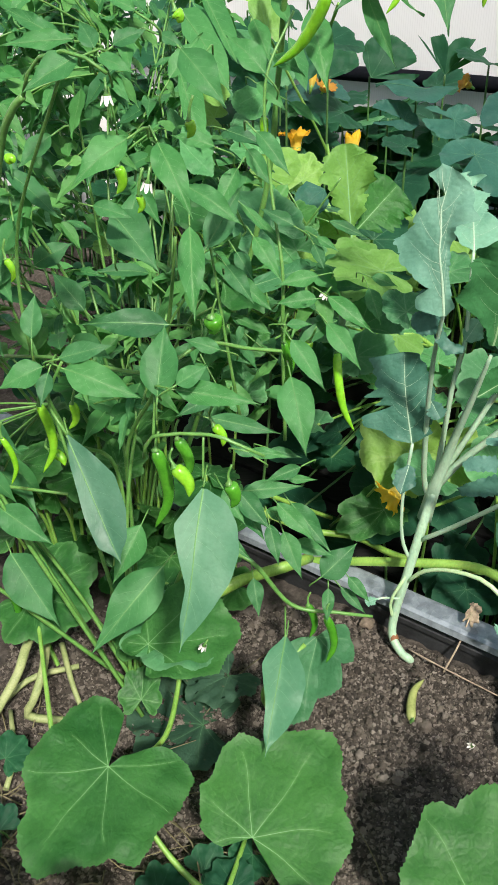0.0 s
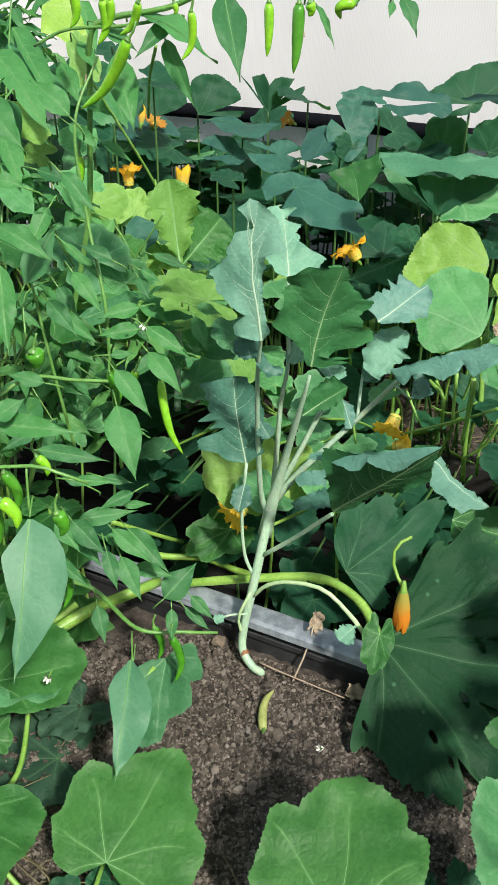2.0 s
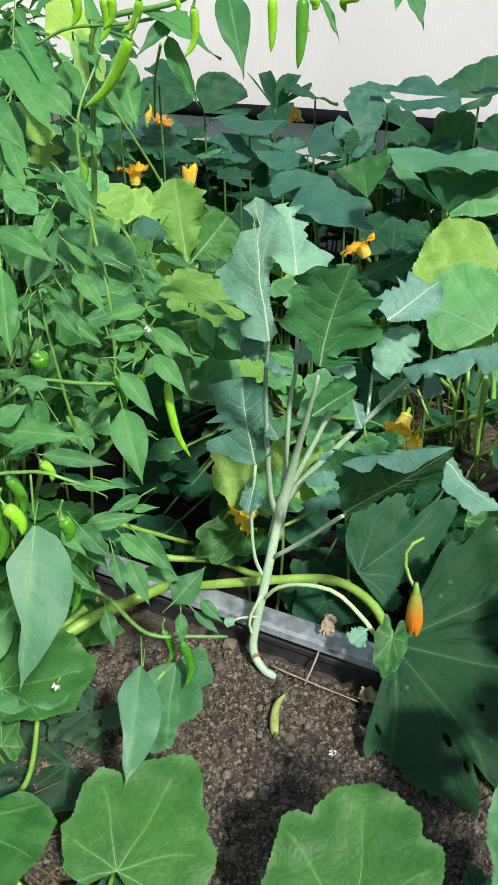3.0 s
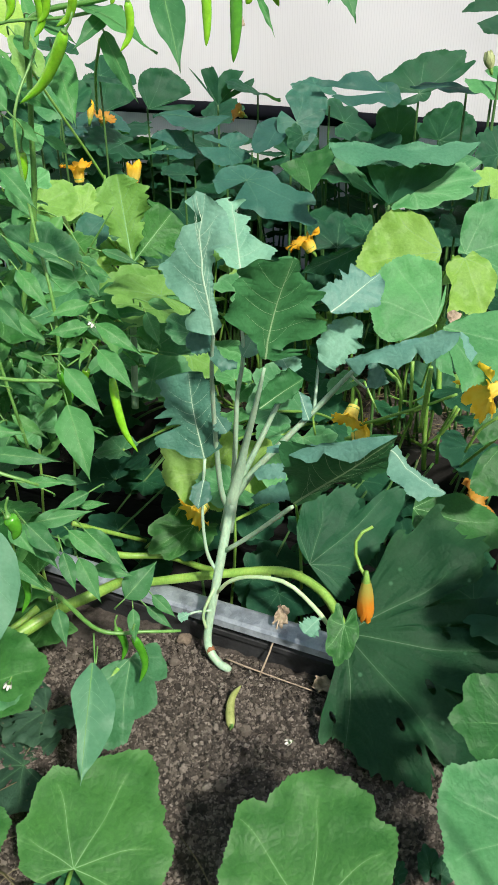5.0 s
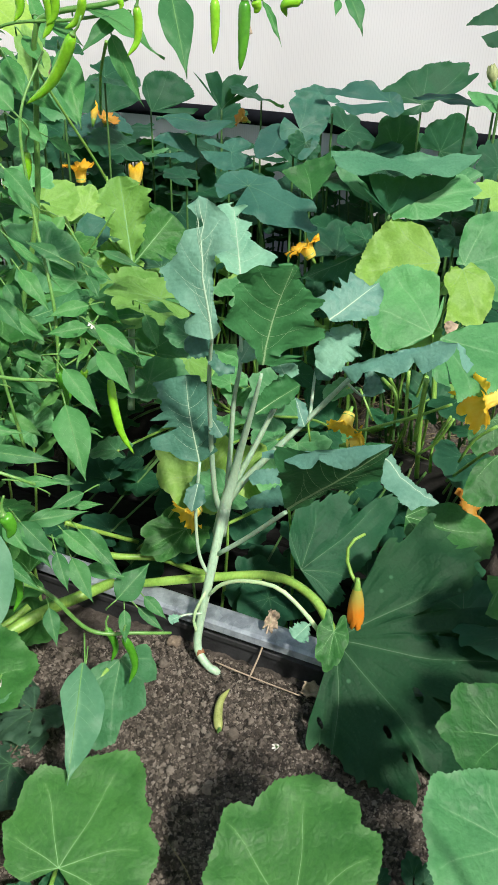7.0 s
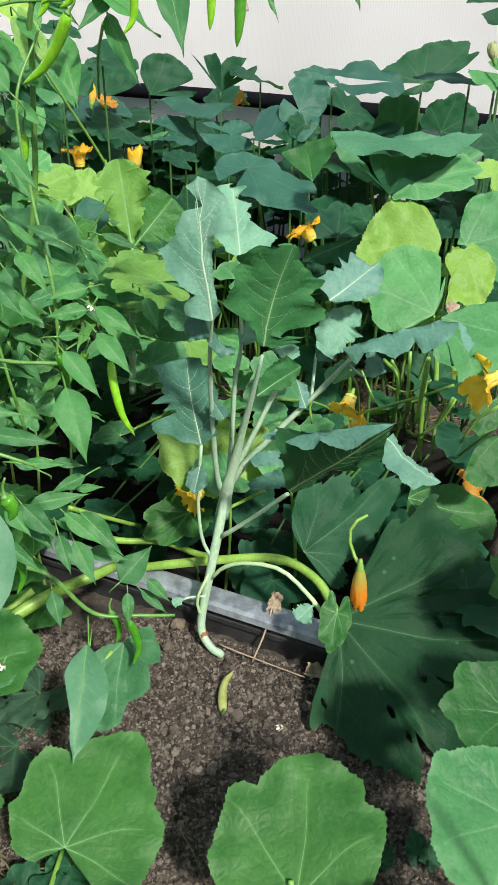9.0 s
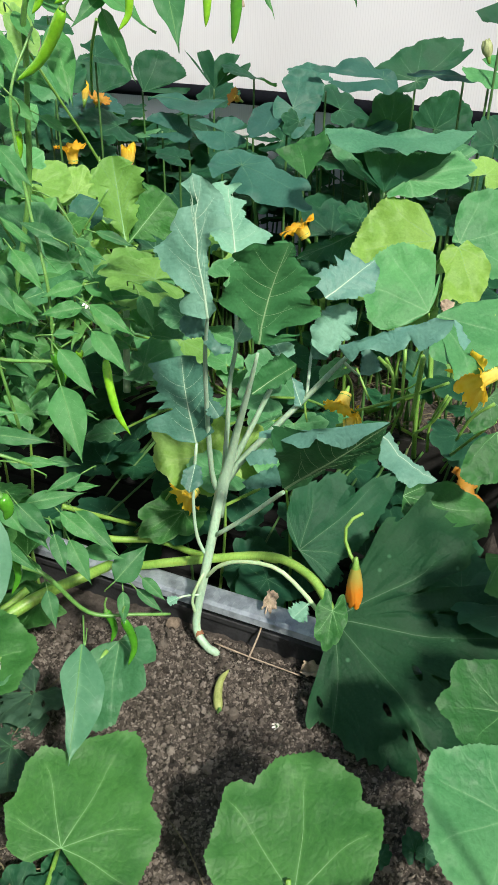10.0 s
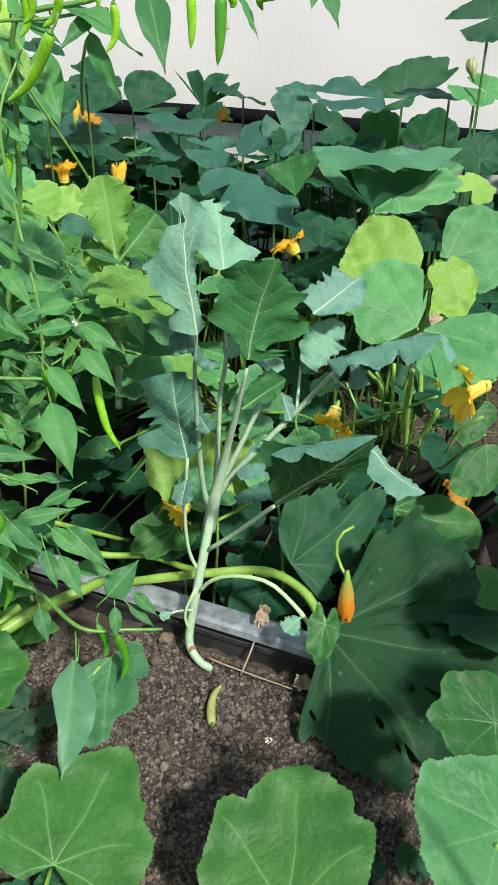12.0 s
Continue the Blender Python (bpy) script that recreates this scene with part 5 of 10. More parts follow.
leaf(courgette, 'courgette', (0.586, 1.865, 0.133), (0.788, 1.924, 0.239), (-0.115, -0.756, 0.644), material='squash_shade', seed=7, ruffle=0.016, bend=6, fold=3, shape=[(-87.8, 0.12), (-74.0, 0.29), (-63.9, 0.44), (-57.4, 0.54), (-48.2, 0.58), (-39.1, 0.62), (-32.8, 0.69), (-26.4, 0.76), (-20.0, 0.75), (-7.8, 0.64), (-7.6, 0.91), (-4.0, 1.01), (1.0, 1.08), (7.0, 0.92), (17.9, 0.72), (32.8, 0.53), (55.8, 0.33), (65.2, 0.41), (78.9, 0.45), (89.7, 0.38), (90.6, 0.32), (94.2, 0.11)])
stalk(courgette, 'petiole', [(0.515, 1.863, 0.121), (0.551, 1.886, 0.095), (0.58, 1.894, 0.094)], 0.005, 0.0035, 'petiole')
leaf(courgette, 'squash', (0.576, 1.618, 0.185), (0.554, 1.578, 0.13), (-0.212, -0.742, 0.636), 0.5, bend=20, fold=10, material='squash')
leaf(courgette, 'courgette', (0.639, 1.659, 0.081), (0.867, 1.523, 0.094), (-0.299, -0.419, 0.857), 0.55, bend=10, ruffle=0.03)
leaf(courgette, 'squash', (0.547, 2.027, -0.102), (0.524, 2.108, -0.021), (0, -0.707, 0.707), 0.7, bend=20)
stalk(courgette, 'vine', [(0.193, 1.956, 0.067), (0.268, 1.924, 0.094), (0.402, 1.873, 0.131), (0.517, 1.825, 0.157), (0.576, 1.755, 0.154), (0.597, 1.689, 0.129), (0.599, 1.651, 0.115)], 0.01, 0.0085, 'vine', 'smooth green courgette vine over the edging')
stalk(courgette, 'vine', [(0.121, 2.034, 0.136), (0.218, 2.061, 0.071), (0.322, 2.059, 0.053), (0.405, 1.996, 0.051), (0.516, 1.913, 0.078)], 0.008, 0.007, 'vine')
stalk(courgette, 'vine', [(0.122, 2.158, 0.103), (0.182, 2.176, 0.064), (0.286, 2.223, -0.013)], 0.006, 0.005, 'vine')
stalk(courgette, 'peduncle', [(0.651, 1.711, 0.318), (0.627, 1.705, 0.31), (0.616, 1.7, 0.286), (0.621, 1.684, 0.258), (0.629, 1.666, 0.243)], 0.0026, 0.0032, 'vine')
squash_flower(courgette, (0.629, 1.665, 0.246), (0.633, 1.662, 0.137), 0.0165, shut=0.9, droop=0.1, material='petal_shut', seed=5, label='closed drooping orange courgette blossom')

kale = thing('kale_plant', (0.395, 1.728, 0), 'tall blue-green kale plant gone leggy on bent stem in soil', 'kale plant')
stalk(kale, 'stem', [(0.404, 1.751, -0.016), (0.39, 1.738, 0.012), (0.378, 1.748, 0.016), (0.362, 1.772, 0.038), (0.366, 1.788, 0.08), (0.384, 1.797, 0.172), (0.405, 1.821, 0.255), (0.424, 1.847, 0.319)], 0.0076, 0.0094, 'kale_stem', 'bent grey-green main stem', wob=0.06, flute=0.02)
stalk(kale, 'scar', [(0.366, 1.764, 0.033), (0.363, 1.772, 0.037)], 0.0086, 0.008400000000000001, 'scar', 'brown scar round the stem')
stalk(kale, 'stem', [(0.419, 1.851, 0.292), (0.404, 1.849, 0.344), (0.388, 1.81, 0.478), (0.377, 1.767, 0.584), (0.371, 1.734, 0.647), (0.368, 1.698, 0.708)], 0.006, 0.0026, 'kale_stem')
stalk(kale, 'stem', [(0.427, 1.86, 0.31), (0.435, 1.871, 0.417), (0.437, 1.86, 0.525), (0.445, 1.852, 0.598), (0.444, 1.859, 0.672), (0.443, 1.866, 0.747)], 0.0055, 0.0026, 'kale_stem')
stalk(kale, 'stem', [(0.412, 1.843, 0.255), (0.423, 1.846, 0.315), (0.434, 1.837, 0.377), (0.442, 1.818, 0.445), (0.45, 1.775, 0.542), (0.456, 1.739, 0.627)], 0.013800000000000002, 0.0026, 'kale_stem', wob=0.05)
stalk(kale, 'stem', [(0.435, 1.855, 0.342), (0.471, 1.847, 0.427), (0.509, 1.843, 0.517)], 0.006, 0.004200000000000001, 'kale_stem', 'cut stub of a leaf stalk')
stalk(kale, 'stem', [(0.43, 1.852, 0.32), (0.457, 1.838, 0.374), (0.516, 1.813, 0.457), (0.571, 1.797, 0.526), (0.605, 1.746, 0.605), (0.626, 1.708, 0.649)], 0.007, 0.003, 'kale_stem')
stalk(kale, 'stem', [(0.404, 1.809, 0.233), (0.446, 1.765, 0.294), (0.485, 1.682, 0.393), (0.493, 1.673, 0.405)], 0.0046, 0.0034, 'kale_stem')
stalk(kale, 'stem', [(0.388, 1.803, 0.187), (0.369, 1.811, 0.236), (0.363, 1.815, 0.327), (0.369, 1.811, 0.432)], 0.0036, 0.003, 'kale_stem')
stalk(kale, 'petiole', [(0.383, 1.79, 0.153), (0.405, 1.771, 0.191), (0.442, 1.743, 0.216), (0.495, 1.704, 0.223), (0.538, 1.672, 0.187), (0.562, 1.653, 0.155)], 0.0035, 0.0045, 'kale_stalk', 'pale arching leaf stalk')
stalk(kale, 'petiole', [(0.363, 1.784, 0.066), (0.355, 1.783, 0.113), (0.379, 1.791, 0.164)], 0.003, 0.003, 'kale_stalk')
stalk(kale, 'petiole', [(0.371, 1.784, 0.117), (0.344, 1.792, 0.112), (0.319, 1.786, 0.111)], 0.0025, 0.002, 'kale_stem')
stalk(kale, 'petiole', [(0.56, 1.799, 0.512), (0.58, 1.852, 0.57), (0.603, 1.898, 0.625)], 0.003, 0.002, 'kale_stem')
stalk(kale, 'petiole', [(0.603, 1.748, 0.599), (0.63, 1.777, 0.569), (0.656, 1.808, 0.542)], 0.003, 0.002, 'kale_stem')
leaf(kale, 'kale', (0.366, 1.688, 0.71), (0.356, 1.762, 0.902), (-0.45, -0.841, 0.3), material='kale', ruffle=0.03, bend=8, fold=5, label='pale blue-green kale leaf held upright', seed=31, shape=([(0.0, 0.02), (0.06, 0.19), (0.14, 0.18), (0.19, 0.09), (0.26, 0.18), (0.36, 0.27), (0.43, 0.31), (0.53, 0.32), (0.59, 0.25), (0.62, 0.18), (0.68, 0.18), (0.77, 0.11), (0.79, -0.02), (0.86, 0.02), (0.94, 0.09), (0.98, 0.04), (1.0, 0.005)], [(0.0, 0.02), (0.06, 0.09), (0.12, 0.06), (0.22, 0.05), (0.36, 0.05), (0.48, 0.08), (0.58, 0.14), (0.6, 0.25), (0.73, 0.23), (0.84, 0.19), (0.92, 0.13), (0.98, 0.05), (1.0, 0.005)]))
leaf(kale, 'kale', (0.443, 1.865, 0.746), (0.451, 1.975, 0.842), (-0.09, -0.652, 0.753), ruffle=0.03, bend=8, fold=3, seed=12, material='kale', shape=([(0.0, 0.02), (0.04, 0.14), (0.17, 0.23), (0.47, 0.3), (0.78, 0.29), (0.98, 0.21), (1.0, 0.005)], [(0.0, 0.02), (0.07, 0.35), (0.22, 0.44), (0.32, 0.31), (0.41, 0.19), (0.61, 0.15), (0.72, 0.19), (0.83, 0.03), (0.9, 0.19), (0.96, -0.1), (1.0, 0.005)]))
leaf(kale, 'kale', (0.454, 1.747, 0.642), (0.491, 1.716, 0.812), (0.086, -0.977, -0.193), material='kale_dark', ruffle=0.03, bend=-8, fold=-6, seed=3, label='veined kale leaf seen from below, coloured dark for shade', shape=([(0.0, 0.02), (0.13, 0.11), (0.24, 0.2), (0.3, 0.35), (0.35, 0.47), (0.44, 0.46), (0.54, 0.42), (0.65, 0.43), (0.73, 0.4), (0.82, 0.45), (0.89, 0.38), (0.95, 0.28), (0.97, 0.08), (0.98, 0.18), (1.0, 0.005)], [(0.0, 0.02), (0.01, 0.49), (0.05, 0.3), (0.06, 0.54), (0.11, 0.13), (0.24, 0.47), (0.3, 0.6), (0.37, 0.57), (0.43, 0.39), (0.54, 0.36), (0.61, 0.45), (0.67, 0.46), (0.68, 0.36), (0.75, 0.24), (0.86, 0.13), (0.98, 0.06), (1.0, 0.005)]))
leaf(kale, 'kale', (0.57, 1.765, 0.702), (0.666, 1.814, 0.746), (0.044, -0.714, 0.699), material='kale_blue', ruffle=0.03, bend=10, fold=4, shape=([(0.0, 0.02), (0.01, 0.13), (0.02, 0.37), (0.15, 0.34), (0.32, 0.33), (0.48, 0.28), (0.53, 0.41), (0.59, 0.29), (0.71, 0.35), (0.77, 0.2), (0.84, 0.05), (1.0, 0.005)], [(0.0, 0.02), (0.01, 0.05), (0.16, 0.11), (0.27, 0.26), (0.49, 0.3), (0.63, 0.35), (0.8, 0.26), (1.0, 0.005)]))
leaf(kale, 'kale', (0.571, 1.78, 0.604), (0.641, 1.821, 0.665), (-0.069, -0.787, 0.613), ruffle=0.06, bend=14, material='kale', plain=True, fold=3, shape=([(0.0, 0.02), (0.01, 0.17), (0.23, 0.36), (0.45, 0.4), (0.74, 0.35), (0.88, 0.2), (1.0, 0.005)], [(0.0, 0.02), (0.01, 0.18), (0.06, 0.15), (0.23, 0.23), (0.36, 0.2), (0.61, 0.32), (0.62, 0.16), (0.83, 0.19), (0.98, 0.04), (1.0, 0.005)]))
leaf(kale, 'kale', (0.569, 1.803, 0.582), (0.619, 1.836, 0.64), (-0.126, -0.816, 0.565), ruffle=0.07, bend=20, material='kale_blue', plain=True, fold=3, shape=([(0.0, 0.02), (0.17, 0.21), (0.55, 0.27), (0.82, 0.17), (1.0, 0.005)], [(0.0, 0.02), (0.12, 0.23), (0.47, 0.26), (0.85, 0.25), (1.0, 0.005)]))
leaf(kale, 'kale', (0.586, 1.724, 0.635), (0.732, 1.636, 0.704), (-0.61, -0.578, 0.542), material='kale_blue', ruffle=0.018, bend=6, fold=-6, label='drooping rolled blue-green kale leaf', plain=True, seed=41, shape=([(0.0, 0.02), (0.22, 0.01), (0.46, 0.04), (0.62, 0.06), (0.85, 0.06), (1.0, 0.005)], [(0.0, 0.02), (0.04, 0.1), (0.1, 0.16), (0.19, 0.09), (0.29, 0.09), (0.43, 0.17), (0.56, 0.14), (0.61, 0.07), (0.62, 0.06), (0.69, 0.19), (0.8, 0.17), (0.91, 0.11), (0.97, 0.06), (1.0, 0.005)]))
leaf(kale, 'kale', (0.639, 1.753, 0.625), (0.642, 1.727, 0.58), (-0.22, -0.853, 0.473), material='kale_deep', ruffle=0.04, bend=8, plain=True, fold=3, shape=([(0.0, 0.02), (0.44, 0.33), (0.88, 0.41), (1.0, 0.005)], [(0.0, 0.02), (0.23, 0.14), (0.92, 0.31), (1.0, 0.005)]))
leaf(kale, 'kale', (0.732, 1.637, 0.706), (0.738, 1.604, 0.67), (0.296, -0.679, 0.672), material='kale_blue', ruffle=0.02, plain=True, bend=6, fold=3, shape=([(0.0, 0.02), (0.2, 0.22), (0.76, 0.33), (1.0, 0.005)], [(0.0, 0.02), (0.33, 0.11), (0.84, 0.12), (1.0, 0.005)]))
leaf(kale, 'kale', (0.369, 1.822, 0.427), (0.356, 1.899, 0.561), (-0.503, -0.768, 0.396), material='kale_deep', ruffle=0.02, bend=10, fold=6, seed=4, shape=([(0.0, 0.02), (0.05, 0.17), (0.14, 0.31), (0.25, 0.51), (0.34, 0.55), (0.43, 0.15), (0.44, 0.39), (0.52, 0.25), (0.55, 0.51), (0.63, 0.33), (0.79, 0.34), (0.98, 0.39), (1.0, 0.005)], [(0.0, 0.02), (0.01, 0.07), (0.09, 0.25), (0.4, 0.34), (0.72, 0.32), (0.96, 0.19), (1.0, 0.005)]))
leaf(kale, 'kale', (0.497, 1.684, 0.401), (0.596, 1.517, 0.603), (-0.329, -0.8, -0.502), material='kale_dark', ruffle=0.02, bend=-6, fold=-4, seed=22, label='curled kale leaf, its underside coloured dark for shade', shape=([(0.0, 0.02), (0.51, 0.41), (0.56, 0.37), (0.64, 0.26), (0.81, 0.14), (0.91, 0.07), (1.0, 0.005)], [(0.0, 0.02), (0.21, 0.06), (0.42, 0.1), (0.56, 0.15), (0.67, 0.2), (0.75, 0.13), (0.86, 0.07), (1.0, 0.005)]))
leaf(kale, 'kale', (0.441, 1.642, 0.533), (0.593, 1.505, 0.612), (-0.681, -0.402, 0.612), material='kale_blue', ruffle=0.012, bend=4, fold=-8, seed=23, label='pale rim of the curled leaf folded over', plain=True, shape=([(0.0, 0.02), (0.07, 0.04), (0.27, 0.02), (0.49, 0.0), (0.79, 0.01), (1.0, 0.005)], [(0.0, 0.02), (0.1, 0.03), (0.18, 0.05), (0.31, 0.11), (0.4, 0.12), (0.46, 0.06), (0.54, 0.11), (0.65, 0.14), (0.75, 0.12), (0.86, 0.08), (0.95, 0.03), (1.0, 0.005)]))
leaf(kale, 'kale', (0.586, 1.512, 0.588), (0.643, 1.443, 0.552), (-0.138, -0.553, 0.822), material='kale', ruffle=0.015, bend=8, fold=4, seed=21, shape=([(0.0, 0.02), (0.01, 0.13), (0.23, 0.03), (0.42, -0.02), (0.66, 0.01), (0.85, 0.01), (1.0, 0.005)], [(0.0, 0.02), (0.06, 0.13), (0.22, 0.37), (0.44, 0.39), (0.6, 0.41), (0.81, 0.38), (0.85, 0.23), (0.98, 0.08), (1.0, 0.005)]))
leaf(kale, 'kale', (0.456, 1.807, 0.395), (0.51, 1.781, 0.412), (-0.485, -0.573, 0.66), material='kale_blue', ruffle=0.02, bend=6, plain=True, fold=3, shape=([(0.0, 0.02), (0.24, 0.21), (0.92, 0.21), (1.0, 0.005)], [(0.0, 0.02), (0.15, 0.23), (0.94, 0.26), (1.0, 0.005)]))
leaf(kale, 'kale', (0.512, 1.74, 0.401), (0.443, 1.772, 0.368), (-0.551, -0.701, 0.454), material='kale_deep', ruffle=0.03, bend=8, plain=True, fold=3, shape=([(0.0, 0.02), (0.14, 0.26), (0.42, 0.25), (0.91, 0.17), (1.0, 0.005)], [(0.0, 0.02), (0.16, 0.18), (0.5, 0.14), (1.0, 0.005)]))
leaf(kale, 'kale', (0.364, 1.796, 0.399), (0.348, 1.766, 0.36), (-0.148, -0.757, 0.636), material='kale_deep', ruffle=0.02, bend=12, fold=3, shape=([(0.0, 0.02), (0.05, 0.23), (0.62, 0.41), (1.0, 0.005)], [(0.0, 0.02), (0.27, 0.35), (0.74, 0.35), (1.0, 0.005)]))
leaf(kale, 'kale', (0.387, 1.81, 0.521), (0.404, 1.784, 0.495), (-0.329, -0.768, 0.549), 0.6, ruffle=0.02, bend=30, material='kale_deep')
leaf(kale, 'kale', (0.55, 1.796, 0.497), (0.537, 1.823, 0.541), (0.02, -0.846, 0.533), ruffle=0.03, bend=16, material='kale_blue', fold=3, shape=([(0.0, 0.02), (0.07, 0.21), (0.62, 0.06), (1.0, 0.005)], [(0.0, 0.02), (0.26, 0.27), (0.68, 0.28), (1.0, 0.005)]))
leaf(kale, 'kale', (0.369, 1.712, 0.713), (0.332, 1.727, 0.724), (-0.197, -0.857, 0.476), material='kale_blue', ruffle=0.03, bend=8, plain=True, fold=3, shape=([(0.0, 0.02), (0.01, 0.08), (0.24, 0.32), (0.76, 0.33), (1.0, 0.005)], [(0.0, 0.02), (0.26, 0.39), (0.56, 0.48), (0.89, 0.32), (1.0, 0.005)]))
leaf(kale, 'kale', (0.372, 1.724, 0.694), (0.334, 1.747, 0.678), (-0.599, -0.684, 0.416), material='kale_deep', ruffle=0.04, bend=10, plain=True, fold=3, shape=([(0.0, 0.02), (0.17, 0.49), (0.62, 0.52), (0.97, 0.23), (1.0, 0.005)], [(0.0, 0.02), (0.42, 0.19), (0.87, 0.32), (1.0, 0.005)]))
leaf(kale, 'kale', (0.364, 1.735, 0.668), (0.404, 1.703, 0.647), (-0.28, -0.739, 0.612), material='kale_deep', ruffle=0.03, bend=8, plain=True, fold=3, shape=([(0.0, 0.02), (0.02, 0.28), (0.55, 0.05), (0.92, 0.17), (1.0, 0.005)], [(0.0, 0.02), (0.25, 0.19), (0.68, 0.31), (1.0, 0.005)]))
leaf(kale, 'kale', (0.443, 1.845, 0.604), (0.466, 1.858, 0.637), (-0.083, -0.905, 0.416), material='kale', ruffle=0.05, bend=14, fold=3, shape=([(0.0, 0.02), (0.2, 0.3), (0.66, 0.42), (0.9, 0.26), (1.0, 0.005)], [(0.0, 0.02), (0.11, 0.28), (0.46, 0.54), (0.75, 0.3), (1.0, 0.005)]))
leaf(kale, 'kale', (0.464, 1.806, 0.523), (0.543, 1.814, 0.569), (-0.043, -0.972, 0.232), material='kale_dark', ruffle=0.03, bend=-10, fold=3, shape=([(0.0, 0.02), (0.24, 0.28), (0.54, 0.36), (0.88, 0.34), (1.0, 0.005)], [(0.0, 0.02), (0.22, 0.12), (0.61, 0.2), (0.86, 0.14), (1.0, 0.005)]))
leaf(kale, 'kale', (0.524, 1.831, 0.571), (0.504, 1.858, 0.611), (0.182, -0.773, 0.607), ruffle=0.06, bend=16, material='kale', fold=3, shape=([(0.0, 0.02), (0.01, 0.09), (0.42, 0.29), (0.78, 0.36), (1.0, 0.005)], [(0.0, 0.02), (0.01, 0.53), (0.26, 0.55), (0.72, 0.35), (1.0, 0.005)]))
leaf(kale, 'kale', (0.331, 1.777, 0.123), (0.306, 1.77, 0.119), (0, -0.53, 0.848), 0.6, ruffle=0.02)
leaf(kale, 'kale', (0.549, 1.663, 0.172), (0.512, 1.641, 0.158), (0, -0.53, 0.848), 0.7, ruffle=0.03)

pumpkin_right = thing('pumpkin_plant', (1.15, 2.75, 0), 'sprawling pumpkin plant with yellowing leaves and orange blossoms', 'pumpkin plant')
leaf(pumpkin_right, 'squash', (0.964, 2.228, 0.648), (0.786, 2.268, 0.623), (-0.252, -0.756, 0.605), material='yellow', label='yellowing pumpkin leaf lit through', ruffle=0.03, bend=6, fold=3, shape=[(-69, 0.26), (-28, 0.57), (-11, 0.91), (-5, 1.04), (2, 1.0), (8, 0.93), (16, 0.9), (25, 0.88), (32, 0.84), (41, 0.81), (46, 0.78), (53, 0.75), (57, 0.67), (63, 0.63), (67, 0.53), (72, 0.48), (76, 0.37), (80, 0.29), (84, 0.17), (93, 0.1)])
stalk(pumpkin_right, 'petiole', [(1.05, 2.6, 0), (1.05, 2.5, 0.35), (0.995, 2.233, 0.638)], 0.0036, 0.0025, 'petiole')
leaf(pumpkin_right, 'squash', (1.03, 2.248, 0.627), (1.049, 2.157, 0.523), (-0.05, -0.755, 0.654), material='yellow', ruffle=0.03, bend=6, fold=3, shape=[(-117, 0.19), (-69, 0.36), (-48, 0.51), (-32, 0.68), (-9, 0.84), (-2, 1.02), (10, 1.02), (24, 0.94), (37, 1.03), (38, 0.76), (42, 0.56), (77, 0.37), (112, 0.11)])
leaf(pumpkin_right, 'squash', (1.047, 2.279, 0.627), (1.204, 2.297, 0.664), (-0.05, -0.799, 0.599), material='sage', ruffle=0.03, bend=6, fold=3, shape=[(-158, 0.11), (-95, 0.14), (-82, 0.26), (-74, 0.45), (-67, 0.59), (-58, 0.72), (-52, 0.8), (-33, 0.98), (-16, 1.08), (0, 1.0), (24, 1.0), (51, 0.8), (73, 0.69)])
stalk(pumpkin_right, 'petiole', [(1.1, 2.6, 0), (1.1, 2.5, 0.35), (1.067, 2.328, 0.582)], 0.0036, 0.0025, 'petiole')
leaf(pumpkin_right, 'squash', (0.904, 2.089, 0.54), (0.848, 2.197, 0.653), (-0.149, -0.747, 0.648), material='sage', ruffle=0.02, bend=6, fold=3, shape=[(-97, 0.18), (-85, 0.67), (-68, 0.8), (-46, 0.85), (-25, 0.96), (-15, 0.99), (0, 1.0), (8, 0.96), (19, 0.9), (35, 0.73), (42, 0.26), (44, 0.55), (57, 0.06)])
stalk(pumpkin_right, 'petiole', [(1, 2.45, 0), (1, 2.3, 0.35), (0.909, 2.097, 0.533)], 0.0036, 0.0025, 'petiole')
leaf(pumpkin_right, 'squash', (0.767, 1.768, 0.663), (0.881, 1.716, 0.629), (-0.05, -0.621, 0.782), material='sage', ruffle=0.025, bend=6, fold=3, shape=[(-49, 0.52), (-48, 0.24), (-39, 0.88), (-27, 1.12), (0, 1.0), (15, 1.14), (24, 1.01), (48, 0.9), (63, 0.95), (65, 0.3), (67, 0.77), (75, 0.7), (86, 0.61), (89, 0.49)])
stalk(pumpkin_right, 'petiole', [(1.1, 2.3, 0), (1.08, 2.1, 0.3), (0.864, 1.755, 0.662)], 0.0036, 0.0025, 'petiole')
leaf(pumpkin_right, 'squash', (0.938, 1.798, 0.41), (0.851, 1.765, 0.354), (-0.1, -0.779, 0.619), material='squash', bend=6, fold=3, shape=[(-138, 0.23), (-75, 0.56), (-43, 0.89), (-18, 1.05), (-6, 1.07), (5, 0.79), (25, 0.34)])
leaf(pumpkin_right, 'squash', (0.929, 1.832, 0.467), (0.876, 1.81, 0.431), (-0.1, -0.779, 0.619), material='squash', bend=6, fold=3, shape=[(-186, 0.33), (-141, 0.52), (-71, 0.56), (-26, 1.04), (-20, 1.18), (0, 1.0), (26, 0.72)])
leaf(pumpkin_right, 'squash', (0.788, 1.849, 0.25), (0.957, 1.787, 0.203), (0.0, -0.6, 0.8), material='squash', bend=6, fold=3, shape=[(-87, 0.18), (-42, 0.33), (-37, 0.53), (-27, 0.66), (-19, 0.8), (-11, 0.93), (-4, 1.01), (9, 0.97), (17, 0.87), (29, 0.68), (45, 0.39), (88, 0.2)])
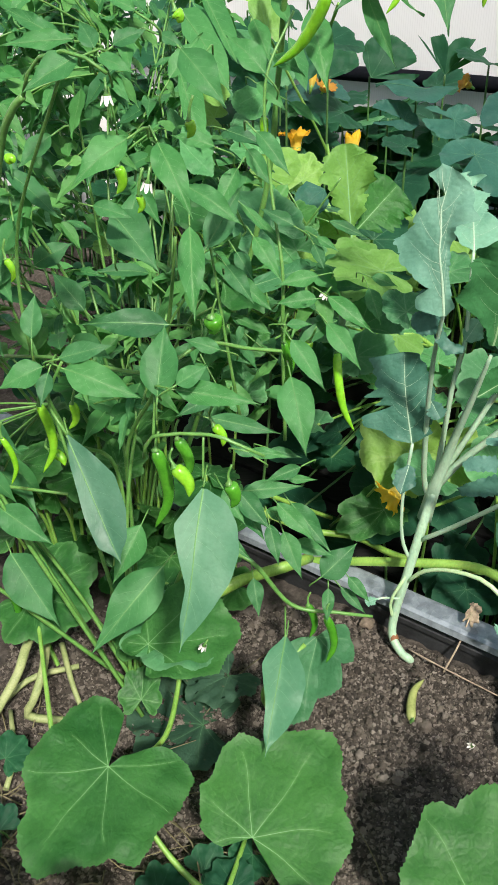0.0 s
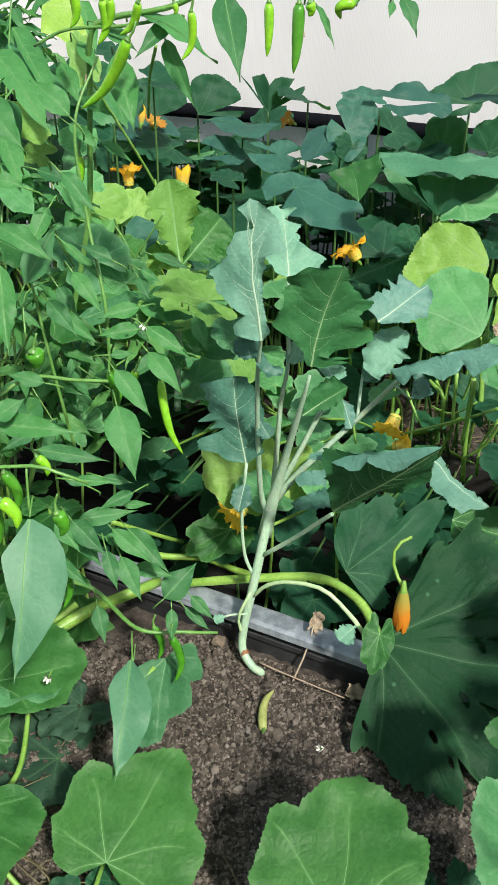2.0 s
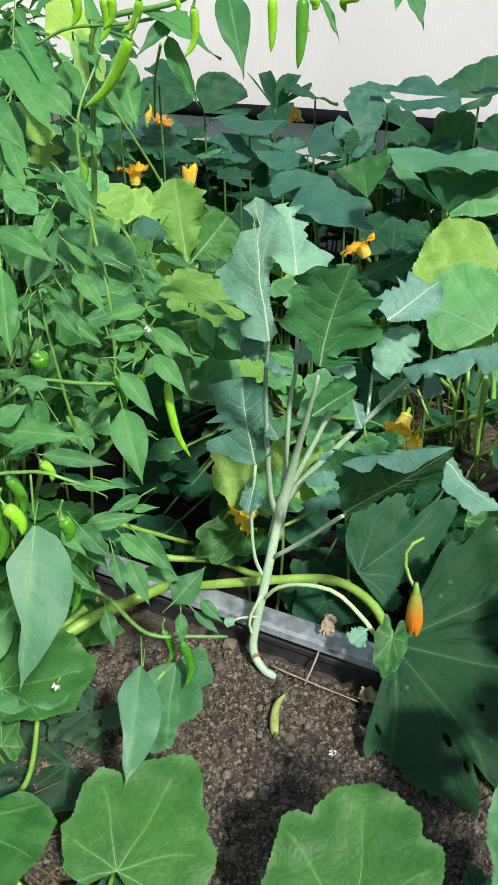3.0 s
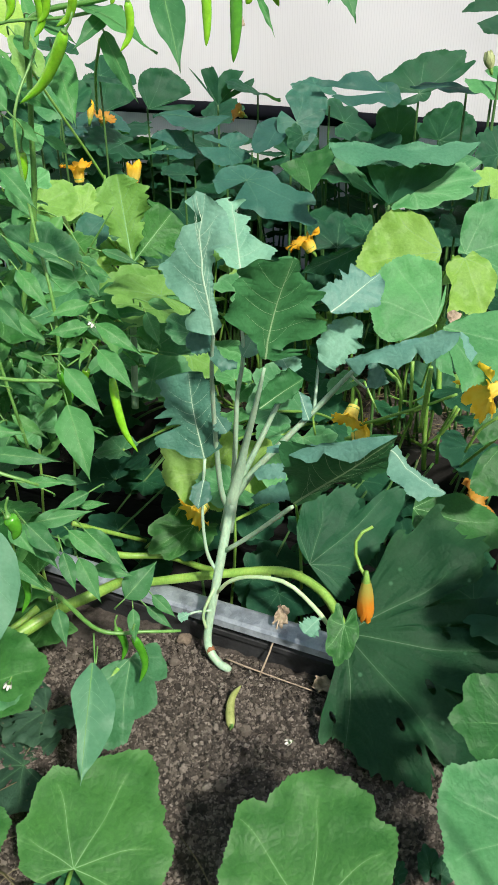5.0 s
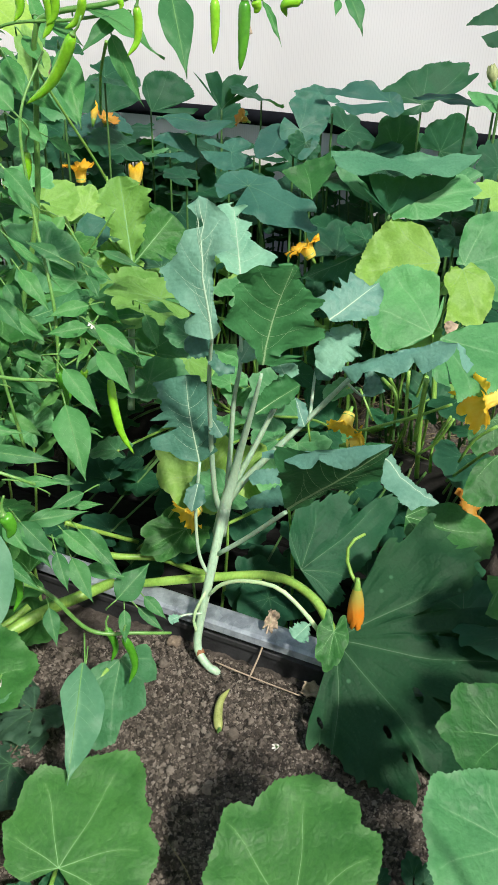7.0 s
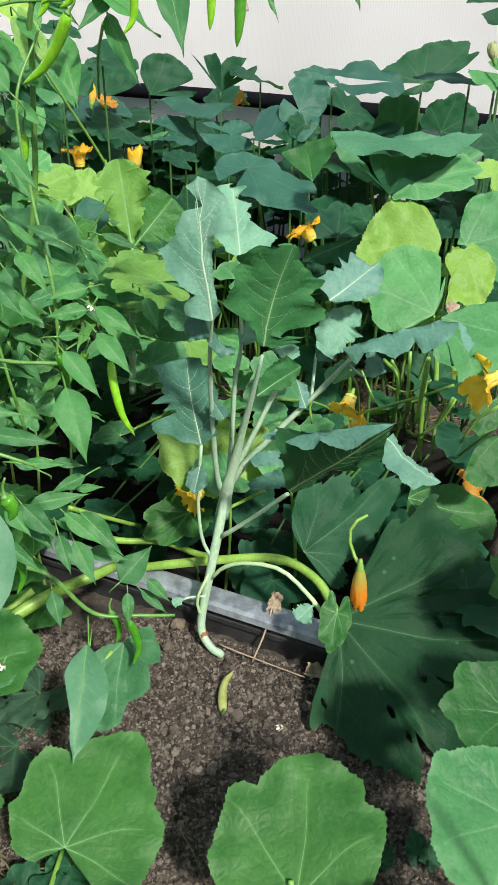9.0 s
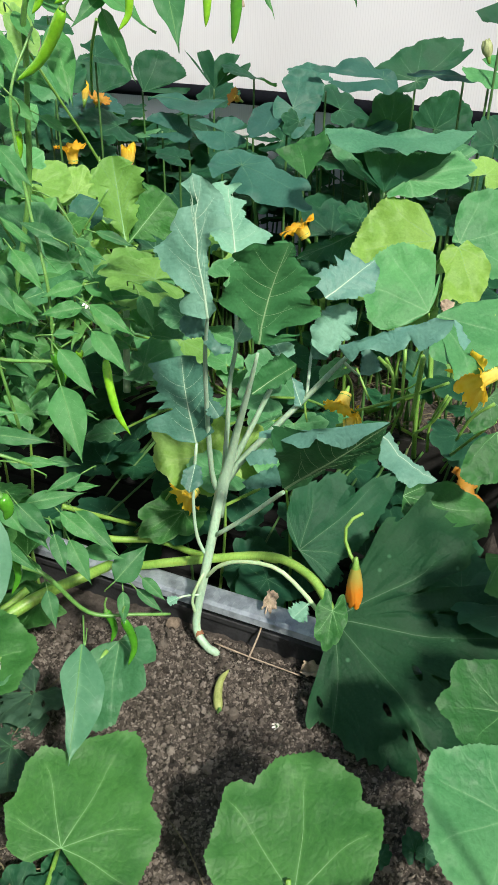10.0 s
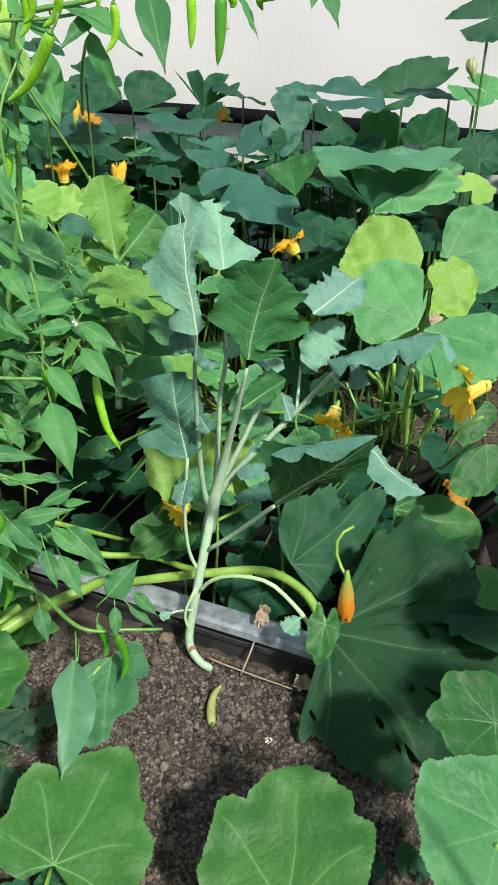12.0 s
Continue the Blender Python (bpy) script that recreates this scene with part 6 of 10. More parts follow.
leaf(pumpkin_right, 'squash', (0.875, 1.599, 0.277), (0.822, 1.556, 0.239), (-0.1, -0.597, 0.796), material='squash', bend=6, fold=3, shape=[(-80, 0.54), (-34, 1.0), (-16, 0.99), (0, 1.0), (7, 0.51), (64, 0.42)])
leaf(pumpkin_right, 'kale', (0.918, 2.591, 0.569), (0.75, 2.573, 0.508), (-0.157, -0.734, 0.66), material='squash_shade', ruffle=0.03, bend=6, fold=3, shape=([(0.0, 0.02), (0.13, 0.15), (0.34, 0.23), (0.5, 0.38), (0.6, 0.24), (1.0, 0.005)], [(0.0, 0.02), (0.38, 0.08), (0.73, 0.13), (1.0, 0.005)]))
stalk(pumpkin_right, 'petiole', [(1.05, 2.59, 0), (1.031, 2.575, 0.312), (1.006, 2.56, 0.516)], 0.0029, 0.0022, 'petiole')
leaf(pumpkin_right, 'squash', (1.053, 2.335, 0.248), (0.993, 2.394, 0.321), (0, -0.781, 0.625), 0.7, bend=10, material='squash_shade')
stalk(pumpkin_right, 'petiole', [(1.181, 2.479, 0), (1.124, 2.414, 0.149), (1.053, 2.339, 0.245)], 0.0029, 0.0022, 'petiole')
stalk(pumpkin_right, 'petiole', [(1.017, 2.299, 0.057), (0.987, 2.26, 0.227), (0.964, 2.214, 0.384)], 0.0065, 0.0055, 'petiole')
stalk(pumpkin_right, 'petiole', [(1.054, 2.334, 0.216), (1.045, 2.341, 0.339)], 0.0072, 0.0061, 'petiole')
stalk(pumpkin_right, 'petiole', [(1.002, 2.374, 0.161), (0.993, 2.38, 0.327)], 0.0036, 0.0031, 'petiole')
stalk(pumpkin_right, 'petiole', [(0.987, 2.635, 0.133), (0.988, 2.571, 0.091)], 0.0036, 0.0031, 'petiole')
stalk(pumpkin_right, 'petiole', [(0.891, 2.519, 0.108), (0.888, 2.522, 0.243)], 0.0058, 0.0049, 'petiole')
stalk(pumpkin_right, 'petiole', [(0.998, 2.439, 0.137), (0.977, 2.392, 0.244), (0.936, 2.361, 0.316)], 0.0050, 0.0043, 'petiole')
stalk(pumpkin_right, 'petiole', [(0.974, 2.144, 0.166), (0.973, 2.145, 0.242), (0.973, 2.082, 0.345)], 0.0036, 0.0031, 'petiole')
stalk(pumpkin_right, 'petiole', [(0.764, 2.427, 0.083), (0.758, 2.431, 0.165), (0.787, 2.41, 0.218)], 0.0036, 0.0031, 'petiole')
stalk(pumpkin_right, 'petiole', [(1.008, 2.119, 0.154), (0.999, 2.001, 0.273), (1.01, 1.93, 0.356)], 0.0036, 0.0031, 'petiole')
stalk(pumpkin_right, 'vine', [(0.869, 2.724, -0.029), (0.973, 2.62, 0.022), (1.067, 2.525, 0.109), (1.152, 2.436, 0.192), (1.221, 2.334, 0.264)], 0.009, 0.007, 'vine', 'long creeping pumpkin vine')
stalk(pumpkin_right, 'vine', [(1.017, 2.737, -0.022), (1.063, 2.577, 0.007), (1.11, 2.442, 0.019)], 0.005, 0.005, 'vine')
stalk(pumpkin_right, 'petiole', [(0.783, 2.038, 0.468), (0.801, 1.999, 0.446), (0.813, 2.016, 0.366)], 0.0043, 0.0035, 'petiole')
stalk(pumpkin_right, 'petiole', [(0.804, 1.959, 0.518), (0.809, 1.956, 0.403)], 0.0036, 0.0029, 'petiole')
stalk(pumpkin_right, 'petiole', [(0.812, 1.891, 0.529), (0.815, 1.914, 0.385)], 0.0050, 0.0040, 'petiole')
stalk(pumpkin_right, 'petiole', [(0.732, 2.026, 0.353), (0.819, 1.936, 0.428), (0.864, 1.877, 0.48)], 0.0036, 0.0029, 'petiole')
stalk(pumpkin_right, 'petiole', [(0.686, 2.111, 0.376), (0.655, 2.109, 0.344), (0.66, 2.105, 0.295)], 0.0029, 0.0023, 'petiole')
stalk(pumpkin_right, 'petiole', [(0.755, 2.084, 0.425), (0.776, 2.043, 0.367)], 0.0029, 0.0023, 'petiole')
stalk(pumpkin_right, 'petiole', [(0.851, 1.837, 0.47), (0.841, 1.869, 0.405), (0.822, 1.909, 0.355)], 0.0032, 0.0026, 'petiole')
stalk(pumpkin_right, 'petiole', [(0.9, 1.763, 0.489), (0.877, 1.793, 0.447), (0.869, 1.823, 0.384)], 0.0032, 0.0026, 'petiole')
stalk(pumpkin_right, 'petiole', [(0.807, 2.07, 0.393), (0.838, 2.021, 0.398), (0.864, 1.977, 0.444)], 0.0022, 0.0017, 'petiole')
squash_flower(pumpkin_right, (0.731, 2.064, 0.383), (0.704, 2.032, 0.346), 0.037, seed=3, droop=0.1, material='petal_light')
squash_flower(pumpkin_right, (0.714, 2.033, 0.32), (0.761, 2.013, 0.335), 0.034, seed=8, droop=0.1, material='petal_light')
squash_flower(pumpkin_right, (0.867, 1.703, 0.588), (0.785, 1.685, 0.574), 0.045, seed=4, droop=0.15, material='petal_light', label='large yellow pumpkin blossom')
squash_flower(pumpkin_right, (0.824, 2.724, 0.515), (0.786, 2.744, 0.575), 0.046, seed=6, material='petal', droop=0.3, label='wide open orange blossom in shade')
squash_flower(pumpkin_right, (0.917, 1.937, 0.178), (0.979, 1.891, 0.227), 0.045, seed=9, material='petal_dry', droop=0.3, label='wilting blossom in shade')
squash_flower(pumpkin_right, (0.397, 1.971, 0.24), (0.356, 1.945, 0.219), 0.036, seed=11, material='petal_light', label='open orange-yellow blossom beside the kale stem')
stalk(pumpkin_right, 'peduncle', [(0.285, 2.224, -0.035), (0.334, 2.149, 0.073), (0.36, 2.055, 0.19)], 0.003, 0.003, 'vine')
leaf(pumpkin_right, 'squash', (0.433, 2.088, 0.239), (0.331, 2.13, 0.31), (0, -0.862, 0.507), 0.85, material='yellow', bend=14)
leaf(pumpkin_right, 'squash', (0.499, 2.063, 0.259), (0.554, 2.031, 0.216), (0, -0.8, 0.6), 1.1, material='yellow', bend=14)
leaf(pumpkin_right, 'squash', (0.457, 2.345, -0.021), (0.368, 2.412, 0.068), (0, -0.8, 0.6), 0.9, material='squash_shade', bend=14)
stalk(pumpkin_right, 'petiole', [(0.795, 2.769, 0), (0.643, 2.578, -0.013), (0.457, 2.349, -0.024)], 0.0029, 0.0022, 'petiole')
leaf(pumpkin_right, 'squash', (0.384, 2.087, 0.107), (0.279, 2.05, 0.08), (0, -0.6, 0.8), 0.6, bend=14)
stalk(pumpkin_right, 'vine', [(0.383, 2.088, 0.062), (0.467, 2.088, 0.104), (0.555, 2.084, 0.147)], 0.004, 0.004, 'vine')

pumpkin_back = thing('pumpkin_plant', (0.8, 3.3, 0), 'tall shaded pumpkin plant with upright leaf stalks by the wall', 'pumpkin plant')
leaf(pumpkin_back, 'squash', (0.313, 3.544, 0.774), (0.358, 3.58, 0.879), (-0.103, -0.927, 0.361), material='squash_shade', bend=6, fold=3, shape=[(-82, 0.31), (-36, 1.11), (-13, 1.08), (0, 1.0), (24, 1.26), (48, 1.15), (53, 0.73)])
stalk(pumpkin_back, 'petiole', [(0.386, 3.65, 0), (0.376, 3.63, 0.462), (0.367, 3.605, 0.769)], 0.0042, 0.003, 'petiole_shade')
leaf(pumpkin_back, 'squash', (0.463, 3.41, 0.804), (0.532, 3.447, 0.918), (-0.0, -0.951, 0.31), material='squash_shade', bend=6, fold=3, shape=[(-56, 0.44), (-39, 0.77), (-21, 0.89), (0, 1.0), (20, 1.05), (42, 1.07), (49, 0.24), (57, 1.09), (64, 0.94), (66, 0.55)])
stalk(pumpkin_back, 'petiole', [(0.487, 3.512, 0), (0.477, 3.492, 0.48), (0.466, 3.467, 0.801)], 0.0042, 0.003, 'petiole_shade')
leaf(pumpkin_back, 'squash', (0.668, 3.305, 0.825), (0.623, 3.342, 0.923), (-0.309, -0.928, 0.206), material='squash_shade', fold=8, bend=6, shape=[(-13, 1.24), (-10, 0.9), (-8, 0.47), (0, 1.0), (20, 0.97), (30, 0.67)])
stalk(pumpkin_back, 'petiole', [(0.689, 3.361, 0), (0.679, 3.341, 0.494), (0.671, 3.315, 0.823)], 0.0042, 0.003, 'petiole_shade')
leaf(pumpkin_back, 'squash', (0.671, 3.315, 0.824), (0.763, 3.366, 0.917), (0.206, -0.928, 0.309), material='squash_shade', fold=6, bend=6, shape=[(-46, 0.44), (-28, 0.73), (-12, 0.85), (0, 1.0), (6, 0.39), (15, 1.09), (22, 0.92)])
stalk(pumpkin_back, 'petiole', [(0.696, 3.381, 0), (0.686, 3.361, 0.492), (0.674, 3.335, 0.819)], 0.0042, 0.003, 'petiole_shade')
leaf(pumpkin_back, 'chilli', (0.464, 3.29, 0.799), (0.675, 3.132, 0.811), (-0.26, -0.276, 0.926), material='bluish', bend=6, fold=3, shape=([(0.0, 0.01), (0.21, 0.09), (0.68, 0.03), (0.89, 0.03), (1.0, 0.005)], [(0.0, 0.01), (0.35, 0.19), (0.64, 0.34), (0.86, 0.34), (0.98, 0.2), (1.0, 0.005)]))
stalk(pumpkin_back, 'petiole', [(0.601, 3.302, 0), (0.591, 3.282, 0.462), (0.581, 3.253, 0.766)], 0.0042, 0.003, 'petiole_shade')
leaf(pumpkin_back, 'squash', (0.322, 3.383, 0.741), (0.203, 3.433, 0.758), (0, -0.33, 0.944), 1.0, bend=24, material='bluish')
stalk(pumpkin_back, 'petiole', [(0.342, 3.433, 0), (0.332, 3.413, 0.444), (0.322, 3.385, 0.736)], 0.0042, 0.003, 'petiole_shade')
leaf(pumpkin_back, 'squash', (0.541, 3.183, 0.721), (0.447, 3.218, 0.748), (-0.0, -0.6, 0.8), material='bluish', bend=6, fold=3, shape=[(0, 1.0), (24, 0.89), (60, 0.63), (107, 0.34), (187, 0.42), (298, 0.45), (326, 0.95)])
stalk(pumpkin_back, 'petiole', [(0.513, 3.243, 0), (0.503, 3.223, 0.435), (0.493, 3.196, 0.721)], 0.0042, 0.003, 'petiole_shade')
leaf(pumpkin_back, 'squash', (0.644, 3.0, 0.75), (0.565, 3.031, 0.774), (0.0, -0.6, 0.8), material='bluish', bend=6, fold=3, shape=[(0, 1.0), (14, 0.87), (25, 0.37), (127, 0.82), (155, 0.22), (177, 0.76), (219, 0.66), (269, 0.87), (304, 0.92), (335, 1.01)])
stalk(pumpkin_back, 'petiole', [(0.661, 3.069, 0), (0.651, 3.049, 0.451), (0.641, 3.023, 0.749)], 0.0042, 0.003, 'petiole_shade')
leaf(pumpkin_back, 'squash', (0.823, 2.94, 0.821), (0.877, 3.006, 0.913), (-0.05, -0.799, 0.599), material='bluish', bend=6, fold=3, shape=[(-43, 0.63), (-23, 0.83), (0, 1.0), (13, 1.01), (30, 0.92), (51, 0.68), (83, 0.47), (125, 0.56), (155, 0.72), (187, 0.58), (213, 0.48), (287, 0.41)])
stalk(pumpkin_back, 'petiole', [(0.833, 3.003, 0), (0.823, 2.983, 0.485), (0.813, 2.956, 0.804)], 0.0042, 0.003, 'petiole_shade')
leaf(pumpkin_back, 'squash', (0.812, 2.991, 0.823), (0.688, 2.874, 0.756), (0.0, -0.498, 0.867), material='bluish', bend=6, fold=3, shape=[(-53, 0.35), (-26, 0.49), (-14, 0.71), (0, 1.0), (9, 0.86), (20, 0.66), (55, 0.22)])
stalk(pumpkin_back, 'petiole', [(0.86, 2.982, 0), (0.85, 2.962, 0.48), (0.84, 2.937, 0.799)], 0.0042, 0.003, 'petiole_shade')
leaf(pumpkin_back, 'squash', (0.835, 2.911, 0.791), (0.817, 2.898, 0.742), (0.108, -0.97, 0.216), 1.2, material='squash_shade', bend=14)
stalk(pumpkin_back, 'petiole', [(0.879, 2.943, 0), (0.859, 2.929, 0.475), (0.834, 2.916, 0.79)], 0.004, 0.003, 'petiole_shade')
leaf(pumpkin_back, 'squash', (0.79, 3.283, 0.86), (0.691, 3.232, 0.878), (0, -0.196, 0.981), 1.0, bend=20, material='squash_shade')
stalk(pumpkin_back, 'petiole', [(0.81, 3.333, 0), (0.8, 3.313, 0.516), (0.79, 3.284, 0.856)], 0.0042, 0.003, 'petiole_shade')
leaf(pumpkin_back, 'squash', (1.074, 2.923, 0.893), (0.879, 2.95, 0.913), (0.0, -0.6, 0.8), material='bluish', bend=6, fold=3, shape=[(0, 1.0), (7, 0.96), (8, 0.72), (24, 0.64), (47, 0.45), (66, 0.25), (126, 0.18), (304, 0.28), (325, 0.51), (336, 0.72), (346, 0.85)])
stalk(pumpkin_back, 'petiole', [(0.967, 3.09, 0), (0.957, 3.07, 0.513), (0.947, 3.042, 0.85)], 0.0042, 0.003, 'petiole_shade')
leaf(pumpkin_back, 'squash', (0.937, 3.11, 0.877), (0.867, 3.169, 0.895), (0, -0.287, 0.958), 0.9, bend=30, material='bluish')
stalk(pumpkin_back, 'petiole', [(0.957, 3.16, 0), (0.947, 3.14, 0.526), (0.937, 3.111, 0.872)], 0.0042, 0.003, 'petiole_shade')
leaf(pumpkin_back, 'squash', (1.172, 2.933, 0.889), (1.352, 2.971, 0.99), (-0.101, -0.858, 0.504), material='squash_shade', bend=6, fold=3, shape=[(-144, 0.34), (-131, 0.58), (-106, 0.45), (-60, 0.46), (-36, 0.61), (-17, 0.72), (-8, 0.92), (3, 0.73), (4, 0.97), (23, 0.17), (126, 0.1), (173, 0.22), (194, 0.33)])
stalk(pumpkin_back, 'petiole', [(1.192, 2.983, 0), (1.182, 2.963, 0.536), (1.174, 2.937, 0.89)], 0.0042, 0.003, 'petiole_shade')
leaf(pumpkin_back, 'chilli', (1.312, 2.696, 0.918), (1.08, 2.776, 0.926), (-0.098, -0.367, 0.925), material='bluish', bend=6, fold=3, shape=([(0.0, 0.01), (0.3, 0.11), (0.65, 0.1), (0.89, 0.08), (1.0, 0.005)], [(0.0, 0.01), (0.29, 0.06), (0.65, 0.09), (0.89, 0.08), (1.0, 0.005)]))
stalk(pumpkin_back, 'petiole', [(1.254, 2.812, 0), (1.244, 2.792, 0.555), (1.234, 2.763, 0.919)], 0.0042, 0.003, 'petiole_shade')
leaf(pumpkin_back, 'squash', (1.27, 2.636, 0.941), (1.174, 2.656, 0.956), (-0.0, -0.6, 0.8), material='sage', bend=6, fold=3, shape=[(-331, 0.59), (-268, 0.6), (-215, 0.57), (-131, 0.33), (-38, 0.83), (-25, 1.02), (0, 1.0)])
stalk(pumpkin_back, 'petiole', [(1.261, 2.681, 0), (1.251, 2.661, 0.555), (1.241, 2.634, 0.92)], 0.0042, 0.003, 'petiole_shade')
leaf(pumpkin_back, 'squash', (1.227, 2.586, 1.107), (1.115, 2.596, 1.101), (-0.101, -0.886, 0.453), material='squash_shade', bend=6, fold=3, shape=[(0, 1.0), (17, 0.72), (44, 0.52), (101, 0.53), (199, 0.41), (286, 0.52), (317, 0.67), (341, 0.73)])
stalk(pumpkin_back, 'petiole', [(1.248, 2.629, 0), (1.238, 2.609, 0.647), (1.228, 2.584, 1.076)], 0.0042, 0.003, 'petiole_shade')
leaf(pumpkin_back, 'squash', (1.18, 3.115, 0.736), (1.192, 3.128, 0.856), (0, -0.995, 0.105), 0.8, material='squash_shade', bend=14)
stalk(pumpkin_back, 'petiole', [(1.2, 3.165, 0), (1.19, 3.145, 0.442), (1.18, 3.12, 0.735)], 0.0042, 0.003, 'petiole_shade')
leaf(pumpkin_back, 'squash', (1.146, 3.265, 0.664), (1.124, 3.273, 0.74), (0, -0.995, 0.105), 1.3, material='squash_shade', bend=14)
stalk(pumpkin_back, 'petiole', [(1.166, 3.315, 0), (1.156, 3.295, 0.398), (1.146, 3.27, 0.663)], 0.0042, 0.003, 'petiole_shade')
leaf(pumpkin_back, 'squash', (1.244, 3.217, 0.666), (1.231, 3.224, 0.735), (0, -0.995, 0.105), 1.2, material='squash_shade', bend=14)
stalk(pumpkin_back, 'petiole', [(1.264, 3.267, 0), (1.254, 3.247, 0.4), (1.244, 3.222, 0.666)], 0.0042, 0.003, 'petiole_shade')
leaf(pumpkin_back, 'squash', (1.069, 3.323, 0.644), (1.048, 3.33, 0.714), (0, -0.995, 0.105), 1.2, material='squash_shade', bend=14)
stalk(pumpkin_back, 'petiole', [(1.089, 3.373, 0), (1.079, 3.353, 0.386), (1.069, 3.328, 0.643)], 0.0042, 0.003, 'petiole_shade')
leaf(pumpkin_back, 'squash', (1.291, 3.031, 0.746), (1.396, 3.038, 0.807), (0, -0.995, 0.105), 1.0, material='squash_shade', bend=14)
stalk(pumpkin_back, 'petiole', [(1.311, 3.081, 0), (1.301, 3.061, 0.448), (1.291, 3.036, 0.746)], 0.0042, 0.003, 'petiole_shade')
leaf(pumpkin_back, 'squash', (1.246, 2.566, 0.787), (1.232, 2.604, 0.849), (0, -0.848, 0.53), 1.0, material='squash_shade', bend=14)
stalk(pumpkin_back, 'petiole', [(1.266, 2.616, 0), (1.256, 2.596, 0.472), (1.246, 2.57, 0.784)], 0.0042, 0.003, 'petiole_shade')
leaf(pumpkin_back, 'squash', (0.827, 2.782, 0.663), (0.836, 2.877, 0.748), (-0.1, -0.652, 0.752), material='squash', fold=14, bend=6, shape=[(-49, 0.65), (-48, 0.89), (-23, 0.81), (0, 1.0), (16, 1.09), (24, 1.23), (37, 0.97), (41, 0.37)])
stalk(pumpkin_back, 'petiole', [(0.849, 2.865, 0), (0.839, 2.845, 0.4), (0.83, 2.819, 0.663)], 0.0042, 0.003, 'petiole_shade')
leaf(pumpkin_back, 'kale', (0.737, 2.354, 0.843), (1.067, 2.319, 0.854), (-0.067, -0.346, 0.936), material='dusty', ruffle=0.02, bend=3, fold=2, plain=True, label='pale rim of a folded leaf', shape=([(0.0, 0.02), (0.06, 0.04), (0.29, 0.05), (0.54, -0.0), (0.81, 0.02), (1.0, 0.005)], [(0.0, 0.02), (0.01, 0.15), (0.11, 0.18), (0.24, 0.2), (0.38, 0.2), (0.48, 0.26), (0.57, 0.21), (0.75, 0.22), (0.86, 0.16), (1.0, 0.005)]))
stalk(pumpkin_back, 'petiole', [(1.07, 2.562, 0), (1.013, 2.498, 0.481), (0.942, 2.418, 0.797)], 0.004, 0.003, 'petiole_shade')
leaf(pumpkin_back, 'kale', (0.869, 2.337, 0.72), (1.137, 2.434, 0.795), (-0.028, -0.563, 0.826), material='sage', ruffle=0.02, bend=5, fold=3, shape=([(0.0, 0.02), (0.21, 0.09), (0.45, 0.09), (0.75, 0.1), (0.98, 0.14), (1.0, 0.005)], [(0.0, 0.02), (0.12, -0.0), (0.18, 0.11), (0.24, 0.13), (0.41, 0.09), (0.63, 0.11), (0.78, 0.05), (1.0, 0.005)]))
stalk(pumpkin_back, 'petiole', [(1.058, 2.571, 0), (1.017, 2.528, 0.472), (0.966, 2.476, 0.781)], 0.004, 0.003, 'petiole_shade')
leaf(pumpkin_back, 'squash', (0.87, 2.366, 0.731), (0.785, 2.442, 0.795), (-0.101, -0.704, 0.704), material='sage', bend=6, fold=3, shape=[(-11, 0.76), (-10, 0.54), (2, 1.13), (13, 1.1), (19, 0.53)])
stalk(pumpkin_back, 'petiole', [(1.027, 2.594, 0), (0.946, 2.497, 0.452), (0.846, 2.382, 0.75)], 0.004, 0.003, 'petiole_shade')
leaf(pumpkin_back, 'squash', (0.87, 2.321, 0.734), (0.912, 2.332, 0.813), (0.102, -0.991, 0.082), material='squash_shade', bend=-6, label='folded leaf, veined underside coloured dark for shade', fold=3, shape=[(-79, 0.82), (-77, 1.29), (-74, 0.36), (-63, 1.15), (-33, 0.91), (-23, 0.88), (0, 1.0), (18, 1.21), (33, 2.0), (37, 1.71), (40, 1.27), (41, 0.55)])
stalk(pumpkin_back, 'petiole', [(0.892, 2.371, 0), (0.882, 2.351, 0.438), (0.872, 2.326, 0.732)], 0.0042, 0.003, 'petiole_shade')
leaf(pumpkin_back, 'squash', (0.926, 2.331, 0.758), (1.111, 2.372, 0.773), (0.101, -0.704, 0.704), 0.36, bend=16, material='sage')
stalk(pumpkin_back, 'petiole', [(1.102, 2.539, 0), (1.022, 2.445, 0.455), (0.925, 2.334, 0.755)], 0.004, 0.003, 'petiole_shade')
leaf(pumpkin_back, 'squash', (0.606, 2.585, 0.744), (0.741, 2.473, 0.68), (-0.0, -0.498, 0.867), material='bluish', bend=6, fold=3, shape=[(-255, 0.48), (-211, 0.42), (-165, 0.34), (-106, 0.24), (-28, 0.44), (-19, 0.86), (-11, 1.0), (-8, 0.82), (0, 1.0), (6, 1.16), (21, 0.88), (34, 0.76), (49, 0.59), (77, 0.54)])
stalk(pumpkin_back, 'petiole', [(0.661, 2.632, 0), (0.651, 2.612, 0.433), (0.641, 2.584, 0.718)], 0.0042, 0.003, 'petiole_shade')
leaf(pumpkin_back, 'squash', (0.635, 2.649, 0.715), (0.551, 2.696, 0.736), (0, -0.406, 0.914), 0.8, bend=20, material='squash_shade')
stalk(pumpkin_back, 'petiole', [(0.763, 2.793, 0), (0.705, 2.728, 0.429), (0.635, 2.651, 0.711)], 0.004, 0.003, 'petiole_shade')
leaf(pumpkin_back, 'squash', (0.498, 2.877, 0.703), (0.442, 2.917, 0.715), (0, -0.287, 0.958), 0.8, material='squash_shade', bend=14)
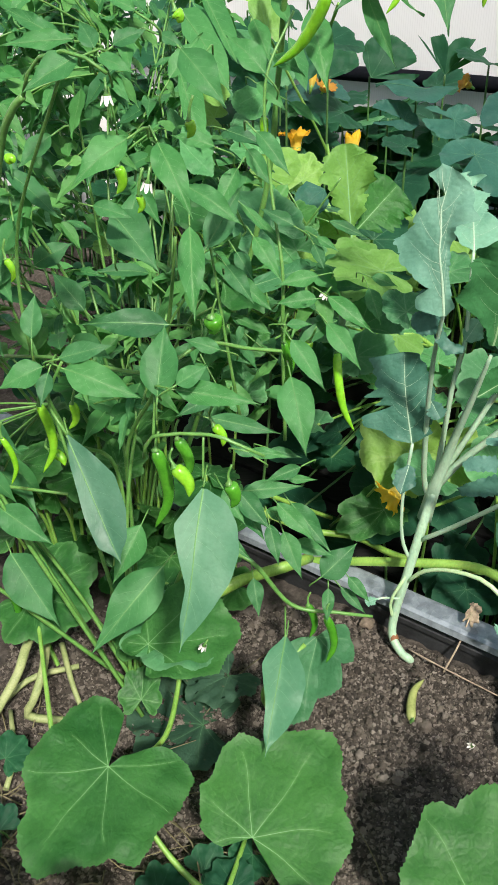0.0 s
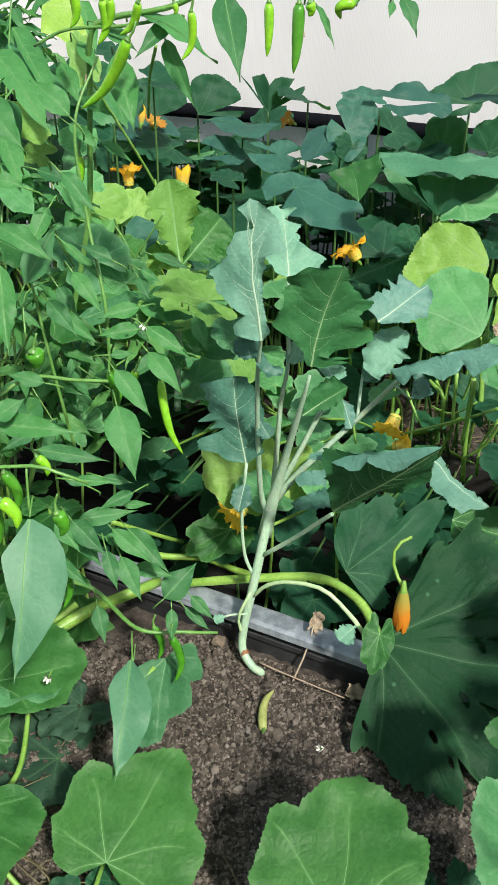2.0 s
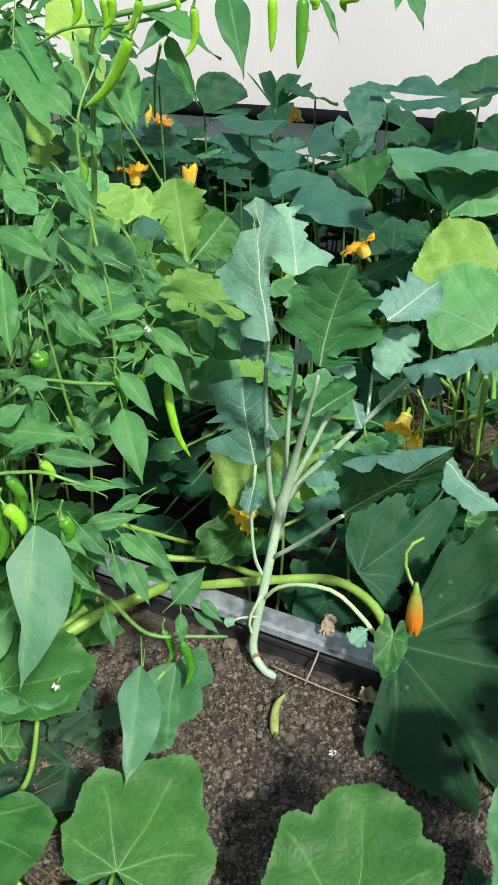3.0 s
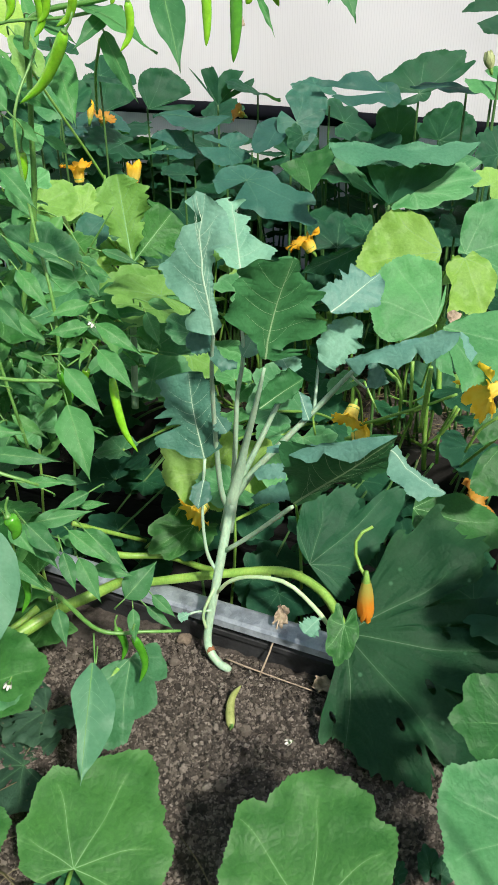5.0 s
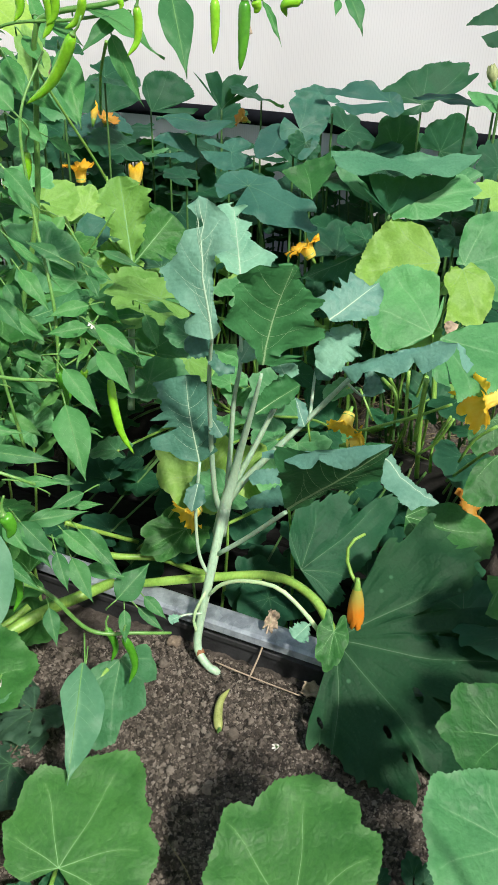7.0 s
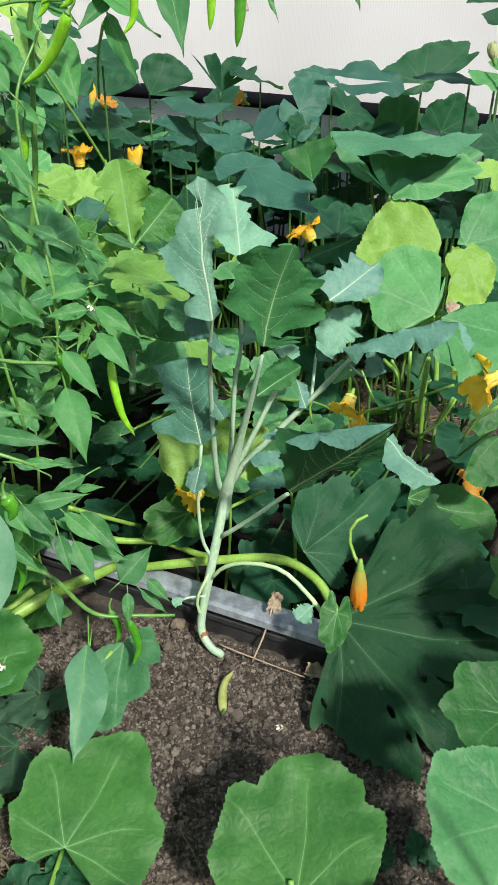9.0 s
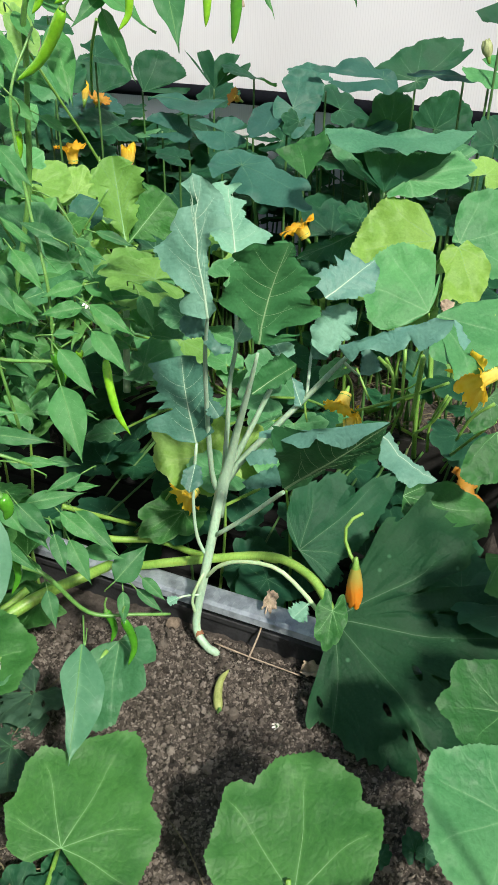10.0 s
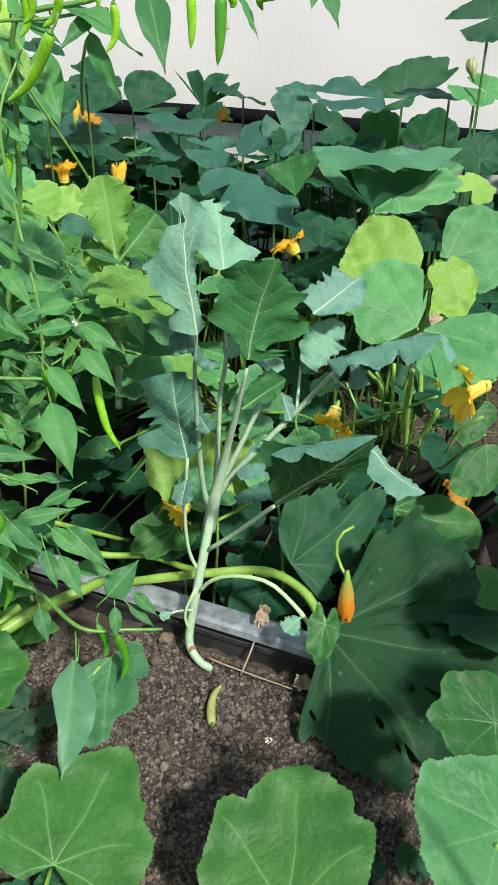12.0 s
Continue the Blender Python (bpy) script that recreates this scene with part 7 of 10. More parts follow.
stalk(pumpkin_back, 'petiole', [(0.518, 2.927, 0), (0.508, 2.907, 0.422), (0.498, 2.878, 0.698)], 0.0042, 0.003, 'petiole_shade')
leaf(pumpkin_back, 'squash', (0.885, 2.711, 0.529), (0.984, 2.772, 0.57), (0, -0.567, 0.824), 1.0, material='squash_shade', bend=14)
stalk(pumpkin_back, 'petiole', [(0.905, 2.761, 0), (0.895, 2.741, 0.317), (0.885, 2.714, 0.525)], 0.0042, 0.003, 'petiole_shade')
leaf(pumpkin_back, 'squash', (0.918, 2.587, 0.605), (0.866, 2.617, 0.626), (0, -0.567, 0.824), 1.0, material='squash_shade', bend=14)
stalk(pumpkin_back, 'petiole', [(0.938, 2.637, 0), (0.928, 2.617, 0.363), (0.918, 2.59, 0.601)], 0.0042, 0.003, 'petiole_shade')
leaf(pumpkin_back, 'squash', (1.135, 2.524, 0.625), (1.094, 2.496, 0.606), (0, -0.567, 0.824), 1.0, material='squash_shade', bend=14)
stalk(pumpkin_back, 'petiole', [(1.155, 2.574, 0), (1.145, 2.554, 0.375), (1.135, 2.527, 0.621)], 0.0042, 0.003, 'petiole_shade')
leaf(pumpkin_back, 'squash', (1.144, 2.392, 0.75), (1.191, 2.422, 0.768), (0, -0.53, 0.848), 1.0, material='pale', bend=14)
stalk(pumpkin_back, 'petiole', [(1.164, 2.442, 0), (1.154, 2.422, 0.45), (1.144, 2.395, 0.746)], 0.0042, 0.003, 'petiole_shade')
leaf(pumpkin_back, 'squash', (0.186, 2.985, 0.852), (0.103, 3.064, 0.901), (-0.1, -0.597, 0.796), 1.2, material='squash_shade', bend=14)
stalk(pumpkin_back, 'petiole', [(0.206, 3.035, 0), (0.196, 3.015, 0.511), (0.187, 2.988, 0.848)], 0.0042, 0.003, 'petiole_shade')
leaf(pumpkin_back, 'squash', (0.094, 2.929, 0.929), (0.028, 3.003, 0.976), (-0.1, -0.597, 0.796), 1.2, material='squash_shade', bend=14)
stalk(pumpkin_back, 'petiole', [(0.114, 2.979, 0), (0.104, 2.959, 0.557), (0.095, 2.932, 0.925)], 0.0042, 0.003, 'petiole_shade')
leaf(pumpkin_back, 'squash', (0.129, 2.778, 0.861), (0.072, 2.737, 0.823), (-0.1, -0.597, 0.796), 1.2, material='squash_shade', bend=14)
stalk(pumpkin_back, 'petiole', [(0.149, 2.828, 0), (0.139, 2.808, 0.516), (0.13, 2.781, 0.857)], 0.0042, 0.003, 'petiole_shade')
squash_flower(pumpkin_back, (0.314, 3.389, 0.768), (0.326, 3.38, 0.799), 0.035, seed=12, material='petal_dry', label='fading blossom among the leaves')
squash_flower(pumpkin_back, (0.753, 3.313, 0.791), (0.721, 3.307, 0.808), 0.026, seed=13, material='petal_dry', label='fading blossom against the wall pipe')
squash_flower(pumpkin_back, (0.275, 3.356, 0.777), (0.285, 3.349, 0.84), 0.011, seed=14, shut=1.0, material='petal_light', label='closed yellow flower bud')
squash_flower(pumpkin_back, (1.145, 2.466, 0.991), (1.136, 2.473, 1.026), 0.013, seed=15, shut=1.0, material='old_vine', label='closed pale flower bud')
stalk(pumpkin_back, 'peduncle', [(0.296, 3.278, 0.813), (0.283, 2.913, 0.954), (0.286, 2.66, 1.047)], 0.004, 0.004, 'petiole')

pumpkin_left = thing('pumpkin_plant', (0.1, 2.9, 0), 'light green pumpkin plant among chilli stems with orange blossoms', 'pumpkin plant')
squash_flower(pumpkin_left, (0.223, 3.105, 0.643), (0.222, 3.109, 0.711), 0.04, seed=21, label='open yellow-orange blossom')
squash_flower(pumpkin_left, (0.373, 3.033, 0.646), (0.376, 3.03, 0.719), 0.026, seed=22, shut=0.6, material='petal_light', label='half-closed yellow blossom')
leaf(pumpkin_left, 'squash', (0.188, 2.734, 0.661), (0.089, 2.727, 0.643), (-0.1, -0.597, 0.796), 0.7, material='pale', bend=12)
stalk(pumpkin_left, 'petiole', [(0.436, 3.038, 0), (0.324, 2.901, 0.397), (0.188, 2.737, 0.657)], 0.004, 0.003, 'petiole')
leaf(pumpkin_left, 'kale', (0.298, 2.252, 0.65), (0.281, 2.309, 0.822), (0, -0.949, 0.316), 0.5, material='pale', bend=-20, fold=20, ruffle=0.05)
stalk(pumpkin_left, 'petiole', [(0.288, 2.309, 0.301), (0.294, 2.279, 0.531), (0.298, 2.257, 0.649)], 0.009, 0.006, 'kale_stem')
leaf(pumpkin_left, 'kale', (0.302, 2.273, 0.653), (0.389, 2.304, 0.743), (0, -0.949, 0.316), 0.8, material='squash', bend=10, ruffle=0.04)
leaf(pumpkin_left, 'squash', (0.214, 2.589, 0.684), (0.24, 2.625, 0.741), (0, -0.848, 0.53), 0.8, material='pale', ruffle=0.04)
stalk(pumpkin_left, 'petiole', [(0.522, 2.973, 0), (0.384, 2.801, 0.41), (0.214, 2.594, 0.681)], 0.004, 0.003, 'petiole')
stalk(pumpkin_left, 'petiole', [(0.183, 2.488, 0.658), (0.146, 2.578, 0.722), (0.1, 2.675, 0.768)], 0.005, 0.0045, 'vine')
stalk(pumpkin_left, 'petiole', [(0.315, 2.514, 0.606), (0.283, 2.538, 0.687), (0.271, 2.609, 0.762)], 0.004, 0.003, 'petiole')
leaf(pumpkin_left, 'squash', (0.326, 2.193, 0.608), (0.226, 2.156, 0.586), (0, -0.507, 0.862), 1.0, material='pale', bend=16)
leaf(pumpkin_left, 'squash', (0.275, 2.669, 0.528), (0.182, 2.742, 0.571), (0, -0.507, 0.862), 1.0, material='pale', bend=16)
stalk(pumpkin_left, 'petiole', [(0.523, 2.973, 0), (0.411, 2.836, 0.317), (0.275, 2.671, 0.524)], 0.004, 0.003, 'petiole')
leaf(pumpkin_left, 'squash', (0.177, 2.68, 0.53), (0.098, 2.751, 0.572), (0, -0.507, 0.862), 1.0, material='sage', bend=16)
stalk(pumpkin_left, 'petiole', [(0.455, 3.024, 0), (0.33, 2.869, 0.318), (0.177, 2.682, 0.526)], 0.004, 0.003, 'petiole')
leaf(pumpkin_left, 'squash', (0.092, 2.681, 0.52), (0.025, 2.718, 0.542), (0, -0.507, 0.862), 1.0, material='sage', bend=16)
stalk(pumpkin_left, 'petiole', [(0.4, 3.065, 0), (0.262, 2.892, 0.312), (0.092, 2.683, 0.516)], 0.004, 0.003, 'petiole')
leaf(pumpkin_left, 'squash', (0.369, 2.198, 0.505), (0.32, 2.229, 0.528), (0, -0.6, 0.8), 1.0, material='pale', bend=16)
leaf(pumpkin_left, 'squash', (0.406, 2.695, 0.513), (0.49, 2.749, 0.553), (0, -0.6, 0.8), 1.0, material='squash_shade', bend=16)
stalk(pumpkin_left, 'petiole', [(0.594, 2.919, 0), (0.51, 2.818, 0.308), (0.406, 2.698, 0.509)], 0.004, 0.003, 'petiole')
leaf(pumpkin_left, 'squash', (0.167, 2.249, 0.693), (0.195, 2.193, 0.651), (0, -0.6, 0.8), 1.0, material='squash', bend=16)
leaf(pumpkin_left, 'squash', (0.091, 2.432, 0.379), (0.034, 2.399, 0.326), (0, -0.848, 0.53), 1.0, material='sage', bend=16)
leaf(pumpkin_left, 'squash', (0.255, 2.434, 0.291), (0.205, 2.458, 0.329), (0, -0.848, 0.53), 0.9, material='squash_shade', bend=16)
stalk(pumpkin_left, 'petiole', [(0.623, 2.898, 0), (0.458, 2.689, 0.174), (0.255, 2.438, 0.288)], 0.004, 0.003, 'petiole')
leaf(pumpkin_left, 'squash', (0.435, 2.423, 0.369), (0.372, 2.366, 0.326), (0, -0.6, 0.8), 1.0, material='pale', bend=16)
stalk(pumpkin_left, 'petiole', [(0.743, 2.807, 0), (0.605, 2.635, 0.221), (0.435, 2.426, 0.365)], 0.004, 0.003, 'petiole')
leaf(pumpkin_left, 'squash', (0.074, 2.257, 0.548), (0.144, 2.279, 0.56), (0, -0.486, 0.874), 1.0, material='pale', bend=16)
leaf(pumpkin_left, 'squash', (0.317, 2.45, 0.382), (0.267, 2.484, 0.416), (0, -0.707, 0.707), 0.9, material='squash', bend=16)
stalk(pumpkin_left, 'petiole', [(0.655, 2.874, 0), (0.502, 2.683, 0.229), (0.317, 2.454, 0.379)], 0.004, 0.003, 'petiole')
leaf(pumpkin_left, 'squash', (-0.177, 2.633, 0.511), (-0.238, 2.701, 0.562), (0, -0.6, 0.8), 0.8, material='squash_shade', bend=16)
leaf(pumpkin_left, 'squash', (-0.286, 2.777, 0.466), (-0.325, 2.791, 0.477), (0, -0.6, 0.8), 0.9, material='pale', bend=16)
leaf(pumpkin_left, 'squash', (0.089, 2.433, 0.37), (0.036, 2.412, 0.336), (0, -0.848, 0.53), 1.0, material='squash', bend=16)
leaf(pumpkin_left, 'squash', (-0.463, 2.972, 0.438), (-0.533, 3.019, 0.473), (0, -0.6, 0.8), 1.0, material='squash_shade', bend=16)
stalk(pumpkin_left, 'petiole', [(-0.095, 3.436, 0), (-0.26, 3.227, 0.263), (-0.463, 2.975, 0.434)], 0.004, 0.003, 'petiole')
leaf(pumpkin_left, 'squash', (0.131, 2.652, 0.505), (0.174, 2.707, 0.546), (0, -0.6, 0.8), 0.9, material='pale', bend=16)
stalk(pumpkin_left, 'petiole', [(0.439, 3.036, 0), (0.3, 2.863, 0.303), (0.131, 2.655, 0.501)], 0.004, 0.003, 'petiole')
leaf(pumpkin_left, 'squash', (-0.004, 3.003, 0.754), (-0.066, 3.019, 0.766), (0, -0.6, 0.8), 1.0, material='pale', bend=16)
stalk(pumpkin_left, 'petiole', [(0.184, 3.227, 0), (0.099, 3.126, 0.452), (-0.004, 3.006, 0.75)], 0.004, 0.003, 'petiole')
leaf(pumpkin_left, 'squash', (-0.358, 2.768, 0.753), (-0.383, 2.716, 0.683), (0, -0.8, 0.6), 0.9, material='squash_shade', bend=16)
leaf(pumpkin_left, 'squash', (-0.572, 3.054, 0.609), (-0.529, 3.106, 0.661), (0, -0.707, 0.707), 1.0, material='squash_shade', bend=16)
stalk(pumpkin_left, 'petiole', [(-0.204, 3.518, 0), (-0.37, 3.309, 0.365), (-0.572, 3.057, 0.605)], 0.004, 0.003, 'petiole')
leaf(pumpkin_left, 'squash', (0.133, 2.1, 0.713), (0.062, 2.178, 0.758), (0, -0.507, 0.862), 0.75, material='sage', bend=16)
leaf(pumpkin_left, 'squash', (0.181, 2.115, 0.669), (0.095, 2.181, 0.702), (0, -0.447, 0.894), 0.7, material='sage', bend=16)
leaf(pumpkin_left, 'squash', (0.324, 1.982, 0.675), (0.225, 2.001, 0.684), (0, -0.406, 0.914), 0.55, material='pale', bend=16)
leaf(pumpkin_left, 'squash', (0.074, 2.169, 0.631), (0.028, 2.224, 0.662), (0, -0.486, 0.874), 0.9, material='sage', bend=16)
leaf(pumpkin_left, 'squash', (0.111, 2.229, 0.82), (0.066, 2.273, 0.844), (0, -0.486, 0.874), 0.9, material='sage', bend=16)
leaf(pumpkin_left, 'squash', (0.389, 2.083, 0.56), (0.351, 2.124, 0.583), (0, -0.486, 0.874), 0.9, material='sage', bend=16)
leaf(pumpkin_left, 'squash', (0.088, 1.934, 0.456), (0.046, 1.974, 0.485), (0, -0.6, 0.8), 0.8, material='sage', bend=16)
stalk(pumpkin_left, 'vine', [(0.337, 2.56, 0.289), (0.424, 2.557, 0.299), (0.506, 2.558, 0.311), (0.589, 2.558, 0.253)], 0.006, 0.006, 'vine')
leaf(pumpkin_left, 'squash', (0.128, 2.529, 1.006), (0.11, 2.574, 1.079), (0, -0.848, 0.53), 0.5, material='pale', bend=10)
stalk(pumpkin_left, 'petiole', [(0.496, 2.993, 0), (0.331, 2.784, 0.604), (0.128, 2.533, 1.004)], 0.004, 0.003, 'petiole')
leaf(pumpkin_left, 'squash', (0.968, 2.104, 0.552), (0.937, 2.098, 0.544), (-0.0, -0.8, 0.6), material='dry', label='brown withered leaf patch', ruffle=0.08, bend=6, fold=3, shape=[(-42, 0.67), (-14, 1.14), (0, 1.0), (26, 1.0), (43, 0.64)])


leaf(pumpkin_left, 'squash', (0.098, 2.649, 0.631), (0.178, 2.717, 0.722), (-0.1, -0.752, 0.652), material='pale', bend=12, fold=3, shape=[(-63, 0.18), (-33, 0.59), (-22, 0.83), (-9, 0.98), (0, 1.0), (9, 0.94), (32, 0.73), (43, 0.56), (46, 0.2)])
leaf(pumpkin_left, 'chilli', (0.104, 2.39, 0.687), (0.189, 2.313, 0.573), (-0.021, -0.834, 0.551), material='pale', bend=10, ruffle=0.03, fold=3, shape=([(0.0, 0.01), (0.05, 0.24), (0.39, 0.31), (0.68, 0.18), (0.82, 0.19), (0.97, 0.05), (1.0, 0.005)], [(0.0, 0.01), (0.09, 0.1), (0.33, 0.12), (0.66, 0.02), (0.9, 0.13), (1.0, 0.005)]))
leaf(pumpkin_left, 'kale', (0.389, 2.335, 0.571), (0.206, 2.351, 0.543), (-0.167, -0.703, 0.691), material='pale', ruffle=0.02, bend=6, fold=3, shape=([(0.0, 0.02), (0.11, 0.1), (0.6, 0.2), (0.9, 0.12), (1.0, 0.005)], [(0.0, 0.02), (0.29, 0.18), (0.57, 0.18), (0.84, 0.12), (1.0, 0.005)]))
leaf(pumpkin_left, 'squash', (0.339, 2.271, 0.523), (0.408, 2.226, 0.471), (0.0, -0.756, 0.655), material='sage', bend=6, fold=3, shape=[(-260, 0.28), (-198, 0.19), (-79, 0.3), (-45, 0.62), (-13, 0.99), (5, 1.16), (23, 0.8), (53, 0.54)])
leaf(pumpkin_left, 'squash', (0.068, 2.053, 0.547), (0.118, 2.017, 0.499), (0.0, -0.8, 0.6), material='squash', bend=6, fold=3, shape=[(-274, 0.16), (-163, 0.13), (-75, 0.28), (-54, 0.66), (-29, 0.88), (0, 1.0), (17, 0.88), (44, 0.51)])
leaf(pumpkin_left, 'squash', (-0.019, 2.003, 0.89), (0.036, 1.954, 0.84), (0.0, -0.707, 0.707), material='sage', bend=6, fold=3, shape=[(-128, 0.22), (-84, 0.45), (-19, 0.72), (0, 1.0), (19, 0.78), (33, 0.48)])
leaf(pumpkin_left, 'chilli', (0.075, 1.968, 0.645), (0.207, 1.969, 0.688), (-0.237, -0.621, 0.747), material='sage', bend=6, fold=3, shape=([(0.0, 0.01), (0.18, 0.06), (0.51, 0.15), (0.85, 0.13), (1.0, 0.005)], [(0.0, 0.01), (0.09, 0.14), (0.43, 0.17), (0.82, 0.11), (1.0, 0.005)]))
leaf(pumpkin_left, 'squash', (0.05, 1.932, 0.678), (0.135, 1.884, 0.642), (0.0, -0.6, 0.8), material='squash', bend=6, fold=3, shape=[(-264, 0.25), (-167, 0.11), (-27, 0.29), (-6, 0.9), (-5, 0.64), (10, 0.96), (15, 0.71), (38, 0.64), (59, 0.41)])
leaf(pumpkin_left, 'squash', (-0.034, 2.006, 0.785), (0.046, 1.972, 0.76), (-0.0, -0.6, 0.8), material='squash', bend=6, fold=3, shape=[(-110, 0.21), (-48, 0.36), (-13, 0.73), (0, 1.0), (12, 0.91), (31, 0.77), (52, 0.5)])
leaf(pumpkin_left, 'squash', (0.045, 2.26, 0.747), (0.107, 2.198, 0.701), (0.0, -0.6, 0.8), material='sage', bend=6, fold=3, shape=[(-74, 0.28), (-42, 0.64), (-12, 0.9), (0, 1.0), (27, 0.85), (49, 0.49)])
leaf(pumpkin_left, 'squash', (0.259, 2.483, 0.693), (0.192, 2.445, 0.655), (-0.0, -0.707, 0.707), material='bluish', bend=6, fold=3, shape=[(-65, 0.4), (-37, 0.8), (-14, 1.08), (0, 1.0), (27, 0.77), (60, 0.5)])
leaf(pumpkin_left, 'squash', (0.04, 2.876, 0.981), (0.199, 2.763, 0.875), (-0.1, -0.752, 0.652), material='sage', bend=6, fold=3, shape=[(-39, 0.19), (-15, 0.45), (-14, 0.81), (-7, 0.9), (0, 1.0), (12, 0.93), (16, 0.57), (39, 0.43), (52, 0.2), (59, 0.41), (80, 0.02)])
leaf(pumpkin_left, 'squash', (-0.054, 2.36, 0.955), (0.063, 2.285, 0.9), (0.0, -0.6, 0.8), material='pale', bend=6, fold=3, shape=[(-60, 0.2), (-25, 0.48), (-4, 0.9), (10, 0.9), (21, 0.64), (31, 0.32)])
leaf(pumpkin_left, 'squash', (0.14, 2.736, 0.859), (0.048, 2.711, 0.834), (-0.0, -0.707, 0.707), material='sage', bend=6, fold=3, shape=[(-79, 0.11), (-63, 0.67), (-41, 0.96), (0, 1.0), (18, 0.87), (33, 0.55)])
leaf(pumpkin_left, 'squash', (0.04, 2.668, 1.126), (0.128, 2.604, 1.051), (-0.0, -0.756, 0.655), material='yellow', label='yellowing leaf hanging among chilli stems', bend=6, fold=3, shape=[(-75, 0.31), (-38, 0.64), (-17, 0.87), (0, 1.0), (9, 0.93), (27, 0.59), (45, 0.55)])
leaf(pumpkin_left, 'squash', (0.155, 2.76, 1.011), (0.105, 2.736, 0.972), (0.0, -0.848, 0.53), material='dry', ruffle=0.1, label='brown curled dead leaf', bend=6, fold=3, shape=[(-66, 0.3), (-48, 0.72), (-21, 0.85), (0, 1.0), (29, 0.68)])
leaf(pumpkin_left, 'squash', (0.089, 2.319, 0.657), (0.182, 2.291, 0.629), (0.0, -0.707, 0.707), material='pale', bend=12, fold=3, shape=[(-116, 0.19), (-72, 0.41), (-43, 0.77), (-24, 1.02), (0, 1.0), (10, 1.14), (22, 1.21), (31, 0.9), (43, 0.53), (64, 0.19)])
leaf(pumpkin_left, 'squash', (0.207, 2.348, 0.551), (0.386, 2.361, 0.562), (-0.0, -0.655, 0.756), material='pale', bend=10, fold=3, shape=[(-133, 0.05), (-38, 0.24), (-19, 0.58), (-10, 0.91), (-1, 1.04), (9, 0.91), (15, 0.5)])
leaf(pumpkin_left, 'squash', (0.316, 2.172, 0.494), (0.415, 2.207, 0.53), (0.0, -0.707, 0.707), material='sage', bend=12, fold=3, shape=[(-130, 0.13), (-75, 0.55), (-50, 0.79), (-23, 0.89), (-1, 1.05), (22, 0.91), (38, 0.71), (52, 0.31)])
leaf(pumpkin_left, 'squash', (0.122, 2.419, 0.742), (0.195, 2.447, 0.769), (-0.0, -0.707, 0.707), material='pale', bend=12, fold=3, shape=[(-209, 0.11), (-58, 0.49), (-33, 0.83), (-8, 1.08), (0, 1.0), (20, 0.98), (55, 0.76), (83, 0.44)])
chilli_near = thing('chilli_plant', (-0.1, 1.62, 0), 'bushy chilli plant with pointed leaves and green pods over soil', 'chilli plant', 'chilli plants')
stalk(chilli_near, 'stem', [(-0.1, 1.62, 0), (-0.096, 1.697, 0.265), (-0.088, 1.666, 0.503), (-0.028, 1.571, 0.655), (0, 1.525, 0.776), (0.015, 1.489, 0.882)], 0.004, 0.002, 'chilli_stem')
stalk(chilli_near, 'stem', [(-0.1, 1.62, 0), (-0.109, 1.707, 0.416), (-0.155, 1.616, 0.552), (-0.183, 1.575, 0.693), (-0.169, 1.527, 0.871), (-0.066, 1.374, 1.066)], 0.0035, 0.0018, 'chilli_stem')
stalk(chilli_near, 'stem', [(-0.1, 1.62, 0.02), (-0.008, 1.669, 0.287), (0.085, 1.611, 0.349), (0.16, 1.605, 0.259), (0.236, 1.598, 0.248), (0.291, 1.606, 0.233)], 0.005, 0.0025, 'chilli_stem', 'trailing green chilli branch')
stalk(chilli_near, 'twig', [(-0.312, 1.734, 0.398), (-0.197, 1.71, 0.397)], 0.003, 0.0025, 'chilli_stem')
stalk(chilli_near, 'twig', [(-0.32, 1.865, 0.569), (-0.176, 1.694, 0.643), (-0.041, 1.593, 0.669), (0.035, 1.599, 0.707), (0.094, 1.63, 0.687), (0.164, 1.652, 0.671)], 0.003, 0.0025, 'chilli_stem')
stalk(chilli_near, 'twig', [(-0.027, 1.42, 0.642), (-0.013, 1.409, 0.677), (0.052, 1.386, 0.692), (0.08, 1.378, 0.686), (0.113, 1.378, 0.669)], 0.0024, 0.002, 'chilli_stem')
stalk(chilli_near, 'twig', [(-0.013, 1.409, 0.677), (-0.009, 1.419, 0.724)], 0.002, 0.0018, 'chilli_stem')
stalk(chilli_near, 'twig', [(-0.12, 1.465, 0.744), (-0.148, 1.486, 0.682), (-0.125, 1.468, 0.645)], 0.002, 0.002, 'chilli_stem')
stalk(chilli_near, 'twig', [(0.045, 1.391, 0.689), (0.044, 1.379, 0.637)], 0.0016, 0.0014, 'chilli_stem')
stalk(chilli_near, 'twig', [(0.152, 1.611, 0.248), (0.15, 1.55, 0.239)], 0.0016, 0.0014, 'chilli_stem')
stalk(chilli_near, 'stem', [(-0.108, 1.394, 1.04), (-0.124, 1.405, 1.024), (-0.148, 1.436, 0.982), (-0.212, 1.534, 0.815)], 0.0035, 0.004, 'chilli_stem')
stalk(chilli_near, 'twig', [(-0.108, 1.394, 1.04), (-0.092, 1.381, 1.07), (-0.053, 1.352, 1.081), (-0.022, 1.341, 1.065)], 0.002, 0.0016, 'chilli_stem')
stalk(chilli_near, 'stem', [(0.152, 1.761, 0.468), (0.144, 1.742, 0.653), (0.142, 1.744, 0.757), (0.125, 1.781, 0.867), (0.116, 1.788, 0.998), (0.153, 1.823, 1.083)], 0.0032, 0.002, 'chilli_stem')
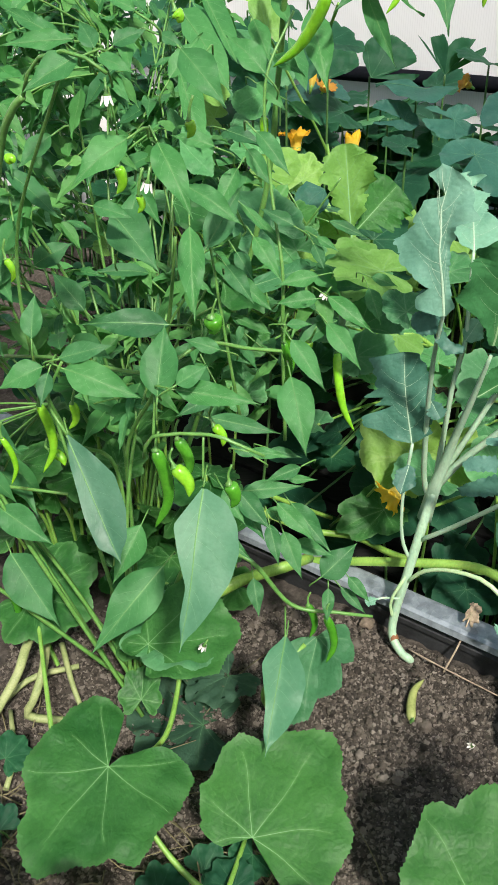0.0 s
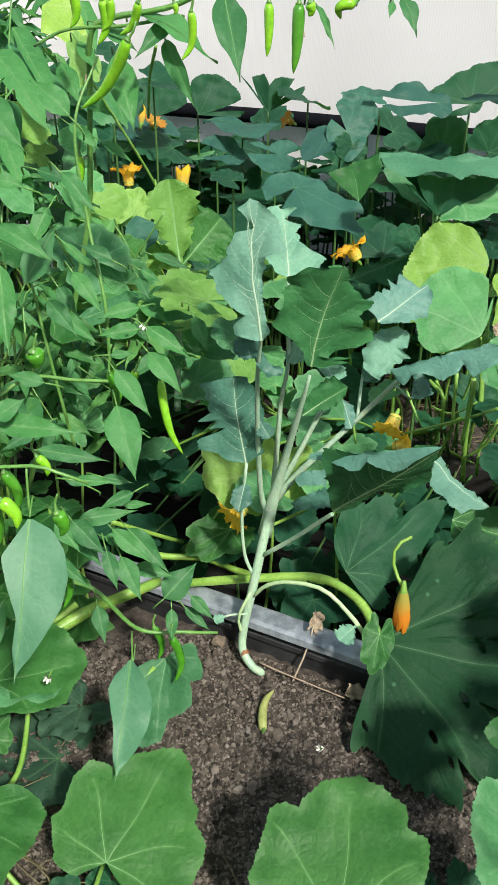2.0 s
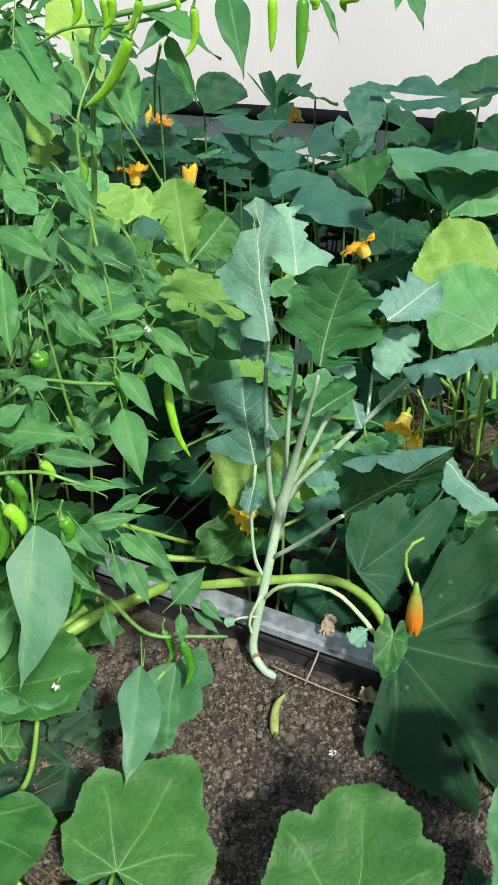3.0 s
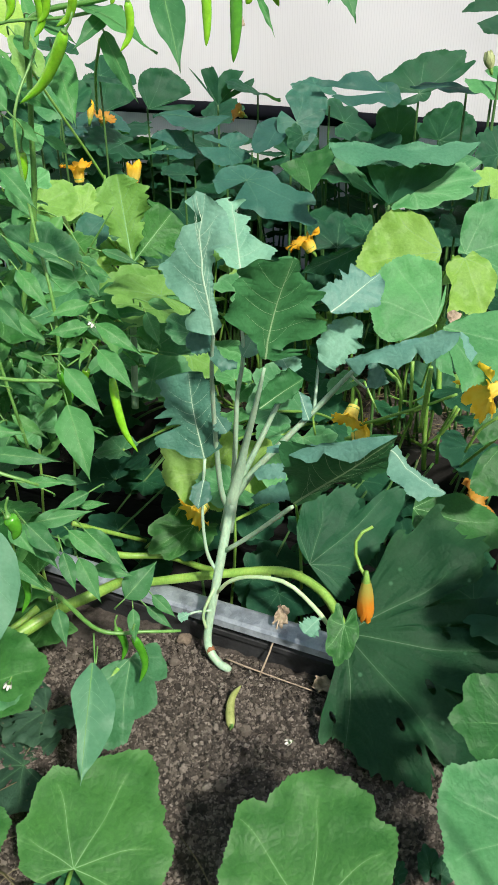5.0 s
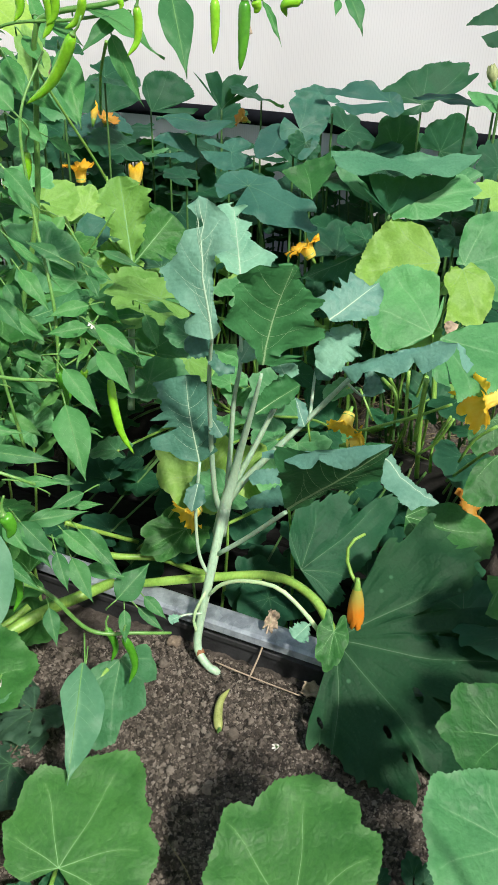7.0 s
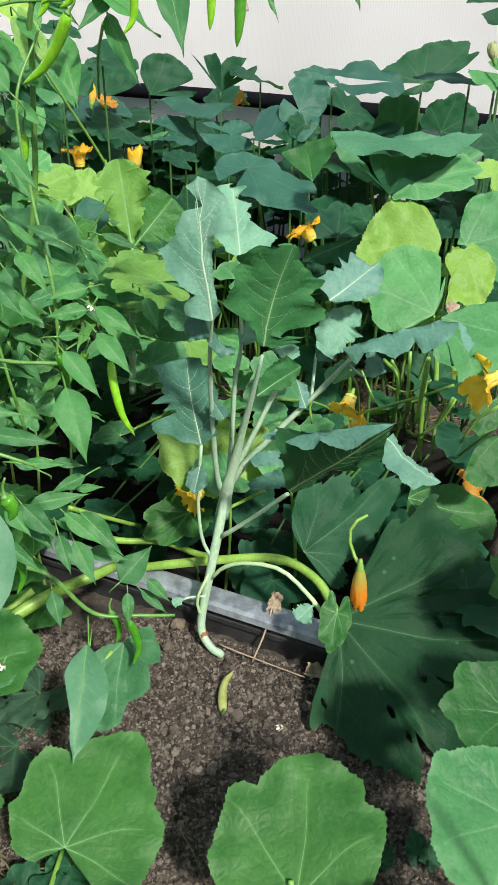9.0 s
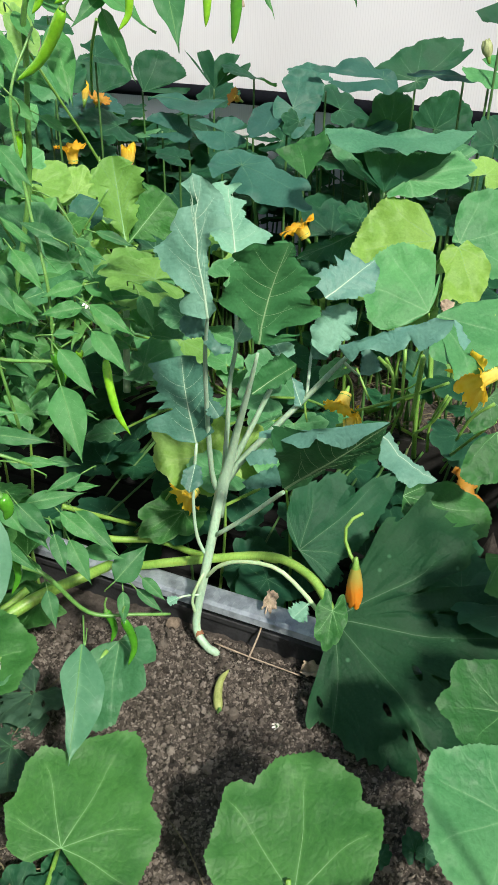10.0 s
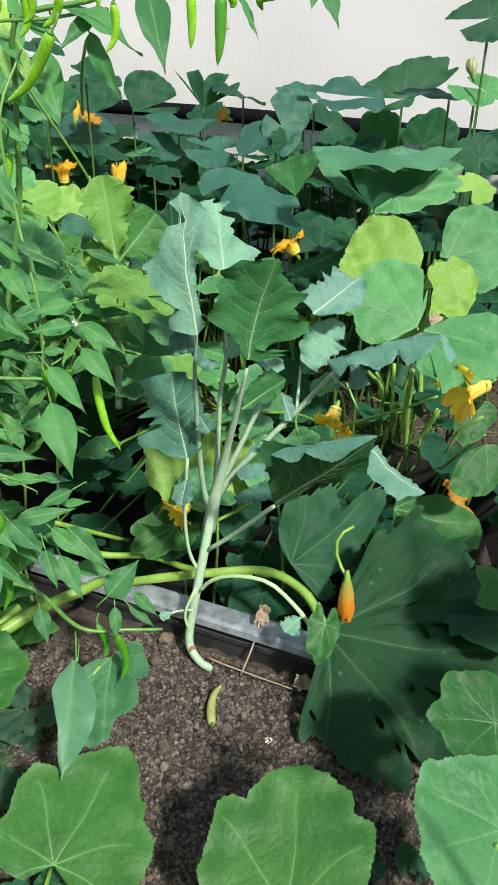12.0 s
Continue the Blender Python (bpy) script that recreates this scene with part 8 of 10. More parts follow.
stalk(chilli_near, 'stem', [(0.08, 1.753, 0.514), (0.06, 1.73, 0.658), (0.038, 1.746, 0.805)], 0.003, 0.002, 'chilli_stem')
leaf(chilli_near, 'chilli', (-0.134, 1.499, 0.627), (-0.061, 1.399, 0.501), (0.001, -0.784, 0.621), bend=10, fold=10, ruffle=0.01, material='chilli_grey', shape=([(0.0, 0.01), (0.18, 0.11), (0.41, 0.21), (0.66, 0.19), (0.88, 0.1), (1.0, 0.005)], [(0.0, 0.01), (0.24, 0.06), (0.61, 0.11), (0.83, 0.1), (1.0, 0.005)]))
stalk(chilli_near, 'petiole', [(-0.141, 1.536, 0.625), (-0.141, 1.524, 0.637), (-0.132, 1.5, 0.627)], 0.0013, 0.001, 'chilli_stem')
leaf(chilli_near, 'chilli', (-0.005, 1.404, 0.73), (0.002, 1.456, 0.795), (0, -0.781, 0.625), 0.55, bend=22, fold=12)
stalk(chilli_near, 'petiole', [(-0.007, 1.414, 0.695), (-0.007, 1.402, 0.707), (-0.005, 1.405, 0.73)], 0.0013, 0.001, 'chilli_stem')
leaf(chilli_near, 'chilli', (0.017, 1.387, 0.747), (0.109, 1.377, 0.734), (0, -0.781, 0.625), 0.3, bend=22, fold=12)
stalk(chilli_near, 'petiole', [(-0.005, 1.414, 0.732), (-0.005, 1.402, 0.744), (0.017, 1.388, 0.746)], 0.0013, 0.001, 'chilli_stem')
leaf(chilli_near, 'chilli', (0.02, 1.373, 0.76), (0.054, 1.386, 0.776), (0, -0.781, 0.625), 0.6, bend=22, fold=12)
stalk(chilli_near, 'petiole', [(0.001, 1.39, 0.733), (0.001, 1.378, 0.745), (0.02, 1.374, 0.759)], 0.0013, 0.001, 'chilli_stem')
leaf(chilli_near, 'chilli', (-0.123, 1.467, 0.747), (-0.06, 1.477, 0.759), (0, -0.781, 0.625), 0.4, bend=22, fold=12)
stalk(chilli_near, 'petiole', [(-0.144, 1.488, 0.725), (-0.144, 1.476, 0.737), (-0.123, 1.468, 0.746)], 0.0013, 0.001, 'chilli_stem')
leaf(chilli_near, 'chilli', (-0.117, 1.463, 0.735), (-0.025, 1.441, 0.707), (0, -0.781, 0.625), 0.42, bend=22, fold=12)
stalk(chilli_near, 'petiole', [(-0.138, 1.492, 0.723), (-0.138, 1.48, 0.735), (-0.117, 1.464, 0.734)], 0.0013, 0.001, 'chilli_stem')
leaf(chilli_near, 'chilli', (-0.149, 1.487, 0.727), (-0.202, 1.47, 0.705), (0, -0.781, 0.625), 0.6, bend=22, fold=12)
stalk(chilli_near, 'petiole', [(-0.13, 1.517, 0.717), (-0.13, 1.505, 0.729), (-0.149, 1.488, 0.726)], 0.0013, 0.001, 'chilli_stem')
leaf(chilli_near, 'chilli', (-0.138, 1.466, 0.729), (-0.145, 1.44, 0.697), (0, -0.781, 0.625), 0.5, bend=22, fold=12)
stalk(chilli_near, 'petiole', [(-0.134, 1.503, 0.728), (-0.134, 1.491, 0.74), (-0.138, 1.467, 0.729)], 0.0013, 0.001, 'chilli_stem')
leaf(chilli_near, 'chilli', (-0.16, 1.495, 0.759), (-0.158, 1.53, 0.802), (0, -0.781, 0.625), 0.5, bend=22, fold=12)
stalk(chilli_near, 'petiole', [(-0.161, 1.505, 0.724), (-0.161, 1.493, 0.736), (-0.16, 1.496, 0.759)], 0.0013, 0.001, 'chilli_stem')
leaf(chilli_near, 'chilli', (0.003, 1.498, 0.776), (-0.101, 1.498, 0.776), (0, -0.781, 0.625), 0.35, bend=22, fold=12)
stalk(chilli_near, 'petiole', [(0.025, 1.522, 0.758), (0.025, 1.51, 0.77), (0.003, 1.499, 0.775)], 0.0013, 0.001, 'chilli_stem')
leaf(chilli_near, 'chilli', (0.032, 1.476, 0.898), (0.039, 1.408, 0.813), (0, -0.781, 0.625), 0.28, bend=22, fold=12)
stalk(chilli_near, 'petiole', [(0.03, 1.514, 0.897), (0.03, 1.502, 0.909), (0.032, 1.477, 0.898)], 0.0013, 0.001, 'chilli_stem')
leaf(chilli_near, 'chilli', (-0.049, 1.362, 1.076), (-0.095, 1.341, 1.05), (0, -0.781, 0.625), 0.5, bend=22, fold=12)
stalk(chilli_near, 'petiole', [(-0.031, 1.394, 1.068), (-0.031, 1.382, 1.08), (-0.049, 1.362, 1.075)], 0.0013, 0.001, 'chilli_stem')
leaf(chilli_near, 'chilli', (-0.016, 1.387, 1.005), (-0.066, 1.357, 0.968), (0, -0.781, 0.625), 0.48, bend=22, fold=12)
stalk(chilli_near, 'petiole', [(0, 1.42, 0.999), (0, 1.408, 1.011), (-0.016, 1.387, 1.004)], 0.0013, 0.001, 'chilli_stem')
leaf(chilli_near, 'chilli', (0.008, 1.419, 0.996), (0.044, 1.369, 0.934), (0, -0.781, 0.625), 0.35, bend=22, fold=12)
stalk(chilli_near, 'petiole', [(-0.001, 1.455, 0.994), (-0.001, 1.443, 1.006), (0.008, 1.42, 0.996)], 0.0013, 0.001, 'chilli_stem')
leaf(chilli_near, 'chilli', (0.03, 1.478, 1.07), (0.075, 1.44, 1.022), (0, -0.781, 0.625), 0.48, bend=22, fold=12)
stalk(chilli_near, 'petiole', [(0.017, 1.513, 1.066), (0.017, 1.501, 1.078), (0.03, 1.479, 1.07)], 0.0013, 0.001, 'chilli_stem')
leaf(chilli_near, 'chilli', (-0.057, 1.393, 1.086), (-0.124, 1.39, 1.081), (0, -0.781, 0.625), 0.3, bend=22, fold=12)
stalk(chilli_near, 'petiole', [(-0.036, 1.418, 1.069), (-0.036, 1.406, 1.081), (-0.057, 1.394, 1.085)], 0.0013, 0.001, 'chilli_stem')
leaf(chilli_near, 'chilli', (-0.068, 1.401, 1.084), (-0.128, 1.423, 1.111), (0, -0.781, 0.625), 0.25, bend=22, fold=12)
stalk(chilli_near, 'petiole', [(-0.049, 1.418, 1.057), (-0.049, 1.406, 1.069), (-0.068, 1.402, 1.083)], 0.0013, 0.001, 'chilli_stem')
leaf(chilli_near, 'chilli', (-0.036, 1.377, 1.075), (-0.001, 1.367, 1.061), (0, -0.781, 0.625), 0.4, bend=22, fold=12)
stalk(chilli_near, 'petiole', [(-0.056, 1.407, 1.064), (-0.056, 1.395, 1.076), (-0.036, 1.378, 1.074)], 0.0013, 0.001, 'chilli_stem')
leaf(chilli_near, 'chilli', (-0.037, 1.377, 1.081), (-0.051, 1.393, 1.101), (0, -0.781, 0.625), 0.65, bend=22, fold=12)
stalk(chilli_near, 'petiole', [(-0.026, 1.39, 1.048), (-0.026, 1.378, 1.06), (-0.037, 1.378, 1.081)], 0.0013, 0.001, 'chilli_stem')
leaf(chilli_near, 'chilli', (-0.023, 1.392, 1.082), (0.007, 1.402, 1.094), (0, -0.781, 0.625), 0.55, bend=22, fold=12)
stalk(chilli_near, 'petiole', [(-0.043, 1.41, 1.056), (-0.043, 1.398, 1.068), (-0.023, 1.393, 1.081)], 0.0013, 0.001, 'chilli_stem')
leaf(chilli_near, 'chilli', (-0.084, 1.688, 0.853), (-0.022, 1.639, 0.791), (0, -0.781, 0.625), 0.6, bend=22, fold=12)
stalk(chilli_near, 'petiole', [(-0.098, 1.723, 0.848), (-0.098, 1.711, 0.86), (-0.084, 1.689, 0.852)], 0.0013, 0.001, 'chilli_stem')
leaf(chilli_near, 'chilli', (-0.099, 1.637, 0.877), (-0.048, 1.626, 0.864), (0, -0.781, 0.625), 0.45, bend=22, fold=12)
stalk(chilli_near, 'petiole', [(-0.12, 1.665, 0.864), (-0.12, 1.653, 0.876), (-0.099, 1.638, 0.876)], 0.0013, 0.001, 'chilli_stem')
leaf(chilli_near, 'chilli', (0.025, 1.544, 0.924), (0.09, 1.515, 0.887), (0, -0.781, 0.625), 0.35, bend=22, fold=12)
stalk(chilli_near, 'petiole', [(0.007, 1.576, 0.916), (0.007, 1.564, 0.928), (0.025, 1.545, 0.923)], 0.0013, 0.001, 'chilli_stem')
leaf(chilli_near, 'chilli', (0.104, 1.547, 0.981), (0.141, 1.515, 0.941), (0, -0.781, 0.625), 0.35, bend=22, fold=12)
stalk(chilli_near, 'petiole', [(0.091, 1.582, 0.977), (0.091, 1.57, 0.989), (0.104, 1.548, 0.98)], 0.0013, 0.001, 'chilli_stem')
leaf(chilli_near, 'chilli', (0.045, 1.365, 0.635), (0.021, 1.253, 0.496), (0.0, -0.781, 0.625), bend=10, fold=10, ruffle=0.01, material='chilli_grey', shape=([(0.0, 0.01), (0.06, 0.15), (0.19, 0.24), (0.36, 0.28), (0.54, 0.25), (0.72, 0.16), (0.87, 0.07), (1.0, 0.005)], [(0.0, 0.01), (0.13, 0.08), (0.25, 0.15), (0.41, 0.1), (0.61, 0.02), (0.81, 0.03), (1.0, 0.005)]))
stalk(chilli_near, 'petiole', [(0.048, 1.404, 0.636), (0.048, 1.392, 0.648), (0.045, 1.367, 0.636)], 0.0013, 0.001, 'chilli_stem')
leaf(chilli_near, 'chilli', (-0.033, 1.574, 0.36), (-0.137, 1.493, 0.259), (0, -0.781, 0.625), 0.4, bend=22, fold=12)
stalk(chilli_near, 'petiole', [(-0.019, 1.609, 0.355), (-0.019, 1.597, 0.367), (-0.033, 1.575, 0.359)], 0.0013, 0.001, 'chilli_stem')
leaf(chilli_near, 'chilli', (-0.061, 1.571, 0.437), (-0.099, 1.518, 0.371), (0, -0.781, 0.625), 0.5, bend=22, fold=12)
stalk(chilli_near, 'petiole', [(-0.052, 1.607, 0.435), (-0.052, 1.595, 0.447), (-0.061, 1.571, 0.436)], 0.0013, 0.001, 'chilli_stem')
leaf(chilli_near, 'chilli', (0.114, 1.664, 1.027), (0.067, 1.696, 1.066), (0, -0.781, 0.625), 0.5, bend=22, fold=12)
stalk(chilli_near, 'petiole', [(0.129, 1.678, 0.996), (0.129, 1.666, 1.008), (0.114, 1.665, 1.026)], 0.0013, 0.001, 'chilli_stem')
leaf(chilli_near, 'chilli', (-0.272, 1.604, 0.443), (-0.191, 1.57, 0.401), (0, -0.781, 0.625), 0.5, bend=22, fold=12)
stalk(chilli_near, 'petiole', [(-0.29, 1.635, 0.435), (-0.29, 1.623, 0.447), (-0.272, 1.605, 0.443)], 0.0013, 0.001, 'chilli_stem')
leaf(chilli_near, 'chilli', (-0.284, 1.65, 0.324), (-0.203, 1.579, 0.235), (0, -0.781, 0.625), 0.55, bend=22, fold=12)
stalk(chilli_near, 'petiole', [(-0.296, 1.685, 0.32), (-0.296, 1.673, 0.332), (-0.284, 1.651, 0.324)], 0.0013, 0.001, 'chilli_stem')
leaf(chilli_near, 'chilli', (-0.08, 1.685, 0.808), (-0.051, 1.74, 0.877), (0, -0.781, 0.625), 0.45, bend=22, fold=12)
stalk(chilli_near, 'petiole', [(-0.086, 1.696, 0.774), (-0.086, 1.684, 0.786), (-0.08, 1.685, 0.808)], 0.0013, 0.001, 'chilli_stem')
leaf(chilli_near, 'chilli', (-0.225, 1.794, 0.748), (-0.167, 1.816, 0.776), (0, -0.781, 0.625), 0.6, bend=22, fold=12)
stalk(chilli_near, 'petiole', [(-0.244, 1.811, 0.721), (-0.244, 1.799, 0.733), (-0.225, 1.794, 0.748)], 0.0013, 0.001, 'chilli_stem')
leaf(chilli_near, 'chilli', (-0.227, 1.67, 0.857), (-0.185, 1.695, 0.888), (0, -0.781, 0.625), 0.5, bend=22, fold=12)
stalk(chilli_near, 'petiole', [(-0.243, 1.685, 0.828), (-0.243, 1.673, 0.84), (-0.227, 1.671, 0.857)], 0.0013, 0.001, 'chilli_stem')
leaf(chilli_near, 'chilli', (-0.219, 1.665, 0.799), (-0.24, 1.636, 0.763), (0, -0.781, 0.625), 0.5, bend=22, fold=12)
stalk(chilli_near, 'petiole', [(-0.211, 1.701, 0.797), (-0.211, 1.689, 0.809), (-0.219, 1.665, 0.799)], 0.0013, 0.001, 'chilli_stem')
leaf(chilli_near, 'chilli', (-0.144, 1.733, 0.701), (-0.195, 1.77, 0.748), (0, -0.781, 0.625), 0.5, bend=22, fold=12)
stalk(chilli_near, 'petiole', [(-0.129, 1.746, 0.67), (-0.129, 1.734, 0.682), (-0.144, 1.734, 0.701)], 0.0013, 0.001, 'chilli_stem')
leaf(chilli_near, 'chilli', (0.039, 1.658, 0.816), (0.086, 1.712, 0.883), (0, -0.781, 0.625), 0.4, bend=22, fold=12)
stalk(chilli_near, 'petiole', [(0.028, 1.67, 0.783), (0.028, 1.658, 0.795), (0.039, 1.659, 0.816)], 0.0013, 0.001, 'chilli_stem')
leaf(chilli_near, 'chilli', (0.063, 1.703, 0.779), (0.102, 1.668, 0.735), (0, -0.781, 0.625), 0.4, bend=22, fold=12)
stalk(chilli_near, 'petiole', [(0.05, 1.738, 0.775), (0.05, 1.726, 0.787), (0.063, 1.704, 0.778)], 0.0013, 0.001, 'chilli_stem')
leaf(chilli_near, 'chilli', (0.095, 1.429, 0.645), (0.144, 1.425, 0.64), (0, -0.781, 0.625), 0.3, bend=22, fold=12)
stalk(chilli_near, 'petiole', [(0.073, 1.455, 0.629), (0.073, 1.443, 0.641), (0.095, 1.43, 0.644)], 0.0013, 0.001, 'chilli_stem')
leaf(chilli_near, 'chilli', (0.086, 1.56, 0.502), (0.172, 1.565, 0.508), (0, -0.781, 0.625), 0.3, bend=22, fold=12)
stalk(chilli_near, 'petiole', [(0.064, 1.583, 0.483), (0.064, 1.571, 0.495), (0.086, 1.561, 0.502)], 0.0013, 0.001, 'chilli_stem')
leaf(chilli_near, 'chilli', (0.079, 1.541, 0.506), (0.117, 1.503, 0.458), (0, -0.781, 0.625), 0.4, bend=22, fold=12)
stalk(chilli_near, 'petiole', [(0.067, 1.577, 0.502), (0.067, 1.565, 0.514), (0.079, 1.542, 0.505)], 0.0013, 0.001, 'chilli_stem')
leaf(chilli_near, 'chilli', (0.133, 1.55, 0.49), (0.187, 1.516, 0.448), (0, -0.781, 0.625), 0.35, bend=22, fold=12)
stalk(chilli_near, 'petiole', [(0.118, 1.584, 0.485), (0.118, 1.572, 0.497), (0.133, 1.551, 0.49)], 0.0013, 0.001, 'chilli_stem')
leaf(chilli_near, 'chilli', (0.161, 1.604, 0.382), (0.221, 1.591, 0.366), (0, -0.781, 0.625), 0.4, bend=22, fold=12)
stalk(chilli_near, 'petiole', [(0.141, 1.632, 0.37), (0.141, 1.62, 0.382), (0.161, 1.605, 0.381)], 0.0013, 0.001, 'chilli_stem')
leaf(chilli_near, 'chilli', (0.058, 1.582, 0.706), (0.007, 1.591, 0.718), (0, -0.781, 0.625), 0.4, bend=22, fold=12)
stalk(chilli_near, 'petiole', [(0.079, 1.602, 0.684), (0.079, 1.59, 0.696), (0.058, 1.582, 0.706)], 0.0013, 0.001, 'chilli_stem')
leaf(chilli_near, 'chilli', (0.052, 1.524, 0.671), (0.003, 1.506, 0.648), (0, -0.781, 0.625), 0.4, bend=22, fold=12)
stalk(chilli_near, 'petiole', [(0.071, 1.554, 0.661), (0.071, 1.542, 0.673), (0.052, 1.524, 0.67)], 0.0013, 0.001, 'chilli_stem')
leaf(chilli_near, 'chilli', (0.044, 1.53, 0.635), (0.138, 1.516, 0.618), (0, -0.781, 0.625), 0.25, bend=22, fold=12)
stalk(chilli_near, 'petiole', [(0.022, 1.557, 0.621), (0.022, 1.545, 0.633), (0.044, 1.53, 0.634)], 0.0013, 0.001, 'chilli_stem')
leaf(chilli_near, 'chilli', (0.101, 1.699, 0.819), (0.139, 1.66, 0.77), (0, -0.781, 0.625), 0.35, bend=22, fold=12)
stalk(chilli_near, 'petiole', [(0.09, 1.735, 0.816), (0.09, 1.723, 0.828), (0.101, 1.7, 0.819)], 0.0013, 0.001, 'chilli_stem')
leaf(chilli_near, 'chilli', (0.056, 1.583, 0.959), (0.004, 1.592, 0.97), (0, -0.781, 0.625), 0.4, bend=22, fold=12)
stalk(chilli_near, 'petiole', [(0.077, 1.603, 0.936), (0.077, 1.591, 0.948), (0.056, 1.584, 0.958)], 0.0013, 0.001, 'chilli_stem')
leaf(chilli_near, 'chilli', (0.081, 1.627, 0.924), (0.054, 1.591, 0.879), (0, -0.781, 0.625), 0.4, bend=22, fold=12)
stalk(chilli_near, 'petiole', [(0.09, 1.663, 0.921), (0.09, 1.651, 0.933), (0.081, 1.628, 0.923)], 0.0013, 0.001, 'chilli_stem')
leaf(chilli_near, 'chilli', (0.156, 1.733, 0.825), (0.109, 1.749, 0.844), (0, -0.781, 0.625), 0.4, bend=22, fold=12)
stalk(chilli_near, 'petiole', [(0.175, 1.751, 0.799), (0.175, 1.739, 0.811), (0.156, 1.734, 0.824)], 0.0013, 0.001, 'chilli_stem')
leaf(chilli_near, 'chilli', (-0.134, 1.6, 0.968), (-0.171, 1.574, 0.936), (0, -0.781, 0.625), 0.5, bend=22, fold=12)
stalk(chilli_near, 'petiole', [(-0.119, 1.635, 0.963), (-0.119, 1.623, 0.975), (-0.134, 1.601, 0.967)], 0.0013, 0.001, 'chilli_stem')
leaf(chilli_near, 'chilli', (0.007, 1.495, 1.083), (0.035, 1.484, 1.069), (0, -0.781, 0.625), 0.4, bend=22, fold=12)
stalk(chilli_near, 'petiole', [(-0.012, 1.526, 1.074), (-0.012, 1.514, 1.086), (0.007, 1.496, 1.082)], 0.0013, 0.001, 'chilli_stem')
leaf(chilli_near, 'chilli', (-0.008, 1.443, 1.106), (-0.039, 1.454, 1.119), (0, -0.781, 0.625), 0.4, bend=22, fold=12)
stalk(chilli_near, 'petiole', [(0.012, 1.461, 1.079), (0.012, 1.449, 1.091), (-0.008, 1.444, 1.105)], 0.0013, 0.001, 'chilli_stem')
leaf(chilli_near, 'chilli', (-0.1, 1.45, 1.124), (-0.124, 1.429, 1.097), (0, -0.781, 0.625), 0.35, bend=22, fold=12)
stalk(chilli_near, 'petiole', [(-0.087, 1.485, 1.12), (-0.087, 1.473, 1.132), (-0.1, 1.451, 1.123)], 0.0013, 0.001, 'chilli_stem')
leaf(chilli_near, 'chilli', (0.004, 1.622, 1.026), (0.042, 1.657, 1.07), (0, -0.781, 0.625), 0.35, bend=22, fold=12)
stalk(chilli_near, 'petiole', [(-0.008, 1.634, 0.994), (-0.008, 1.622, 1.006), (0.004, 1.623, 1.025)], 0.0013, 0.001, 'chilli_stem')
leaf(chilli_near, 'chilli', (0.045, 1.591, 1.052), (0.027, 1.566, 1.021), (0, -0.781, 0.625), 0.5, bend=22, fold=12)
stalk(chilli_near, 'petiole', [(0.054, 1.628, 1.05), (0.054, 1.616, 1.062), (0.045, 1.592, 1.052)], 0.0013, 0.001, 'chilli_stem')
leaf(chilli_near, 'chilli', (0.066, 1.701, 0.956), (0.115, 1.687, 0.938), (0, -0.781, 0.625), 0.4, bend=22, fold=12)
stalk(chilli_near, 'petiole', [(0.046, 1.731, 0.945), (0.046, 1.719, 0.957), (0.066, 1.702, 0.956)], 0.0013, 0.001, 'chilli_stem')
leaf(chilli_near, 'chilli', (0.151, 1.612, 0.707), (0.196, 1.568, 0.652), (0, -0.781, 0.625), 0.36, bend=22, fold=12)
stalk(chilli_near, 'petiole', [(0.139, 1.648, 0.703), (0.139, 1.636, 0.715), (0.151, 1.613, 0.706)], 0.0013, 0.001, 'chilli_stem')
leaf(chilli_near, 'chilli', (0.196, 1.603, 0.735), (0.239, 1.564, 0.686), (0, -0.781, 0.625), 0.38, bend=22, fold=12)
stalk(chilli_near, 'petiole', [(0.183, 1.639, 0.731), (0.183, 1.627, 0.743), (0.196, 1.604, 0.735)], 0.0013, 0.001, 'chilli_stem')
leaf(chilli_near, 'chilli', (0.15, 1.588, 0.665), (0.17, 1.521, 0.582), (0, -0.781, 0.625), 0.46, bend=22, fold=12)
stalk(chilli_near, 'petiole', [(0.146, 1.625, 0.664), (0.146, 1.613, 0.676), (0.15, 1.588, 0.665)], 0.0013, 0.001, 'chilli_stem')
leaf(chilli_near, 'chilli', (0.195, 1.604, 0.771), (0.254, 1.573, 0.732), (0, -0.781, 0.625), 0.3, bend=22, fold=12)
stalk(chilli_near, 'petiole', [(0.178, 1.637, 0.764), (0.178, 1.625, 0.776), (0.195, 1.605, 0.77)], 0.0013, 0.001, 'chilli_stem')
leaf(chilli_near, 'chilli', (0.061, 1.517, 0.533), (0.09, 1.488, 0.497), (0, -0.781, 0.625), 0.5, bend=22, fold=12)
stalk(chilli_near, 'petiole', [(0.049, 1.553, 0.53), (0.049, 1.541, 0.542), (0.061, 1.518, 0.533)], 0.0013, 0.001, 'chilli_stem')
leaf(chilli_near, 'chilli', (0.081, 1.514, 0.532), (0.124, 1.482, 0.492), (0, -0.781, 0.625), 0.45, bend=22, fold=12)
stalk(chilli_near, 'petiole', [(0.067, 1.549, 0.528), (0.067, 1.537, 0.54), (0.081, 1.515, 0.532)], 0.0013, 0.001, 'chilli_stem')
leaf(chilli_near, 'chilli', (0.045, 1.529, 0.47), (0.102, 1.495, 0.428), (0, -0.781, 0.625), 0.25, bend=22, fold=12)
stalk(chilli_near, 'petiole', [(0.029, 1.562, 0.464), (0.029, 1.55, 0.476), (0.045, 1.529, 0.47)], 0.0013, 0.001, 'chilli_stem')
